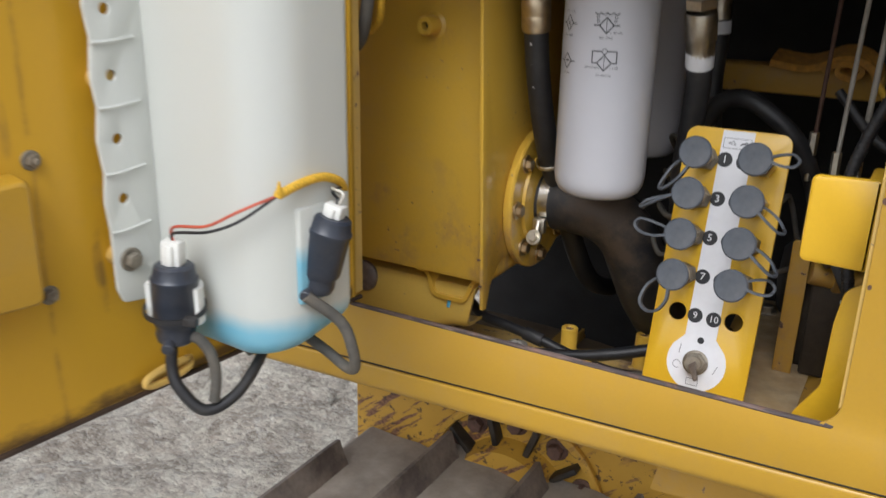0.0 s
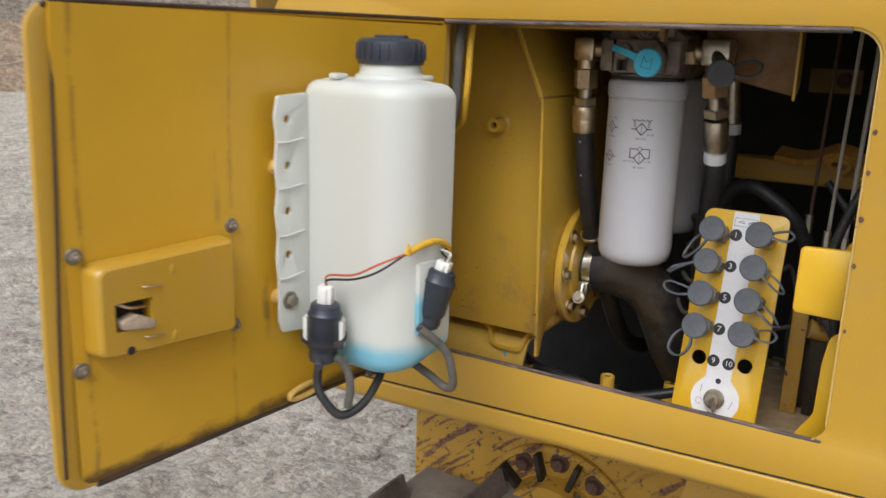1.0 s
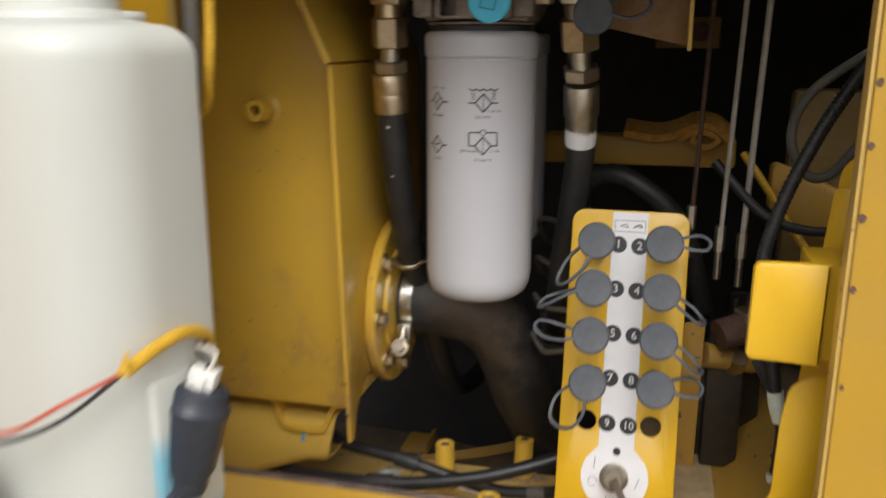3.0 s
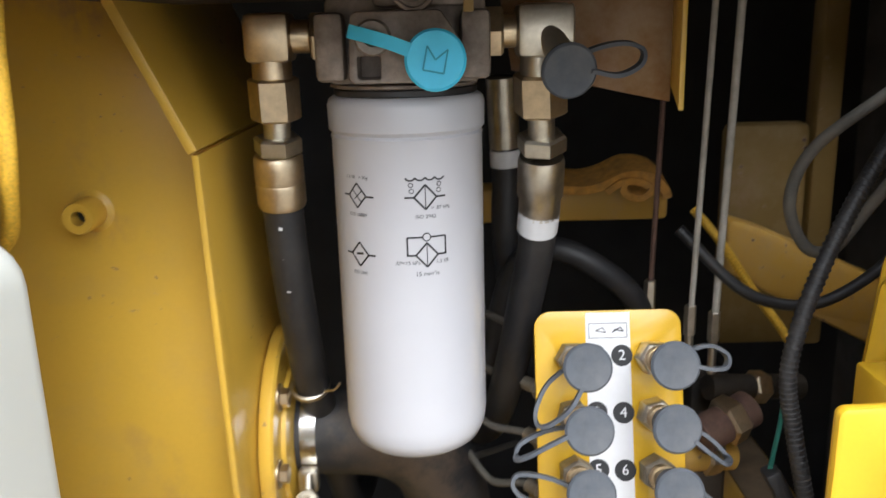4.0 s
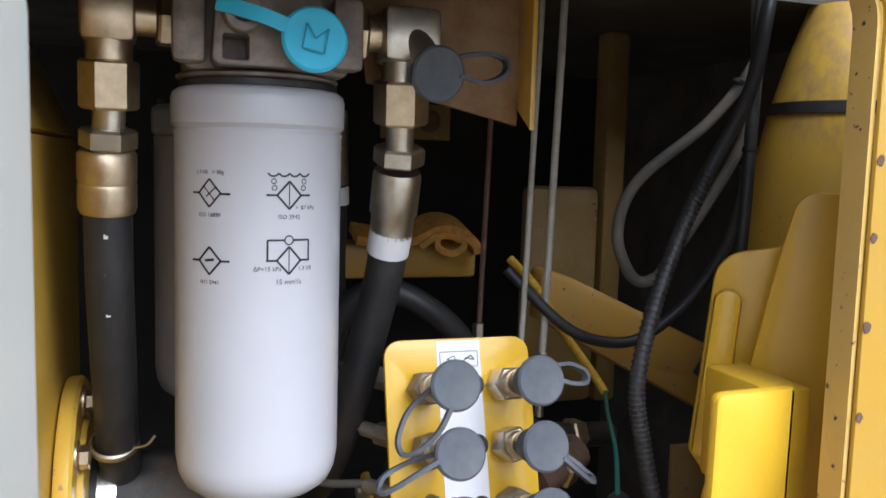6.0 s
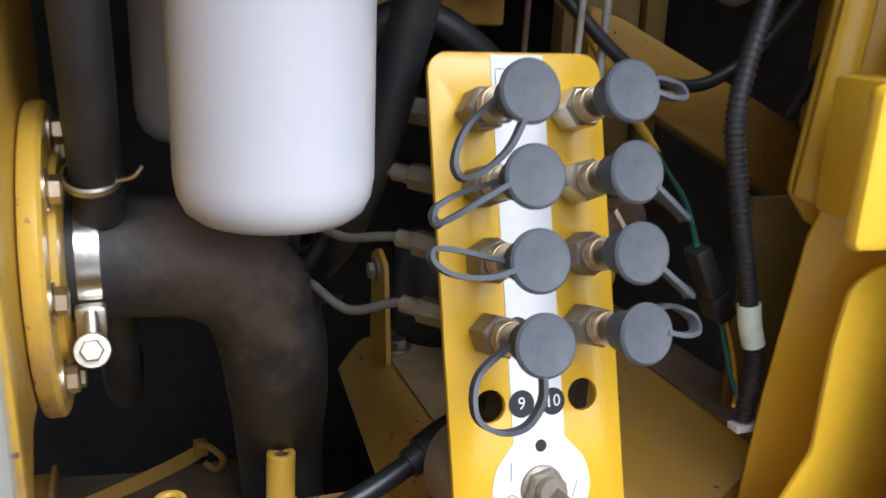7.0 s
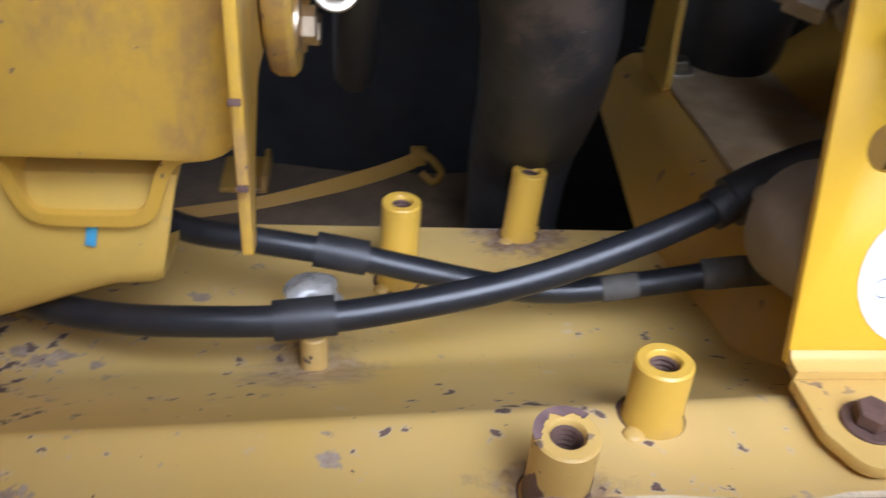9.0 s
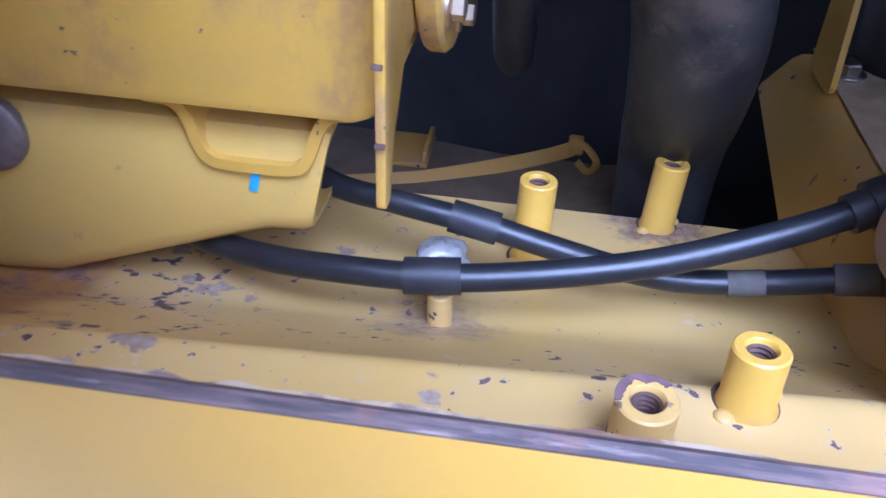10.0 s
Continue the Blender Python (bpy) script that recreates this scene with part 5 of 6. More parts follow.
    stroke(disc_mesh, flat_on(0.6115, 0.2445), [(0.004, -0.002), (0.012, 0.003), (0.015, -0.001), (0.006, 0.001)], 0.0012, 1)
stroke(disc_mesh, flat_on(0.583, -0.052), [(0.003, -0.006), (0.004, 0.008)], 0.0008)
stroke(disc_mesh, flat_on(0.5855, -0.074), [(0.0055 * math.cos(i * 0.6), 0.0055 * math.sin(i * 0.6)) for i in range(10)], 0.0006, 1)
stroke(disc_mesh, flat_on(0.6105, -0.094), [(-0.008, -0.005), (0.008, -0.005), (0.008, 0.004), (-0.008, 0.004), (-0.008, -0.005)], 0.0006, 1)
stroke(disc_mesh, flat_on(0.6385, -0.071), [(-0.002, -0.007), (0.003, 0.006)], 0.0007)
part("printed_marks", disc_mesh, INK, lab, "small printed switch marks")["kind"] = "stuff"


def port(x, row, loop, n):
    v = 0.0555 * (4 - row) * 0.985
    f = thing("test_port", "steel test port with a grey rubber dust cap on its strap", "test port", tuple(on_panel(x, v, 0.0)), 0, "test ports on the panel")
    bm = B()
    hexbar(bm, on_panel(x, v, 0.0005), on_panel(x, v, 0.03), 0.0165, 0.25 * row)
    part("hex_body", bm, STEEL if row < 2 and x > 0.6 else RUSTED_ZINC, f, "dusty zinc plated hexagon fitting")
    bm = B()
    rod(bm, on_panel(x, v, 0.03), on_panel(x, v, 0.045), 0.0115, seg=16)
    for q in range(3):
        rod(bm, on_panel(x, v, 0.033 + 0.004 * q), on_panel(x, v, 0.035 + 0.004 * q), 0.0128, seg=16)
    part("thread", bm, BRASSY, f)
    bm = B()
    hexbar(bm, on_panel(x, v, -0.007), on_panel(x, v, -0.022), 0.0145, 0.1)
    rod(bm, on_panel(x, v, -0.022), on_panel(x, v, -0.045), 0.01, seg=14)
    part("back_nut", bm, RUSTED_ZINC, f)
    c = on_panel(x, v, 0.093) + Vector((0.002 if x < 0.6 else 0.001, 0, 0))
    ex, ey = Vector((1, 0, 0)), PU
    pts = [ex * a + ey * b - PN * d for a, b, d in loop]
    tether_cap(f, c, PN + Vector(n), 0.0215, CAP_GREY, pts, 0.0085)
    return f


RUSTED_ZINC = simple("dusty_zinc", (0.28, 0.25, 0.2), 0.5, 0.6, 0.3, 60, 0.6, (0.19, 0.14, 0.09), 0.4)
down = [(-0.004, -0.016, 0.004), (-0.016, -0.036, 0.006), (-0.032, -0.05, 0.014), (-0.042, -0.052, 0.024), (-0.043, -0.04, 0.034), (-0.032, -0.018, 0.036), (-0.012, 0.0, 0.03)]
left_low = [(-0.016, -0.003, 0.004), (-0.034, -0.012, 0.006), (-0.052, -0.022, 0.012), (-0.062, -0.026, 0.022), (-0.058, -0.016, 0.034), (-0.036, -0.006, 0.038), (-0.012, 0.0, 0.03)]
left_flat = [(-0.016, -0.004, 0.004), (-0.036, -0.008, 0.006), (-0.056, -0.005, 0.012), (-0.066, 0.004, 0.022), (-0.06, 0.012, 0.032), (-0.036, 0.008, 0.037), (-0.012, 0.0, 0.03)]
ring_low = [(-0.002, -0.018, 0.004), (-0.003, -0.036, 0.006), (-0.014, -0.052, 0.01), (-0.03, -0.055, 0.018), (-0.042, -0.044, 0.026), (-0.036, -0.02, 0.033), (-0.012, 0.0, 0.03)]
right_out = [(0.016, 0.0, 0.004), (0.032, -0.004, 0.006), (0.046, -0.003, 0.012), (0.05, 0.006, 0.022), (0.04, 0.014, 0.032), (0.022, 0.011, 0.034), (0.008, 0.004, 0.03)]
right_low = [(0.014, -0.01, 0.004), (0.028, -0.022, 0.006), (0.042, -0.032, 0.012), (0.048, -0.03, 0.024), (0.038, -0.016, 0.034), (0.022, -0.005, 0.035), (0.008, 0.0, 0.03)]
for row, (lp, rp) in enumerate(((down, right_out), (left_low, right_low), (left_flat, right_low), (ring_low, right_out))):
    port(0.575, row, lp, (-0.02, 0, 0.01 * row))
    port(0.652, row, rp, (0.06 * (row % 2), 0, -0.02))

# battery switch in the panel, with its key
switch = thing("battery_switch", "round battery disconnect switch with metal key", "switch", tuple(on_panel(0.611, -0.0665)))
bm = B()
lathe(bm, [(0, 0.004), (0.0155, 0.004), (0.0175, 0.0025), (0.0175, 0.0), (0, 0.0)], frame_to(on_panel(0.611, -0.0665, 0.0008), PN), 32)
hexbar(bm, on_panel(0.611, -0.0665, 0.004), on_panel(0.611, -0.0665, 0.013), 0.0165, 0.2)
rod(bm, on_panel(0.611, -0.0665, 0.012), on_panel(0.611, -0.0665, 0.022), 0.0115)
part("lock_nut", bm, RUSTED_ZINC, switch, "dull metal lock nut")
bm = B()
prism(bm, rounded([(0.0, -0.006), (0.022, -0.004), (0.045, -0.0034), (0.048, 0.0), (0.045, 0.0034), (0.022, 0.004), (0.0, 0.006)], 0.002), 0.0035, axes(on_panel(0.611, -0.0665, 0.018), PN + Vector((0.35, 0, -0.35)), (0.7, 0.2, 0.6)), (), 0.0006)
part("key", bm, CAST, switch, "worn brass switch key")
bm = B()
lathe(bm, [(0, 0), (0.036, 0), (0.04, 0.004), (0.041, 0.066), (0.036, 0.075), (0, 0.075)], frame_to(on_panel(0.582, -0.062, -0.0065), -PN), 40)
part("switch_body", bm, simple("dusty_brown_plastic", (0.24, 0.19, 0.145), 0.75, 0.0, 0.2, 30, 0.6, (0.33, 0.27, 0.2), 0.4), switch, "dusty brown round switch body behind the plate")
for s in (-0.022, 0.022):
    bm = B()
    rod(bm, on_panel(0.582 + s, -0.062 - 0.6 * s, -0.08), on_panel(0.582 + s, -0.062 - 0.6 * s, -0.096), 0.006)
    part("terminal_stud", bm, RUSTED_ZINC, switch)


# ---- threaded standoffs on the deck ----
def standoff(p, top, rusty):
    f = thing("threaded_standoff", "yellow painted threaded steel standoff welded to the deck" if not rusty else "yellow threaded standoff with a rusted chipped rim", "standoff", p, 0, "standoffs on the deck")
    p = Vector(p)
    d = (Vector(top) - p)
    h = d.length
    bm = B()
    lathe(bm, [(0.0072, h - 0.014), (0.0078, h - 0.0012), (0.0088, h), (0.0136, h), (0.0148, h - 0.0012), (0.0148, 0.004), (0.0165, 0.001), (0.017, -0.003), (0, -0.003)], frame_to(p, d), 32)
    part("tube", bm, YELLOW_WORN if rusty else YELLOW_IN, f)
    bm = B()
    prof = [(0, h - 0.03)]
    for k in range(9):
        prof += [(0.0062, h - 0.03 + 0.0032 * k), (0.0073, h - 0.0285 + 0.0032 * k)]
    lathe(bm, prof, frame_to(p, d), 20)
    part("thread", bm, RUSTY, f, "rusty internal thread")
    bm = B()
    for a in (0.6, 3.9):
        q = bmesh.ops.create_icosphere(bm, subdivisions=2, radius=0.006)["verts"]
        for v in q:
            v.co.z *= 0.5
            v.co += p + Vector((0.018 * math.cos(a), 0.018 * math.sin(a), 0.001))
    part("weld", bm, YELLOW_WORN, f)
    bm = B()
    lathe(bm, [(0.015, 0.0), (0.0168, 0.0015), (0.0188, 0.0)], Matrix.Translation(p), 28)
    part("weld_seam", bm, RUSTY, f, "dark rusty seam at the foot")
    if rusty:
        m = frame_to(p, d)
        arc = [1.2 + 2.6 * k / 30 for k in range(31)]
        outer = [(0.0151 * math.cos(a), 0.0151 * math.sin(a)) for a in arc]
        inner = []
        for a in arc[::-1]:
            r = 0.0108 + 0.0032 * noise.noise((a * 2.2, 0.0, 3.0)) + 0.0012 * noise.noise((a * 9.0, 2.0, 0.0)) + 0.003 * max(0.0, abs(a - 2.5) - 0.9)
            inner.append((min(r, 0.0149) * math.cos(a), min(r, 0.0149) * math.sin(a)))
        bm = B()
        prism(bm, outer + inner, 0.0007, m @ Matrix.Translation((0, 0, h)))
        part("rust_patch", bm, RUST_PURPLE, f, "bare purple-brown rusted steel")
        bm = B()
        arc = [2.9 + 3.9 * k / 40 for k in range(41)]
        tops = [0.011 + 0.3 * h * (0.5 + noise.noise((a * 1.1, 5.0, 0.0))) + 0.004 * noise.noise((a * 5.0, 1.0, 2.0)) for a in arc]
        rows = [[bm.verts.new(m @ Vector((0.01515 * math.cos(a), 0.01515 * math.sin(a), z))) for a, z in zip(arc, tops)], [bm.verts.new(m @ Vector((0.0154 * math.cos(a), 0.0154 * math.sin(a), 0.003))) for a in arc]]
        for i in range(40):
            bm.faces.new((rows[0][i], rows[0][i + 1], rows[1][i + 1], rows[1][i]))
        part("rust_patch", bm, RUST_PURPLE, f)


standoff((0.457, 0.429, 0.899), (0.459, 0.431, 0.964), False)
standoff((0.346, 0.35, 0.907), (0.346, 0.35, 0.981), False)
standoff((0.462, 0.113, 1.001), (0.461, 0.115, 1.039), False)
standoff((0.401, 0.064, 1.002), (0.4, 0.062, 1.046), True)

# ---- battery cables ----
cable = thing("battery_cable", "thick black battery cable with rubber boot", "cable", (0.4, 0.25, 0.95))
bm = B()
sweep(bm, [(-0.1, 0.36, 0.93), (0.05, 0.3, 0.94), (0.12, 0.258, 0.953), (0.165, 0.238, 0.961), (0.21, 0.228, 0.967), (0.27, 0.226, 0.97), (0.33, 0.232, 0.974), (0.42, 0.245, 0.988), (0.5, 0.262, 1.01), (0.555, 0.276, 1.03), (0.59, 0.285, 1.045)], 0.0098, 20)
part("sheath", bm, CABLE, cable)
bm = B()
sweep(bm, [(0.262, 0.226, 0.9695), (0.28, 0.227, 0.971), (0.3, 0.2285, 0.9725)], 0.0128, 20)
part("sleeve", bm, RUBBER, cable, "black heat shrink sleeve")
bm = B()
sweep(bm, [(0.545, 0.273, 1.026), (0.556, 0.276, 1.031), (0.561, 0.2775, 1.033)], 0.0135, 20)
sweep(bm, [(0.558, 0.277, 1.031), (0.585, 0.283, 1.043), (0.615, 0.284, 1.056), (0.625, 0.278, 1.06)], 0.0175, 20)
part("boot", bm, RUBBER, cable, "black rubber terminal boot")
cable = thing("battery_cable", "thick black battery cable crossing underneath", "cable", (0.4, 0.29, 0.92))
bm = B()
sweep(bm, [(0.0, 0.42, 1.01), (0.12, 0.36, 0.995), (0.19, 0.31, 0.984), (0.244, 0.297, 0.981), (0.303, 0.292, 0.974), (0.349, 0.29, 0.964), (0.404, 0.287, 0.953), (0.454, 0.285, 0.949), (0.512, 0.283, 0.957), (0.562, 0.272, 0.976)], 0.0092, 20)
part("sheath", bm, CABLE, cable)
bm = B()
sweep(bm, [(0.285, 0.2938, 0.9765), (0.303, 0.292, 0.974), (0.32, 0.2912, 0.971)], 0.0122, 20)
part("sleeve", bm, RUBBER, cable, "black heat shrink sleeve")
bm = B()
box(bm, (-0.002, -0.011, -0.004), (0.05, 0.011, 0.004), 0.002, axes((0.562, 0.271, 0.977), (1, 0.0, 0.1), (0.0, 0.5, 0.6)))
rod(bm, (0.553, 0.274, 0.973), (0.58, 0.27, 0.98), 0.0112)
part("lug", bm, HOSE_GREY, cable, "dull grey cable lug")
bm = B()
sweep(bm, [(0.487, 0.2838, 0.9522), (0.5, 0.2834, 0.9545), (0.512, 0.283, 0.957)], 0.0096, 20)
part("tape_band", bm, HOSE_GREY, cable)
clip = thing("cable_clip", "dirty translucent cable clip under the cables", "clip", (0.28, 0.255, 0.93))
bm = B()
q = bmesh.ops.create_icosphere(bm, subdivisions=3, radius=0.02)["verts"]
for v in q:
    n = noise.noise(v.co * 60)
    v.co = Vector((v.co.x * 0.95, v.co.y * 0.8, v.co.z * 0.55)) * (1 + 0.5 * n) + Vector((0.286, 0.258, 0.965))
part("clip_body", bm, CLIP_PALE, clip)
bm = B()
rod(bm, (0.286, 0.238, 0.92), (0.286, 0.234, 0.953), 0.009)
part("clip_peg", bm, YELLOW_WORN, clip, "yellow painted peg")

bm = B()
sweep(bm, [(0.372, 0.345, 0.911), (0.385, 0.34, 0.914), (0.4, 0.338, 0.9125), (0.422, 0.334, 0.9125)], 0.002, 8, 4, flat=(0.007, 0.0015), up=(0, 0.2, 1))
part("paint_flake", bm, LABEL_WHITE, body, "pale peeling flake on the deck")
# strap and small steel bracket on the rear deck
st = thing("tie_strap", "old yellow overpainted tie strap lying on the pan", "strap", (0.25, 0.75, 0.736))
bm = B()
sweep(bm, [(0.02, 0.67, 0.74), (0.155, 0.709, 0.74), (0.223, 0.734, 0.741), (0.33, 0.787, 0.746), (0.385, 0.815, 0.752), (0.405, 0.826, 0.758)], 0.003, 8, 8, flat=(0.02, 0.004), up=(0, 0.5, 1))
part("band", bm, YELLOW_DEEP, st)
bm = B()
sweep(bm, [(0.396, 0.822, 0.768), (0.416, 0.815, 0.762), (0.432, 0.805, 0.745), (0.42, 0.79, 0.739), (0.404, 0.797, 0.749)], 0.005, 8)
box(bm, (0.392, 0.815, 0.748), (0.412, 0.84, 0.768), 0.003)
part("buckle", bm, YELLOW_DEEP, st)
bm = B()
box(bm, (0.145, 0.755, 0.736), (0.205, 0.84, 0.744), 0.002)
box(bm, (0.198, 0.755, 0.744), (0.205, 0.83, 0.762), 0.002)
solo("steel_clip_plate", bm, YELLOW_DEEP, "small overpainted steel clip plate", "bracket", "", (0.175, 0.8, 0.736))

# ---- rods, harness and clutter behind the panel ----
for x, y, z0, r, mat in ((0.757, 0.37, 1.29, 0.0042, ROD_STEEL), (0.728, 0.365, 1.3, 0.0034, ROD_STEEL), (0.69, 0.4, 1.32, 0.0032, RUSTY)):
    rd = thing("control_rod", "thin upright metal control rod", "rod", (x, y, z0), 0, "control rods")
    bm = B()
    rod(bm, (x, y, z0), (x + 0.012, y, 1.742), r, seg=12)
    part("shaft", bm, mat, rd)
    bm = B()
    hexbar(bm, (x, y, z0 + 0.01), (x, y, z0 + 0.045), 0.007)
    rod(bm, (x, y, z0 - 0.03), (x, y, z0 + 0.012), 0.005)
    part("end_joint", bm, STEEL, rd)
rope = thing("webbing_knot", "old yellow webbing folded over the cross beam", "webbing", (0.71, 0.6, 1.415))
bm = B()
sweep(bm, [(0.585, 0.6, 1.452), (0.635, 0.6, 1.446), (0.665, 0.598, 1.452), (0.697, 0.594, 1.466), (0.727, 0.594, 1.462), (0.746, 0.596, 1.446), (0.752, 0.598, 1.43)], 0.006, 10, 8, flat=(0.06, 0.012), up=(0, 1, 0.25))
sweep(bm, [(0.672, 0.592, 1.444), (0.69, 0.586, 1.456), (0.712, 0.584, 1.456), (0.727, 0.585, 1.445), (0.714, 0.586, 1.434), (0.697, 0.586, 1.438), (0.694, 0.588, 1.448)], 0.005, 10, 8, flat=(0.05, 0.009), up=(0, 1, 0.25))
part("webbing", bm, simple("orange_webbing", (0.5, 0.24, 0.035), 0.8, 0.0, 0.3, 90, 0.5, (0.28, 0.17, 0.07), 0.5), rope)
har = thing("wiring_harness", "black corrugated wiring harness with pale tape", "wiring harness", (0.78, 0.2, 1.08))
bm = B()
sweep(bm, [(0.915, 0.21, 1.74), (0.897, 0.195, 1.7), (0.878, 0.19, 1.62), (0.838, 0.19, 1.545), (0.808, 0.184, 1.489), (0.779, 0.178, 1.418), (0.762, 0.172, 1.348), (0.769, 0.167, 1.29), (0.782, 0.16, 1.225), (0.789, 0.156, 1.185), (0.799, 0.1545, 1.15), (0.797, 0.1545, 1.095)], 0.0072, 12, 24)
part("conduit", bm, RUBBER, har)
bm = B()
p = spline([(0.838, 0.19, 1.545), (0.808, 0.184, 1.489), (0.779, 0.178, 1.418), (0.762, 0.172, 1.348), (0.769, 0.167, 1.29), (0.782, 0.16, 1.225), (0.789, 0.156, 1.185), (0.799, 0.1545, 1.15), (0.797, 0.1545, 1.095)], 12)
for a, b in zip(p, p[1:]):
    rod(bm, a, a + (b - a) * 0.45, 0.0082, seg=12, ch=0.0004)
part("ribs", bm, RUBBER, har)
bm = B()
sweep(bm, [(0.787, 0.157, 1.197), (0.79, 0.156, 1.18), (0.796, 0.155, 1.162)], 0.0095, 12)
part("tape_wrap", bm, GREEN_TAPE, har, "pale green tape wrap")
bm = B()
box(bm, (0.7865, 0.147, 1.086), (0.8085, 0.161, 1.092), 0.001)
part("tape_end", bm, LABEL_WHITE, har)
for k, pts in enumerate(([(0.965, 0.285, 1.74), (0.955, 0.28, 1.67), (0.898, 0.275, 1.6), (0.815, 0.275, 1.535), (0.793, 0.275, 1.482), (0.81, 0.275, 1.437), (0.834, 0.275, 1.43), (0.861, 0.275, 1.458), (0.944, 0.275, 1.594), (0.95, 0.28, 1.74)],
                         [(0.985, 0.32, 1.74), (0.985, 0.32, 1.6), (0.975, 0.33, 1.48), (0.94, 0.35, 1.4), (0.88, 0.35, 1.355), (0.831, 0.35, 1.348), (0.777, 0.355, 1.368), (0.715, 0.38, 1.43)],
                         [(0.94, 0.26, 1.74), (0.93, 0.25, 1.62), (0.92, 0.24, 1.5), (0.91, 0.24, 1.4), (0.89, 0.26, 1.33)])):
    hr = thing("cable_loop", "dark dusty cable hanging in a loop", "cable", tuple(pts[4]), 0, "hanging cables")
    bm = B()
    sweep(bm, pts, 0.006 if k == 0 else 0.0065, 12, 10)
    part("sheath", bm, RUBBER if k else HOSE_GREY, hr)
    a, b = Vector(pts[1]), Vector(pts[2])
    a = a.lerp(b, 0.4)
    bm = B()
    rod(bm, tuple(a), tuple(a + (b - a).normalized() * 0.006), 0.0073 if k == 0 else 0.0078, seg=14)
    part("tie_wrap", bm, INK, hr, "thin black cable tie")
wire = thing("branch_wire", "yellow braided wire with a green lead and connector", "wire", (0.82, 0.3, 1.15))
bm = B()
sweep(bm, [(0.76, 0.48, 1.43), (0.786, 0.45, 1.395), (0.825, 0.45, 1.338), (0.86, 0.44, 1.29), (0.875, 0.43, 1.265)], 0.0055, 10)
part("braid", bm, BRAID, wire)
bm = B()
sweep(bm, [(0.875, 0.43, 1.267), (0.84, 0.36, 1.262), (0.8, 0.27, 1.252), (0.764, 0.2, 1.234)], 0.0025, 8)
sweep(bm, [(0.797, 0.2, 1.168), (0.8, 0.19, 1.14), (0.798, 0.175, 1.12), (0.79, 0.158, 1.115)], 0.0018, 8)
part("green_lead", bm, GREEN_WIRE, wire)
bm = B()
sweep(bm, [(0.803, 0.2, 1.166), (0.807, 0.19, 1.138), (0.803, 0.175, 1.112), (0.79, 0.16, 1.105)], 0.0018, 8)
part("yellow_lead", bm, BRAID, wire)
bm = B()
box(bm, (-0.0105, -0.008, -0.037), (0.0105, 0.008, 0.037), 0.003, frame_to((0.781, 0.2, 1.2), (-0.036, 0.0, 0.067)))
box(bm, (-0.012, -0.0095, -0.034), (0.012, 0.0095, -0.01), 0.002, frame_to((0.781, 0.2, 1.2), (-0.036, 0.0, 0.067)))
part("connector", bm, RUBBER, wire, "black plastic connector")
for k, (p0, p1, r, mat) in enumerate((((0.735, 0.33, 1.2), (0.8, 0.36, 1.22), 0.022, RUSTY), ((0.72, 0.36, 1.16), (0.79, 0.38, 1.15), 0.018, YELLOW_DEEP), ((0.77, 0.42, 1.22), (0.9, 0.46, 1.2), 0.016, GREASE))):
    vb = thing("valve_fitting", "rusty hydraulic valve fitting behind the panel", "valve", p0, 0, "valve fittings")
    bm = B()
    rod(bm, p0, p1, r, seg=20)
    part("barrel", bm, mat, vb)
    bm = B()
    mid = Vector(p0).lerp(Vector(p1), 0.45)
    hexbar(bm, mid, mid + (Vector(p1) - Vector(p0)).normalized() * 0.022, r * 1.3)
    part("nut", bm, BRASSY, vb)
    bm = B()
    box(bm, (p0[0] - 0.01, p0[1] + 0.03, 0.99), (p0[0] + 0.04, p0[1] + 0.07, p0[2]), 0.004)
    part("valve_body", bm, GREASE, vb)
# thin test lines from the ports
for row, x in ((0, 0.575), (1, 0.575), (2, 0.575), (3, 0.575), (1, 0.652), (3, 0.652)):
    v = 0.0555 * (4 - row) * 0.985
    tl = thing("test_line", "thin grey test line behind the panel", "hose", tuple(on_panel(x, v, -0.05)), 0, "test lines")
    s = -1 if x < 0.6 else 1
    bm = B()
    a = on_panel(x, v, -0.04)
    if s < 0:
        run = [a, a + Vector((-0.012, 0.03, 0.002)), a + Vector((-0.04, 0.055, 0.006)), a + Vector((-0.075, 0.09, 0.014 - 0.008 * row)), a + Vector((-0.1, 0.14, 0.0)), a + Vector((-0.09, 0.22, -0.05)), a + Vector((-0.03, 0.31, -0.08))]
    else:
        run = [a, a + Vector((0.004, 0.03, 0.004)), a + Vector((0.018, 0.055, 0.0)), (0.66 + 0.012 * row, 0.4, a.z - 0.02), (0.69 + 0.012 * row, 0.43, 1.15), (0.76, 0.45 + 0.008 * row, 1.1)]
    sweep(bm, run, 0.0042, 10, 10)
    part("line_tube", bm, HOSE_GREY, tl)
    bm = B()
    hexbar(bm, a, a + Vector((s * 0.003, 0.02, 0.003)), 0.0105)
    part("nut", bm, RUSTED_ZINC, tl)
    if s < 0:
        bm = B()
        way = (run[2] - run[1]).normalized()
        hexbar(bm, run[1] - way * 0.004, run[1] + way * 0.02, 0.0115)
        rod(bm, run[1] + way * 0.018, run[1] + way * 0.036, 0.0075)
        part("hose_nut", bm, RUSTED_ZINC, tl, "rusty hose nut behind the panel edge")


# ---- access door, standing open on its hinge ----
HINGE = (0.156, 0.0, 0.0)
TURN_DOOR = -94.8


def D(l, n, z):
    """Along the door from the hinge, off its inner face, and up."""
    return pose(*HINGE, 0, 0, TURN_DOOR) @ Vector((l, n, z))


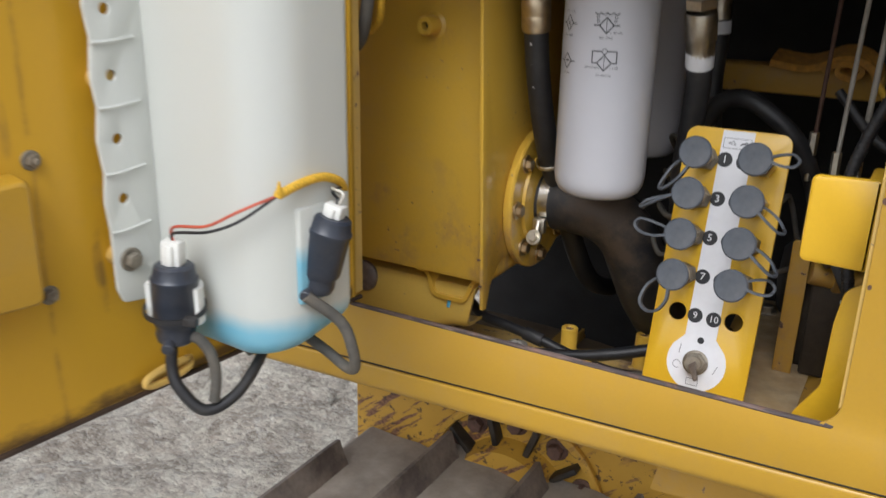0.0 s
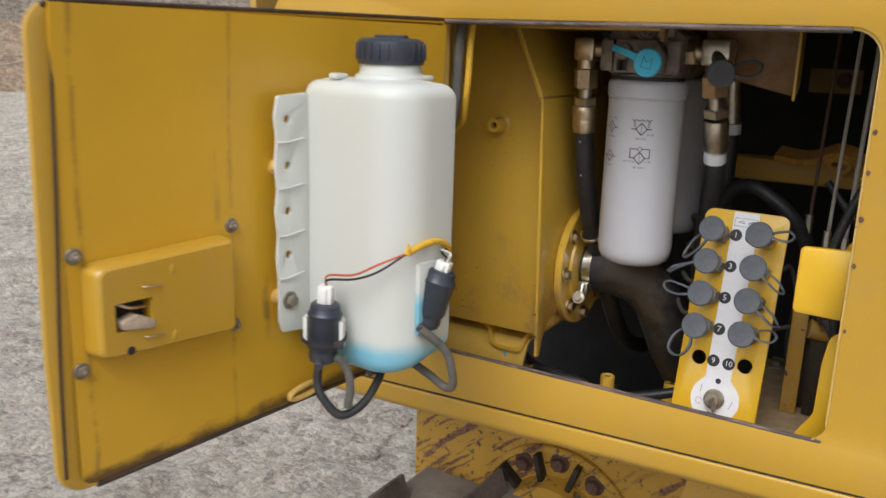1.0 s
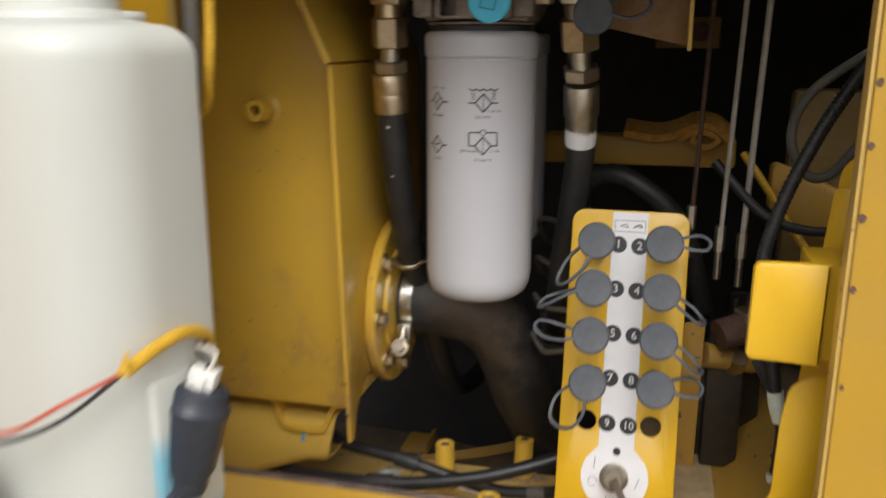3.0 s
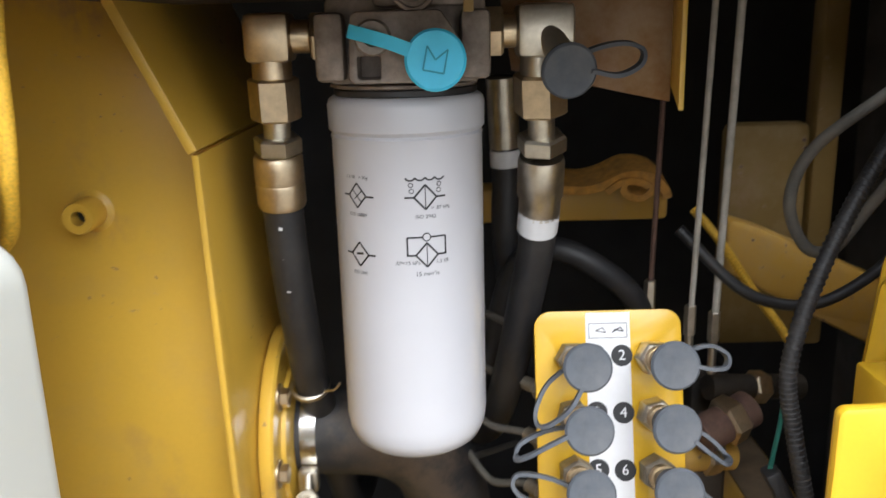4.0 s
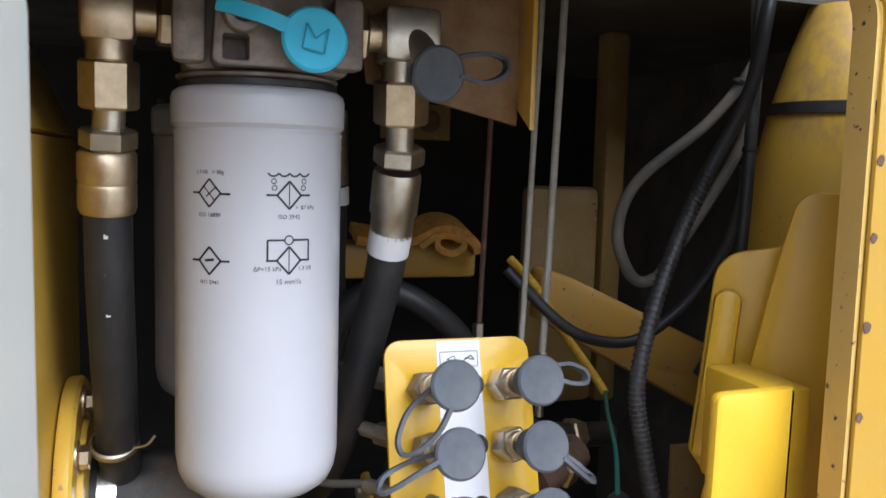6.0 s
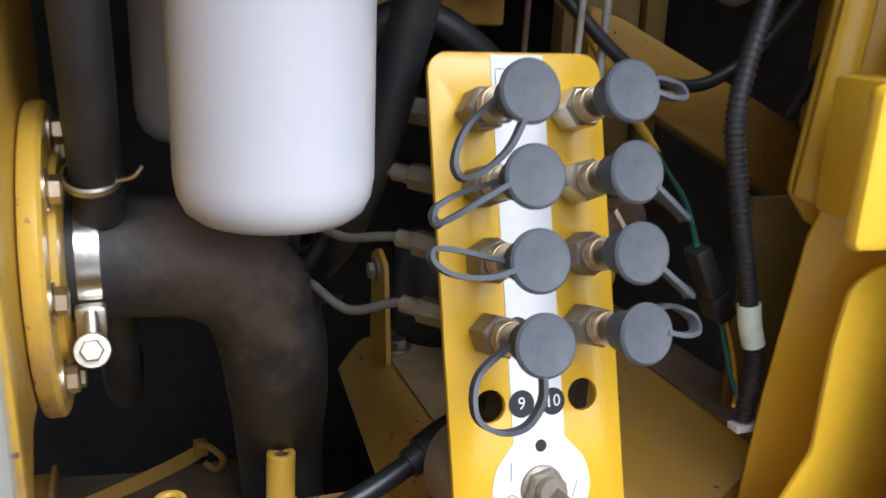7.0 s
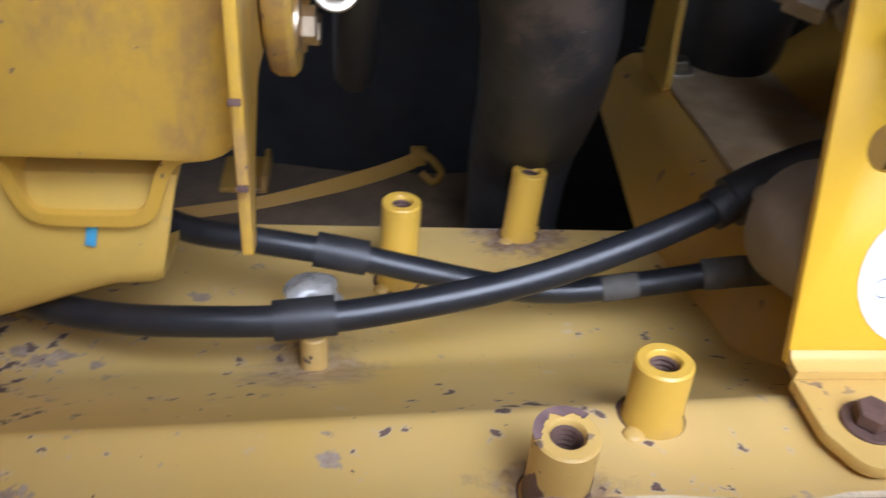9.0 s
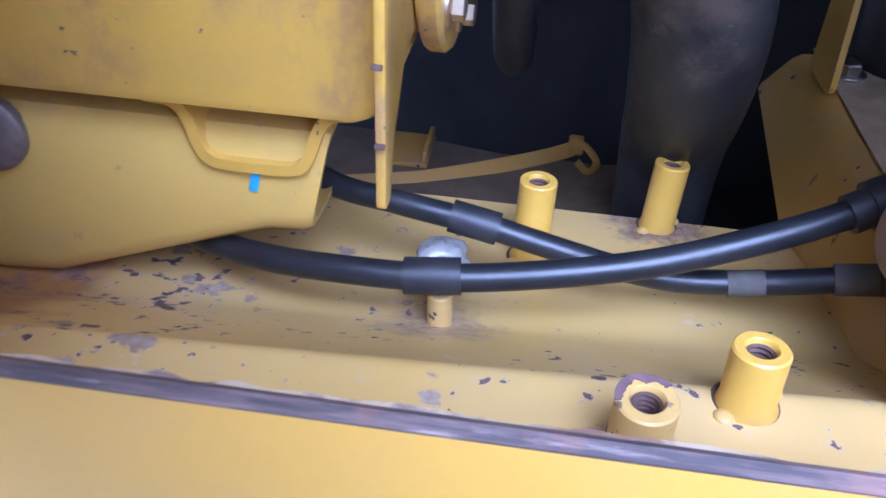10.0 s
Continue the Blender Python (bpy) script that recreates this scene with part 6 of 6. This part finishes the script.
DX, DY = D(1, 0, 0) - D(0, 0, 0), D(0, 1, 0) - D(0, 0, 0)
door = thing("access_door", "open yellow steel access door with scuffed edges and inner lock box", "door", (*D(0.35, 0.0, 0.0)[:2], 1.118), TURN_DOOR)


def door_skin():
    """Inner skin: flat below, leaning slightly above the crease."""
    bm = B()
    rows = []
    zs = [1.1295, 1.148, 1.3, 1.53, 1.537, 1.544, 1.6, 1.67, 1.68]
    ls = [0.036, 0.06, 0.2, 0.4, 0.6, 0.7, 0.7185]
    for z in zs:
        off = 0.0 if z < 1.537 else (z - 1.537) * 0.045
        rows.append([bm.verts.new(D(l, off, z)) for l in ls])
    for a, b in zip(rows, rows[1:]):
        for i in range(len(ls) - 1):
            bm.faces.new((a[i], a[i + 1], b[i + 1], b[i]))
    ext = bmesh.ops.extrude_face_region(bm, geom=bm.faces[:], use_keep_orig=True)
    bmesh.ops.translate(bm, verts=[g for g in ext["geom"] if isinstance(g, bmesh.types.BMVert)], vec=DY * -0.006)
    return bm


part("inner_panel", door_skin(), DOOR_PAINT, door, "yellow inner door panel with dark streaks")


def door_shell():
    bm = B()
    out = rounded([(0.03, 1.124), (0.746, 1.1275), (0.748, 1.3), (0.741, 1.683), (0.03, 1.692)], [0.01, 0.035, 0.2, 0.035, 0.01])
    inner = rounded([(0.038, 1.1285), (0.7205, 1.1305), (0.7165, 1.678), (0.038, 1.683)], [0.005, 0.02, 0.02, 0.005])
    prism(bm, out, 0.009, axes(D(0, 0.0012, 0), DX, (0, 0, 1)), [inner], 0.0015)
    prism(bm, rounded([(0.033, 1.127), (0.743, 1.1305), (0.745, 1.3), (0.738, 1.68), (0.033, 1.689)], [0.008, 0.03, 0.2, 0.03, 0.008]), 0.004, axes(D(0, -0.0085, 0), DX, (0, 0, 1)))
    return bm


part("outer_shell", door_shell(), YELLOW, door, "rounded yellow door rim")
bm = B()
sweep(bm, [D(l, 0.0012, z) for l, z in ((0.7375, 1.15), (0.736, 1.22), (0.733, 1.306), (0.7245, 1.46), (0.718, 1.6), (0.7155, 1.65), (0.712, 1.678))], 0.0021, 8, 6)
part("edge_seal", bm, DOOR_SEAL, door, "dark seal line along the free edge")
bm = B()
sweep(bm, [D(l, 0.0005, z) for l, z in ((0.04, 1.69), (0.2, 1.688), (0.45, 1.685), (0.69, 1.682), (0.712, 1.68), (0.724, 1.676))], 0.0029, 8, 4)
part("edge_seal", bm, DOOR_SEAL, door)
bm = B()
sweep(bm, [D(l, 0.001, 1.1245 + 0.004 * l) for l in (0.02, 0.2, 0.45, 0.7)], 0.0035, 8, 4)
part("edge_seal", bm, DOOR_SEAL, door)
# lock box
bm = B()
out = rounded([(0.506, 1.277), (0.703, 1.289), (0.702, 1.399), (0.506, 1.403)], [0.008, 0.012, 0.012, 0.008])
win = [(0.633, 1.317), (0.681, 1.3195), (0.681, 1.353), (0.633, 1.352)]
dep = 0.031


def lock_box():
    bm = B()
    m = axes(D(0, 0.0005, 0), DX, (0, 0, 1))
    front_pts = [(0.603 + (x - 0.603) * 0.93, 1.338 + (z - 1.338) * 0.9) for x, z in out]
    mid_pts = [(0.6 + (x - 0.6) * 0.985, 1.336 + (z - 1.336) * 0.975) for x, z in out]
    rings = [[bm.verts.new(D(x, 0.0005, z)) for x, z in out], [bm.verts.new(D(x, dep * 0.8, z)) for x, z in mid_pts], [bm.verts.new(D(x, dep * 0.95, z)) for x, z in [(0.6 + (x - 0.6) * 0.96, 1.336 + (z - 1.336) * 0.94) for x, z in out]]]
    for a, b in zip(rings, rings[1:]):
        n = len(a)
        for i in range(n):
            bm.faces.new((a[i], a[(i + 1) % n], b[(i + 1) % n], b[i]))
    f = B()
    prism(f, front_pts, 0.0012, axes(D(0, dep, 0), DX, (0, 0, 1)), [win])
    me = bpy.data.meshes.new("tmp")
    f.to_mesh(me)
    f.free()
    bm.from_mesh(me)
    bpy.data.meshes.remove(me)
    last = rings[-1]
    fv = [bm.verts.new(D(x, dep, z)) for x, z in front_pts]
    n = len(last)
    for i in range(n):
        bm.faces.new((last[i], last[(i + 1) % n], fv[(i + 1) % n], fv[i]))
    # walls of the window
    w0 = [bm.verts.new(D(x, dep, z)) for x, z in win]
    w1 = [bm.verts.new(D(x, 0.012, z)) for x, z in win]
    for i in range(4):
        bm.faces.new((w0[i], w0[(i + 1) % 4], w1[(i + 1) % 4], w1[i]))
    return bm


lock = part("lock_box", lock_box(), YELLOW, door, "pressed yellow lock cover")
bm = B()
box(bm, (0.631, 0.006, 1.315), (0.683, 0.0115, 1.355), 0, pose(*HINGE, 0, 0, TURN_DOOR))
part("window_back", bm, GREASE, lock)
bm = B()
prism(bm, rounded([(0.631, 1.314), (0.674, 1.321), (0.676, 1.331), (0.655, 1.336), (0.632, 1.325)], 0.003), 0.018, axes(D(0, dep + 0.004, 0), DX, (0, 0, 1)), (), 0.002)
part("latch_lever", bm, simple("pale_dirty_metal", (0.5, 0.4, 0.3), 0.5, 0.3, 0.2, 60, 0.4), lock, "pale worn latch lever")
bm = B()
sweep(bm, [D(0.676, 0.02, 1.352), D(0.66, 0.026, 1.344), D(0.637, 0.022, 1.34)], 0.002, 8)
part("spring_wire", bm, BRASSY, lock)
for zz in (1.367, 1.306):
    bm = B()
    sweep(bm, [D(0.645, dep - 0.004, zz), D(0.643, dep + 0.003, zz), D(0.633, dep + 0.004, zz - 0.001), D(0.621, dep + 0.002, zz - 0.002)], 0.0014, 8)
    part("wire_hook", bm, BRASSY, lock)
bm = B()
rod(bm, D(0.664, dep, 1.294), D(0.664, dep + 0.0015, 1.294), 0.0052, seg=16)
part("dark_hole", bm, INK, lock)
bm = B()
bolt(bm, D(0.688, 0.016, 1.3925), (0, 0, 1), 0.0068, hgt=0.003)
part("box_screw", bm, RUSTED_ZINC, lock)
for zz in (1.38, 1.297):
    bm = B()
    q = bmesh.ops.create_icosphere(bm, subdivisions=2, radius=0.006)["verts"]
    for v in q:
        v.co = D(0.603, dep - 0.0005, zz) + DX * v.co.x * 0.75 + DY * v.co.y * 0.25 + Vector((0, 0, v.co.z * 1.2))
    part("pressed_dimple", bm, YELLOW, lock)
for l, z in ((0.7085, 1.409), (0.709, 1.274), (0.489, 1.411), (0.489, 1.275)):
    bm = B()
    bolt(bm, D(l, 0.0, z), DY, 0.0068, stud=True, hgt=0.006)
    part("bolt", bm, RUSTED_ZINC, door, "dull plated bolt with washer")
bm = B()
sweep(bm, [D(0.335, 0.004, 1.148), D(0.345, 0.012, 1.152), D(0.37, 0.014, 1.154), D(0.395, 0.014, 1.15), D(0.402, 0.014, 1.143), D(0.39, 0.014, 1.138), D(0.36, 0.013, 1.138), D(0.34, 0.012, 1.143), D(0.334, 0.004, 1.15)], 0.0045, 8, 6)
part("stay_loop", bm, YELLOW_WORN, door, "welded yellow stay loop")
for z in (1.16, 1.4, 1.64):
    bm = B()
    rod(bm, (0.14, -0.026, z - 0.03), (0.14, -0.026, z + 0.03), 0.007)
    box(bm, (0.112, -0.031, z - 0.028), (0.14, -0.028, z + 0.028), 0.001)
    part("hinge", bm, YELLOW, door)
for z in (1.48, 1.297):
    bm = B()
    rod(bm, D(0.412, -0.001, z), D(0.412, 0.02, z), 0.011)
    part("tank_standoff", bm, YELLOW_WORN, door)

# harness by the hinge
hh = thing("hinge_harness", "black conduit and yellow braided sleeve by the hinge", "wiring harness", (0.16, 0.03, 1.2))
bm = B()
sweep(bm, [(0.162, 0.01, 1.7), (0.16, 0.004, 1.65), (0.158, 0.003, 1.6), (0.155, 0.005, 1.55), (0.135, 0.02, 1.5), (0.11, 0.04, 1.48)], 0.009, 12)
part("conduit", bm, HOSE_GREY, hh)
bm = B()
sweep(bm, [(0.178, 0.02, 1.7), (0.176, 0.014, 1.65), (0.174, 0.014, 1.6), (0.168, 0.018, 1.56), (0.15, 0.04, 1.52), (0.12, 0.06, 1.5)], 0.006, 12)
part("braid", bm, BRAID, hh)

# ---- washer fluid tank on the door ----
wt_thing = thing("washer_tank", "translucent white plastic washer tank with blue fluid at its bottom", "washer tank", (*D(0.29, 0.08, 0)[:2], 1.195), TURN_DOOR)
TL0, TL1, TN0, TN1 = 0.215, 0.374, 0.006, 0.192


def section(k, dz):
    """The tank's outline at an inset k."""
    pts = [(TL0 + k, TN0 + k), (TL1 - k, TN0 + k), (TL1 - k, TN1 - k), (0.253 + k, TN1 - k), (0.25 + k, 0.155 - 0.5 * k), (0.232 + k, 0.115)]
    rr = [max(0.004, 0.03 - 0.6 * k), max(0.004, 0.025 - 0.6 * k), max(0.006, 0.06 - 0.6 * k), max(0.004, 0.013 - 0.3 * k), 0.03, 0.03]
    return rounded(pts, rr, 8)


def tank_body():
    bm = B()
    levels = []
    for i in range(8):
        a = math.pi / 2 * i / 7
        levels.append((0.032 * (1 - math.sin(a)), 1.195 + 0.032 * (1 - math.cos(a))))
    for z in (1.26, 1.32, 1.4, 1.48, 1.55):
        levels.append((0.0, z))
    for i in range(8):
        a = math.pi / 2 * i / 7
        levels.append((0.02 * (1 - math.cos(a)), 1.577 + 0.022 * math.sin(a)))
    levels += [(0.03, 1.6015), (0.04, 1.602)]
    rings = []
    for k, z in levels:
        ring = section(k, z)
        rings.append([bm.verts.new(D(l, n, z + 0.2 * (TL1 - l) * max(0.0, (1.3 - z) / 0.1))) for l, n in ring])
    n = len(rings[0])
    for a, b in zip(rings, rings[1:]):
        for i in range(n):
            bm.faces.new((a[i], a[(i + 1) % n], b[(i + 1) % n], b[i]))
    bm.faces.new(rings[0][::-1])
    bm.faces.new(rings[-1])
    c = D(0.289, 0.1, 1.6)
    lathe(bm, [(0, 0), (0.05, 0.0), (0.048, 0.006), (0.043, 0.009), (0.041, 0.022), (0, 0.022)], Matrix.Translation(c), 36)
    return bm


wbody = part("body", tank_body(), TANK, wt_thing, "milky polyethylene tank body")
for l, n in ((0.35, 0.06), (0.265, 0.14)):
    bm = B()
    box(bm, (l - 0.012, n - 0.008, 1.6), (l + 0.012, n + 0.008, 1.608), 0.003, pose(*HINGE, 0, 0, TURN_DOOR))
    part("moulded_lug", bm, TANK, wbody)


def flange_strip():
    bm = B()
    holes = [circle(0.412, z, 0.0055, 14) for z in (1.547, 1.485, 1.423, 1.362)]
    out = rounded([(0.36, 1.244), (0.424, 1.252), (0.43, 1.268), (0.43, 1.33), (0.433, 1.36), (0.43, 1.39), (0.434, 1.423), (0.43, 1.455), (0.434, 1.485), (0.43, 1.52), (0.434, 1.55), (0.428, 1.578), (0.36, 1.582)], 0.006)
    m = axes(D(0, 0.026, 0), DX, (0, 0, 1))
    prism(bm, out, 0.005, m, holes, 0.001)
    return bm


part("mounting_flange", flange_strip(), TANK, wt_thing, "scalloped white mounting flange with holes")
for z in (1.33, 1.39, 1.455, 1.517):
    bm = B()
    sweep(bm, [D(0.385, 0.0275, z + 0.003), D(0.4, 0.0285, z + 0.0015), D(0.418, 0.029, z), D(0.431, 0.0275, z)], 0.0015, 8, 4)
    part("flange_rib", bm, TANK, wt_thing)
bm = B()
bolt(bm, D(0.412, 0.026, 1.297), DY, 0.0088, hgt=0.008)
part("mounting_bolt", bm, RUSTED_ZINC, wt_thing, "rusty mounting bolt")
bm = B()
c = D(0.289, 0.1, 1.621)
prof = [(0, 0.036), (0.02, 0.0355), (0.04, 0.034), (0.0455, 0.03), (0.0465, 0.025), (0.0465, 0.003), (0.045, 0.0), (0, 0.0)]
lathe(bm, prof, Matrix.Translation(c), 16)
cap = part("cap", bm, NAVY, wt_thing, "navy blue plastic screw cap")
for k in range(24):
    bm = B()
    box(bm, (0.044, -0.0018, 0.006), (0.0483, 0.0018, 0.028), 0.0008, Matrix.Translation(c) @ pose(0, 0, 0, 0, 0, 15 * k))
    part("grip_rib", bm, NAVY, cap)
bm = B()
box(bm, (-0.025, -0.006, 0.0345), (0.025, 0.006, 0.039), 0.003, Matrix.Translation(c))
part("cap_ridge", bm, NAVY, cap)


def pump(p, tilt, label, plug):
    f = thing("washer_pump", label, "pump", tuple(p), 0, "washer pumps")
    m = Matrix.Translation(p) @ tilt @ Matrix.Diagonal((1.1, 1.1, 0.87, 1.0))
    bm = B()
    lathe(bm, [(0, 0), (0.013, 0.0), (0.017, 0.004), (0.0185, 0.012), (0.0175, 0.02), (0.019, 0.024), (0.0205, 0.028), (0.0205, 0.075), (0.0215, 0.077), (0.0215, 0.081), (0.0195, 0.084), (0.018, 0.095), (0.015, 0.098), (0, 0.098)], m, 28)
    part("motor_body", bm, NAVY, f, "dark navy cylindrical pump motor")
    bm = B()
    box(bm, (-0.009, -0.0075, 0.094), (0.009, 0.0075, plug), 0.002, m)
    box(bm, (-0.0035, -0.0105, 0.098), (0.0035, -0.007, plug - 0.004), 0.001, m)
    part("connector", bm, PLASTIC_WHITE, f, "white plastic plug connector")
    bm = B()
    rod(bm, m @ Vector((0.0, -0.012, 0.008)), m @ Vector((0.004, -0.026, 0.004)), 0.006)
    part("outlet", bm, NAVY, f)
    return f, m


tilt1 = pose(0, 0, 0, 0, 3, 20)
p1 = D(0.412, 0.09, 1.222)
f1, m1 = pump(p1, tilt1, "navy washer pump strapped in a white holder", 0.126)
for a0 in (-0.2, 2.2):
    bm = B()
    pts = [m1 @ Vector((0.0235 * math.cos(a), 0.0235 * math.sin(a), 0.05)) for a in [a0 + 0.25 * i for i in range(6)]]
    sweep(bm, pts, 0.003, 8, 3, flat=(0.038, 0.005), up=(0, 0, 1))
    part("holder_jaw", bm, PLASTIC_WHITE, f1, "white plastic jaw of the pump holder")
bm = B()
pts = [m1 @ Vector((0.0275 * math.cos(a), 0.0275 * math.sin(a), 0.043 + 0.004 * math.sin(a))) for a in [math.pi * 2 * i / 16 for i in range(17)]]
sweep(bm, pts, 0.003, 8, 2, flat=(0.005, 0.002), up=(0, 0, 1))
box(bm, (0.022, -0.03, 0.04), (0.034, -0.022, 0.05), 0.001, m1)
part("cable_tie", bm, RUBBER, f1, "black cable tie")
tilt2 = pose(0, 0, 0, -4, 15, 10)
p2 = D(0.31, 0.186, 1.269)
f2, m2 = pump(p2, tilt2, "navy washer pump set in the tank's recess", 0.113)
bm = B()
box(bm, (0.294, 0.187, 1.262), (0.336, 0.1955, 1.364), 0.008, pose(*HINGE, 0, 0, TURN_DOOR))
part("recess", bm, TANK, f2, "moulded white seat behind the pump")
bm = B()
box(bm, (0.202, 0.05, 1.275), (0.226, 0.085, 1.315), 0.003, pose(*HINGE, 0, 0, TURN_DOOR))
box(bm, (0.199, 0.055, 1.29), (0.207, 0.1, 1.298), 0.001, pose(*HINGE, 0, 0, TURN_DOOR))
part("rear_holder", bm, PLASTIC_WHITE, wt_thing, "white holder with a cable tie")


def tube_thing(name, label, runs, cat="hose"):
    f = thing(name, label, cat, tuple(runs[0][0][len(runs[0][0]) // 2]), 0, "washer hoses" if cat == "hose" else "")
    for pts, r, mat, nm in runs:
        bm = B()
        sweep(bm, pts, r, 12, 10)
        part(nm, bm, mat, f)
    return f


tube_thing("washer_hose", "black washer hose looping under the tank", [([p1 + Vector((-0.006, 0, 0.004)), p1 + Vector((-0.006, -0.004, -0.03)), D(0.416, 0.094, 1.17), D(0.402, 0.114, 1.146), D(0.37, 0.126, 1.155), D(0.33, 0.12, 1.178), D(0.29, 0.1, 1.2)], 0.0062, RUBBER, "hose_tube")])
tube_thing("washer_hose", "grey dusty washer hose hanging down from the pump", [([D(0.408, 0.103, 1.231), D(0.402, 0.114, 1.227), D(0.395, 0.122, 1.209), D(0.393, 0.124, 1.184), D(0.395, 0.121, 1.157)], 0.0058, HOSE_GREY, "hose_tube")])
tube_thing("washer_hose", "black washer hose looping below the second pump", [([m2 @ Vector((0.004, -0.024, 0.005)), D(0.304, 0.218, 1.24), D(0.294, 0.224, 1.208), D(0.284, 0.218, 1.18), D(0.276, 0.198, 1.172), D(0.275, 0.17, 1.182), D(0.28, 0.135, 1.197), D(0.285, 0.11, 1.203)], 0.0062, HOSE_GREY, "hose_tube")])
tube_thing("washer_hose", "grey washer hose along the back of the tank", [([D(0.208, 0.09, 1.28), D(0.2, 0.1, 1.262), D(0.202, 0.104, 1.24), D(0.214, 0.106, 1.216), D(0.24, 0.108, 1.199), D(0.28, 0.106, 1.19), D(0.33, 0.102, 1.183)], 0.006, HOSE_GREY, "hose_tube")])
wires = thing("pump_wires", "red and black pump wires joining a yellow braided sleeve", "wire", tuple(D(0.33, 0.165, 1.36)))
s0 = m1 @ Vector((0, 0, 0.125))
mid = D(0.362, 0.195, 1.384)
for dz, mat in ((0.003, RED_WIRE), (-0.003, INK)):
    bm = B()
    sweep(bm, [s0 + Vector((0.001, 0, -0.004)), s0 + Vector((0.004, -0.002, 0.012 + dz)), D(0.404, 0.14, 1.35 + dz), D(0.388, 0.168, 1.364 + 1.6 * dz), mid], 0.0016, 8)
    part("wire", bm, mat, wires)
bm = B()
sweep(bm, [mid, D(0.335, 0.197, 1.39), D(0.305, 0.1965, 1.391), D(0.28, 0.1945, 1.383), D(0.264, 0.189, 1.371), D(0.253, 0.176, 1.359), D(0.246, 0.158, 1.346), D(0.236, 0.138, 1.332), D(0.226, 0.118, 1.32)], 0.0046, 12)
sweep(bm, [mid + Vector((0, 0, 0.0)), mid + Vector((0.002, -0.001, 0.006)), mid + Vector((0.003, -0.002, 0.014))], 0.006, 8, 4, radii=(0.005, 0.001))
part("braid", bm, BRAID, wires, "yellow braided cable sleeve")
s2 = m2 @ Vector((0, 0, 0.111))
bm = B()
sweep(bm, [s2, s2 + Vector((0.001, 0.002, 0.006)), D(0.288, 0.196, 1.372), D(0.275, 0.194, 1.374), D(0.264, 0.189, 1.371)], 0.0016, 8)
part("wire", bm, INK, wires)
bm = B()
sweep(bm, [s2 + Vector((0.003, 0, 0)), s2 + Vector((0.006, 0.004, 0.012)), D(0.288, 0.195, 1.376), D(0.27, 0.192, 1.374)], 0.0016, 8)
part("wire", bm, WHITE_WIRE, wires)

# ---- undercarriage below the body ----
under = thing("undercarriage", "scraped yellow undercarriage frame plate", "undercarriage", (0.4, 0.6, 0.0))
bm = B()
prism(bm, [(-0.2, 0.1), (2.0, 0.1), (2.0, 0.84), (-0.2, 0.84)], 0.02, upright(0.47), (), 0.002)
part("side_plate", bm, YELLOW_SCRAPED, under, "yellow plate with deep rusty scratches")
bm = B()
prism(bm, [(-0.2, 0.1), (2.0, 0.1), (2.0, 0.5), (-0.2, 0.5)], 0.5, upright(1.2), (), 0.002)
part("frame_block", bm, GREASE, under)
SPC = Vector((0.21, 0.45, 0.53))
bm = B()
lathe(bm, [(0, 0), (0.203, 0), (0.206, 0.003), (0.206, 0.014), (0.202, 0.018), (0.192, 0.019), (0.188, 0.01), (0.13, 0.01), (0.12, 0.06), (0, 0.06)], frame_to(SPC, (0, -1, 0)), 64)
part("drive_cover", bm, YELLOW_SCRAPED, under, "round final drive cover caked with grease")
for k in range(11):
    a = 2 * math.pi * k / 11 + math.pi / 2 - 0.03
    bm = B()
    bolt(bm, SPC + Vector((0.168 * math.cos(a), -0.01, 0.168 * math.sin(a))), (0, -1, 0), 0.0165, hgt=0.018)
    part("cover_bolt", bm, RUSTY, under, "rusty brown cover bolt")
    a += math.pi / 11
    bm = B()
    m = Matrix.Translation(SPC + Vector((0, -0.008, 0))) @ pose(0, 0, 0, 0, -math.degrees(a), 0)
    box(bm, (0.12, -0.034, -0.007), (0.19, 0.0, 0.007), 0.005, m)
    for v in bm.verts:
        v.co += Vector((noise.noise(v.co * 30), noise.noise(v.co * 31 + Vector((4, 0, 0))), noise.noise(v.co * 29))) * 0.004
    part("cover_rib", bm, GREASE, under, "grease-caked cover rib")


def shoe(x, z, end):
    f = thing("track_shoe", "worn muddy steel track shoe with raised grouser bar", "track shoe", (x, 0.2, z), 0, "track shoes")
    bm = B()
    prism(bm, rounded([(-0.097, 0.004), (-0.085, 0.012), (-0.02, 0.008), (0.04, 0.01), (0.097, 0.0), (0.097, -0.016), (-0.097, -0.014)], 0.005), 0.5, axes((x + 0.13, 0.43, z), (1, 0, 0), (0, 0, 1)))
    part("pad", bm, SHOE_DUST, f, "pad dulled by pale dried mud")
    bm = B()
    rows = []
    for j in range(13):
        y = -0.068 + (end + 0.068) * j / 12
        nick = 0.005 * noise.noise((x * 7, y * 16, 1.0)) + 0.004 * noise.noise((x * 9, y * 45, 4.0))
        rows.append([bm.verts.new((x + dx + (nick if dz > 0.03 else 0), y, z + dz + (nick if dz > 0.03 else 0))) for dx, dz in ((0.042, 0.0), (0.05, 0.03), (0.056, 0.06), (0.066, 0.063), (0.076, 0.034), (0.092, 0.0))])
    for a, b in zip(rows, rows[1:]):
        for i in range(5):
            bm.faces.new((a[i], a[i + 1], b[i + 1], b[i]))
    bm.faces.new(rows[0][::-1])
    bm.faces.new(rows[-1])
    part("grouser", bm, TRACK_STEEL, f, "dark worn grouser bar")


shoe(-0.187, 0.572, 0.28)
for k in range(1, 9):
    shoe(-0.187 + 0.206 * k, 0.6, 0.39)
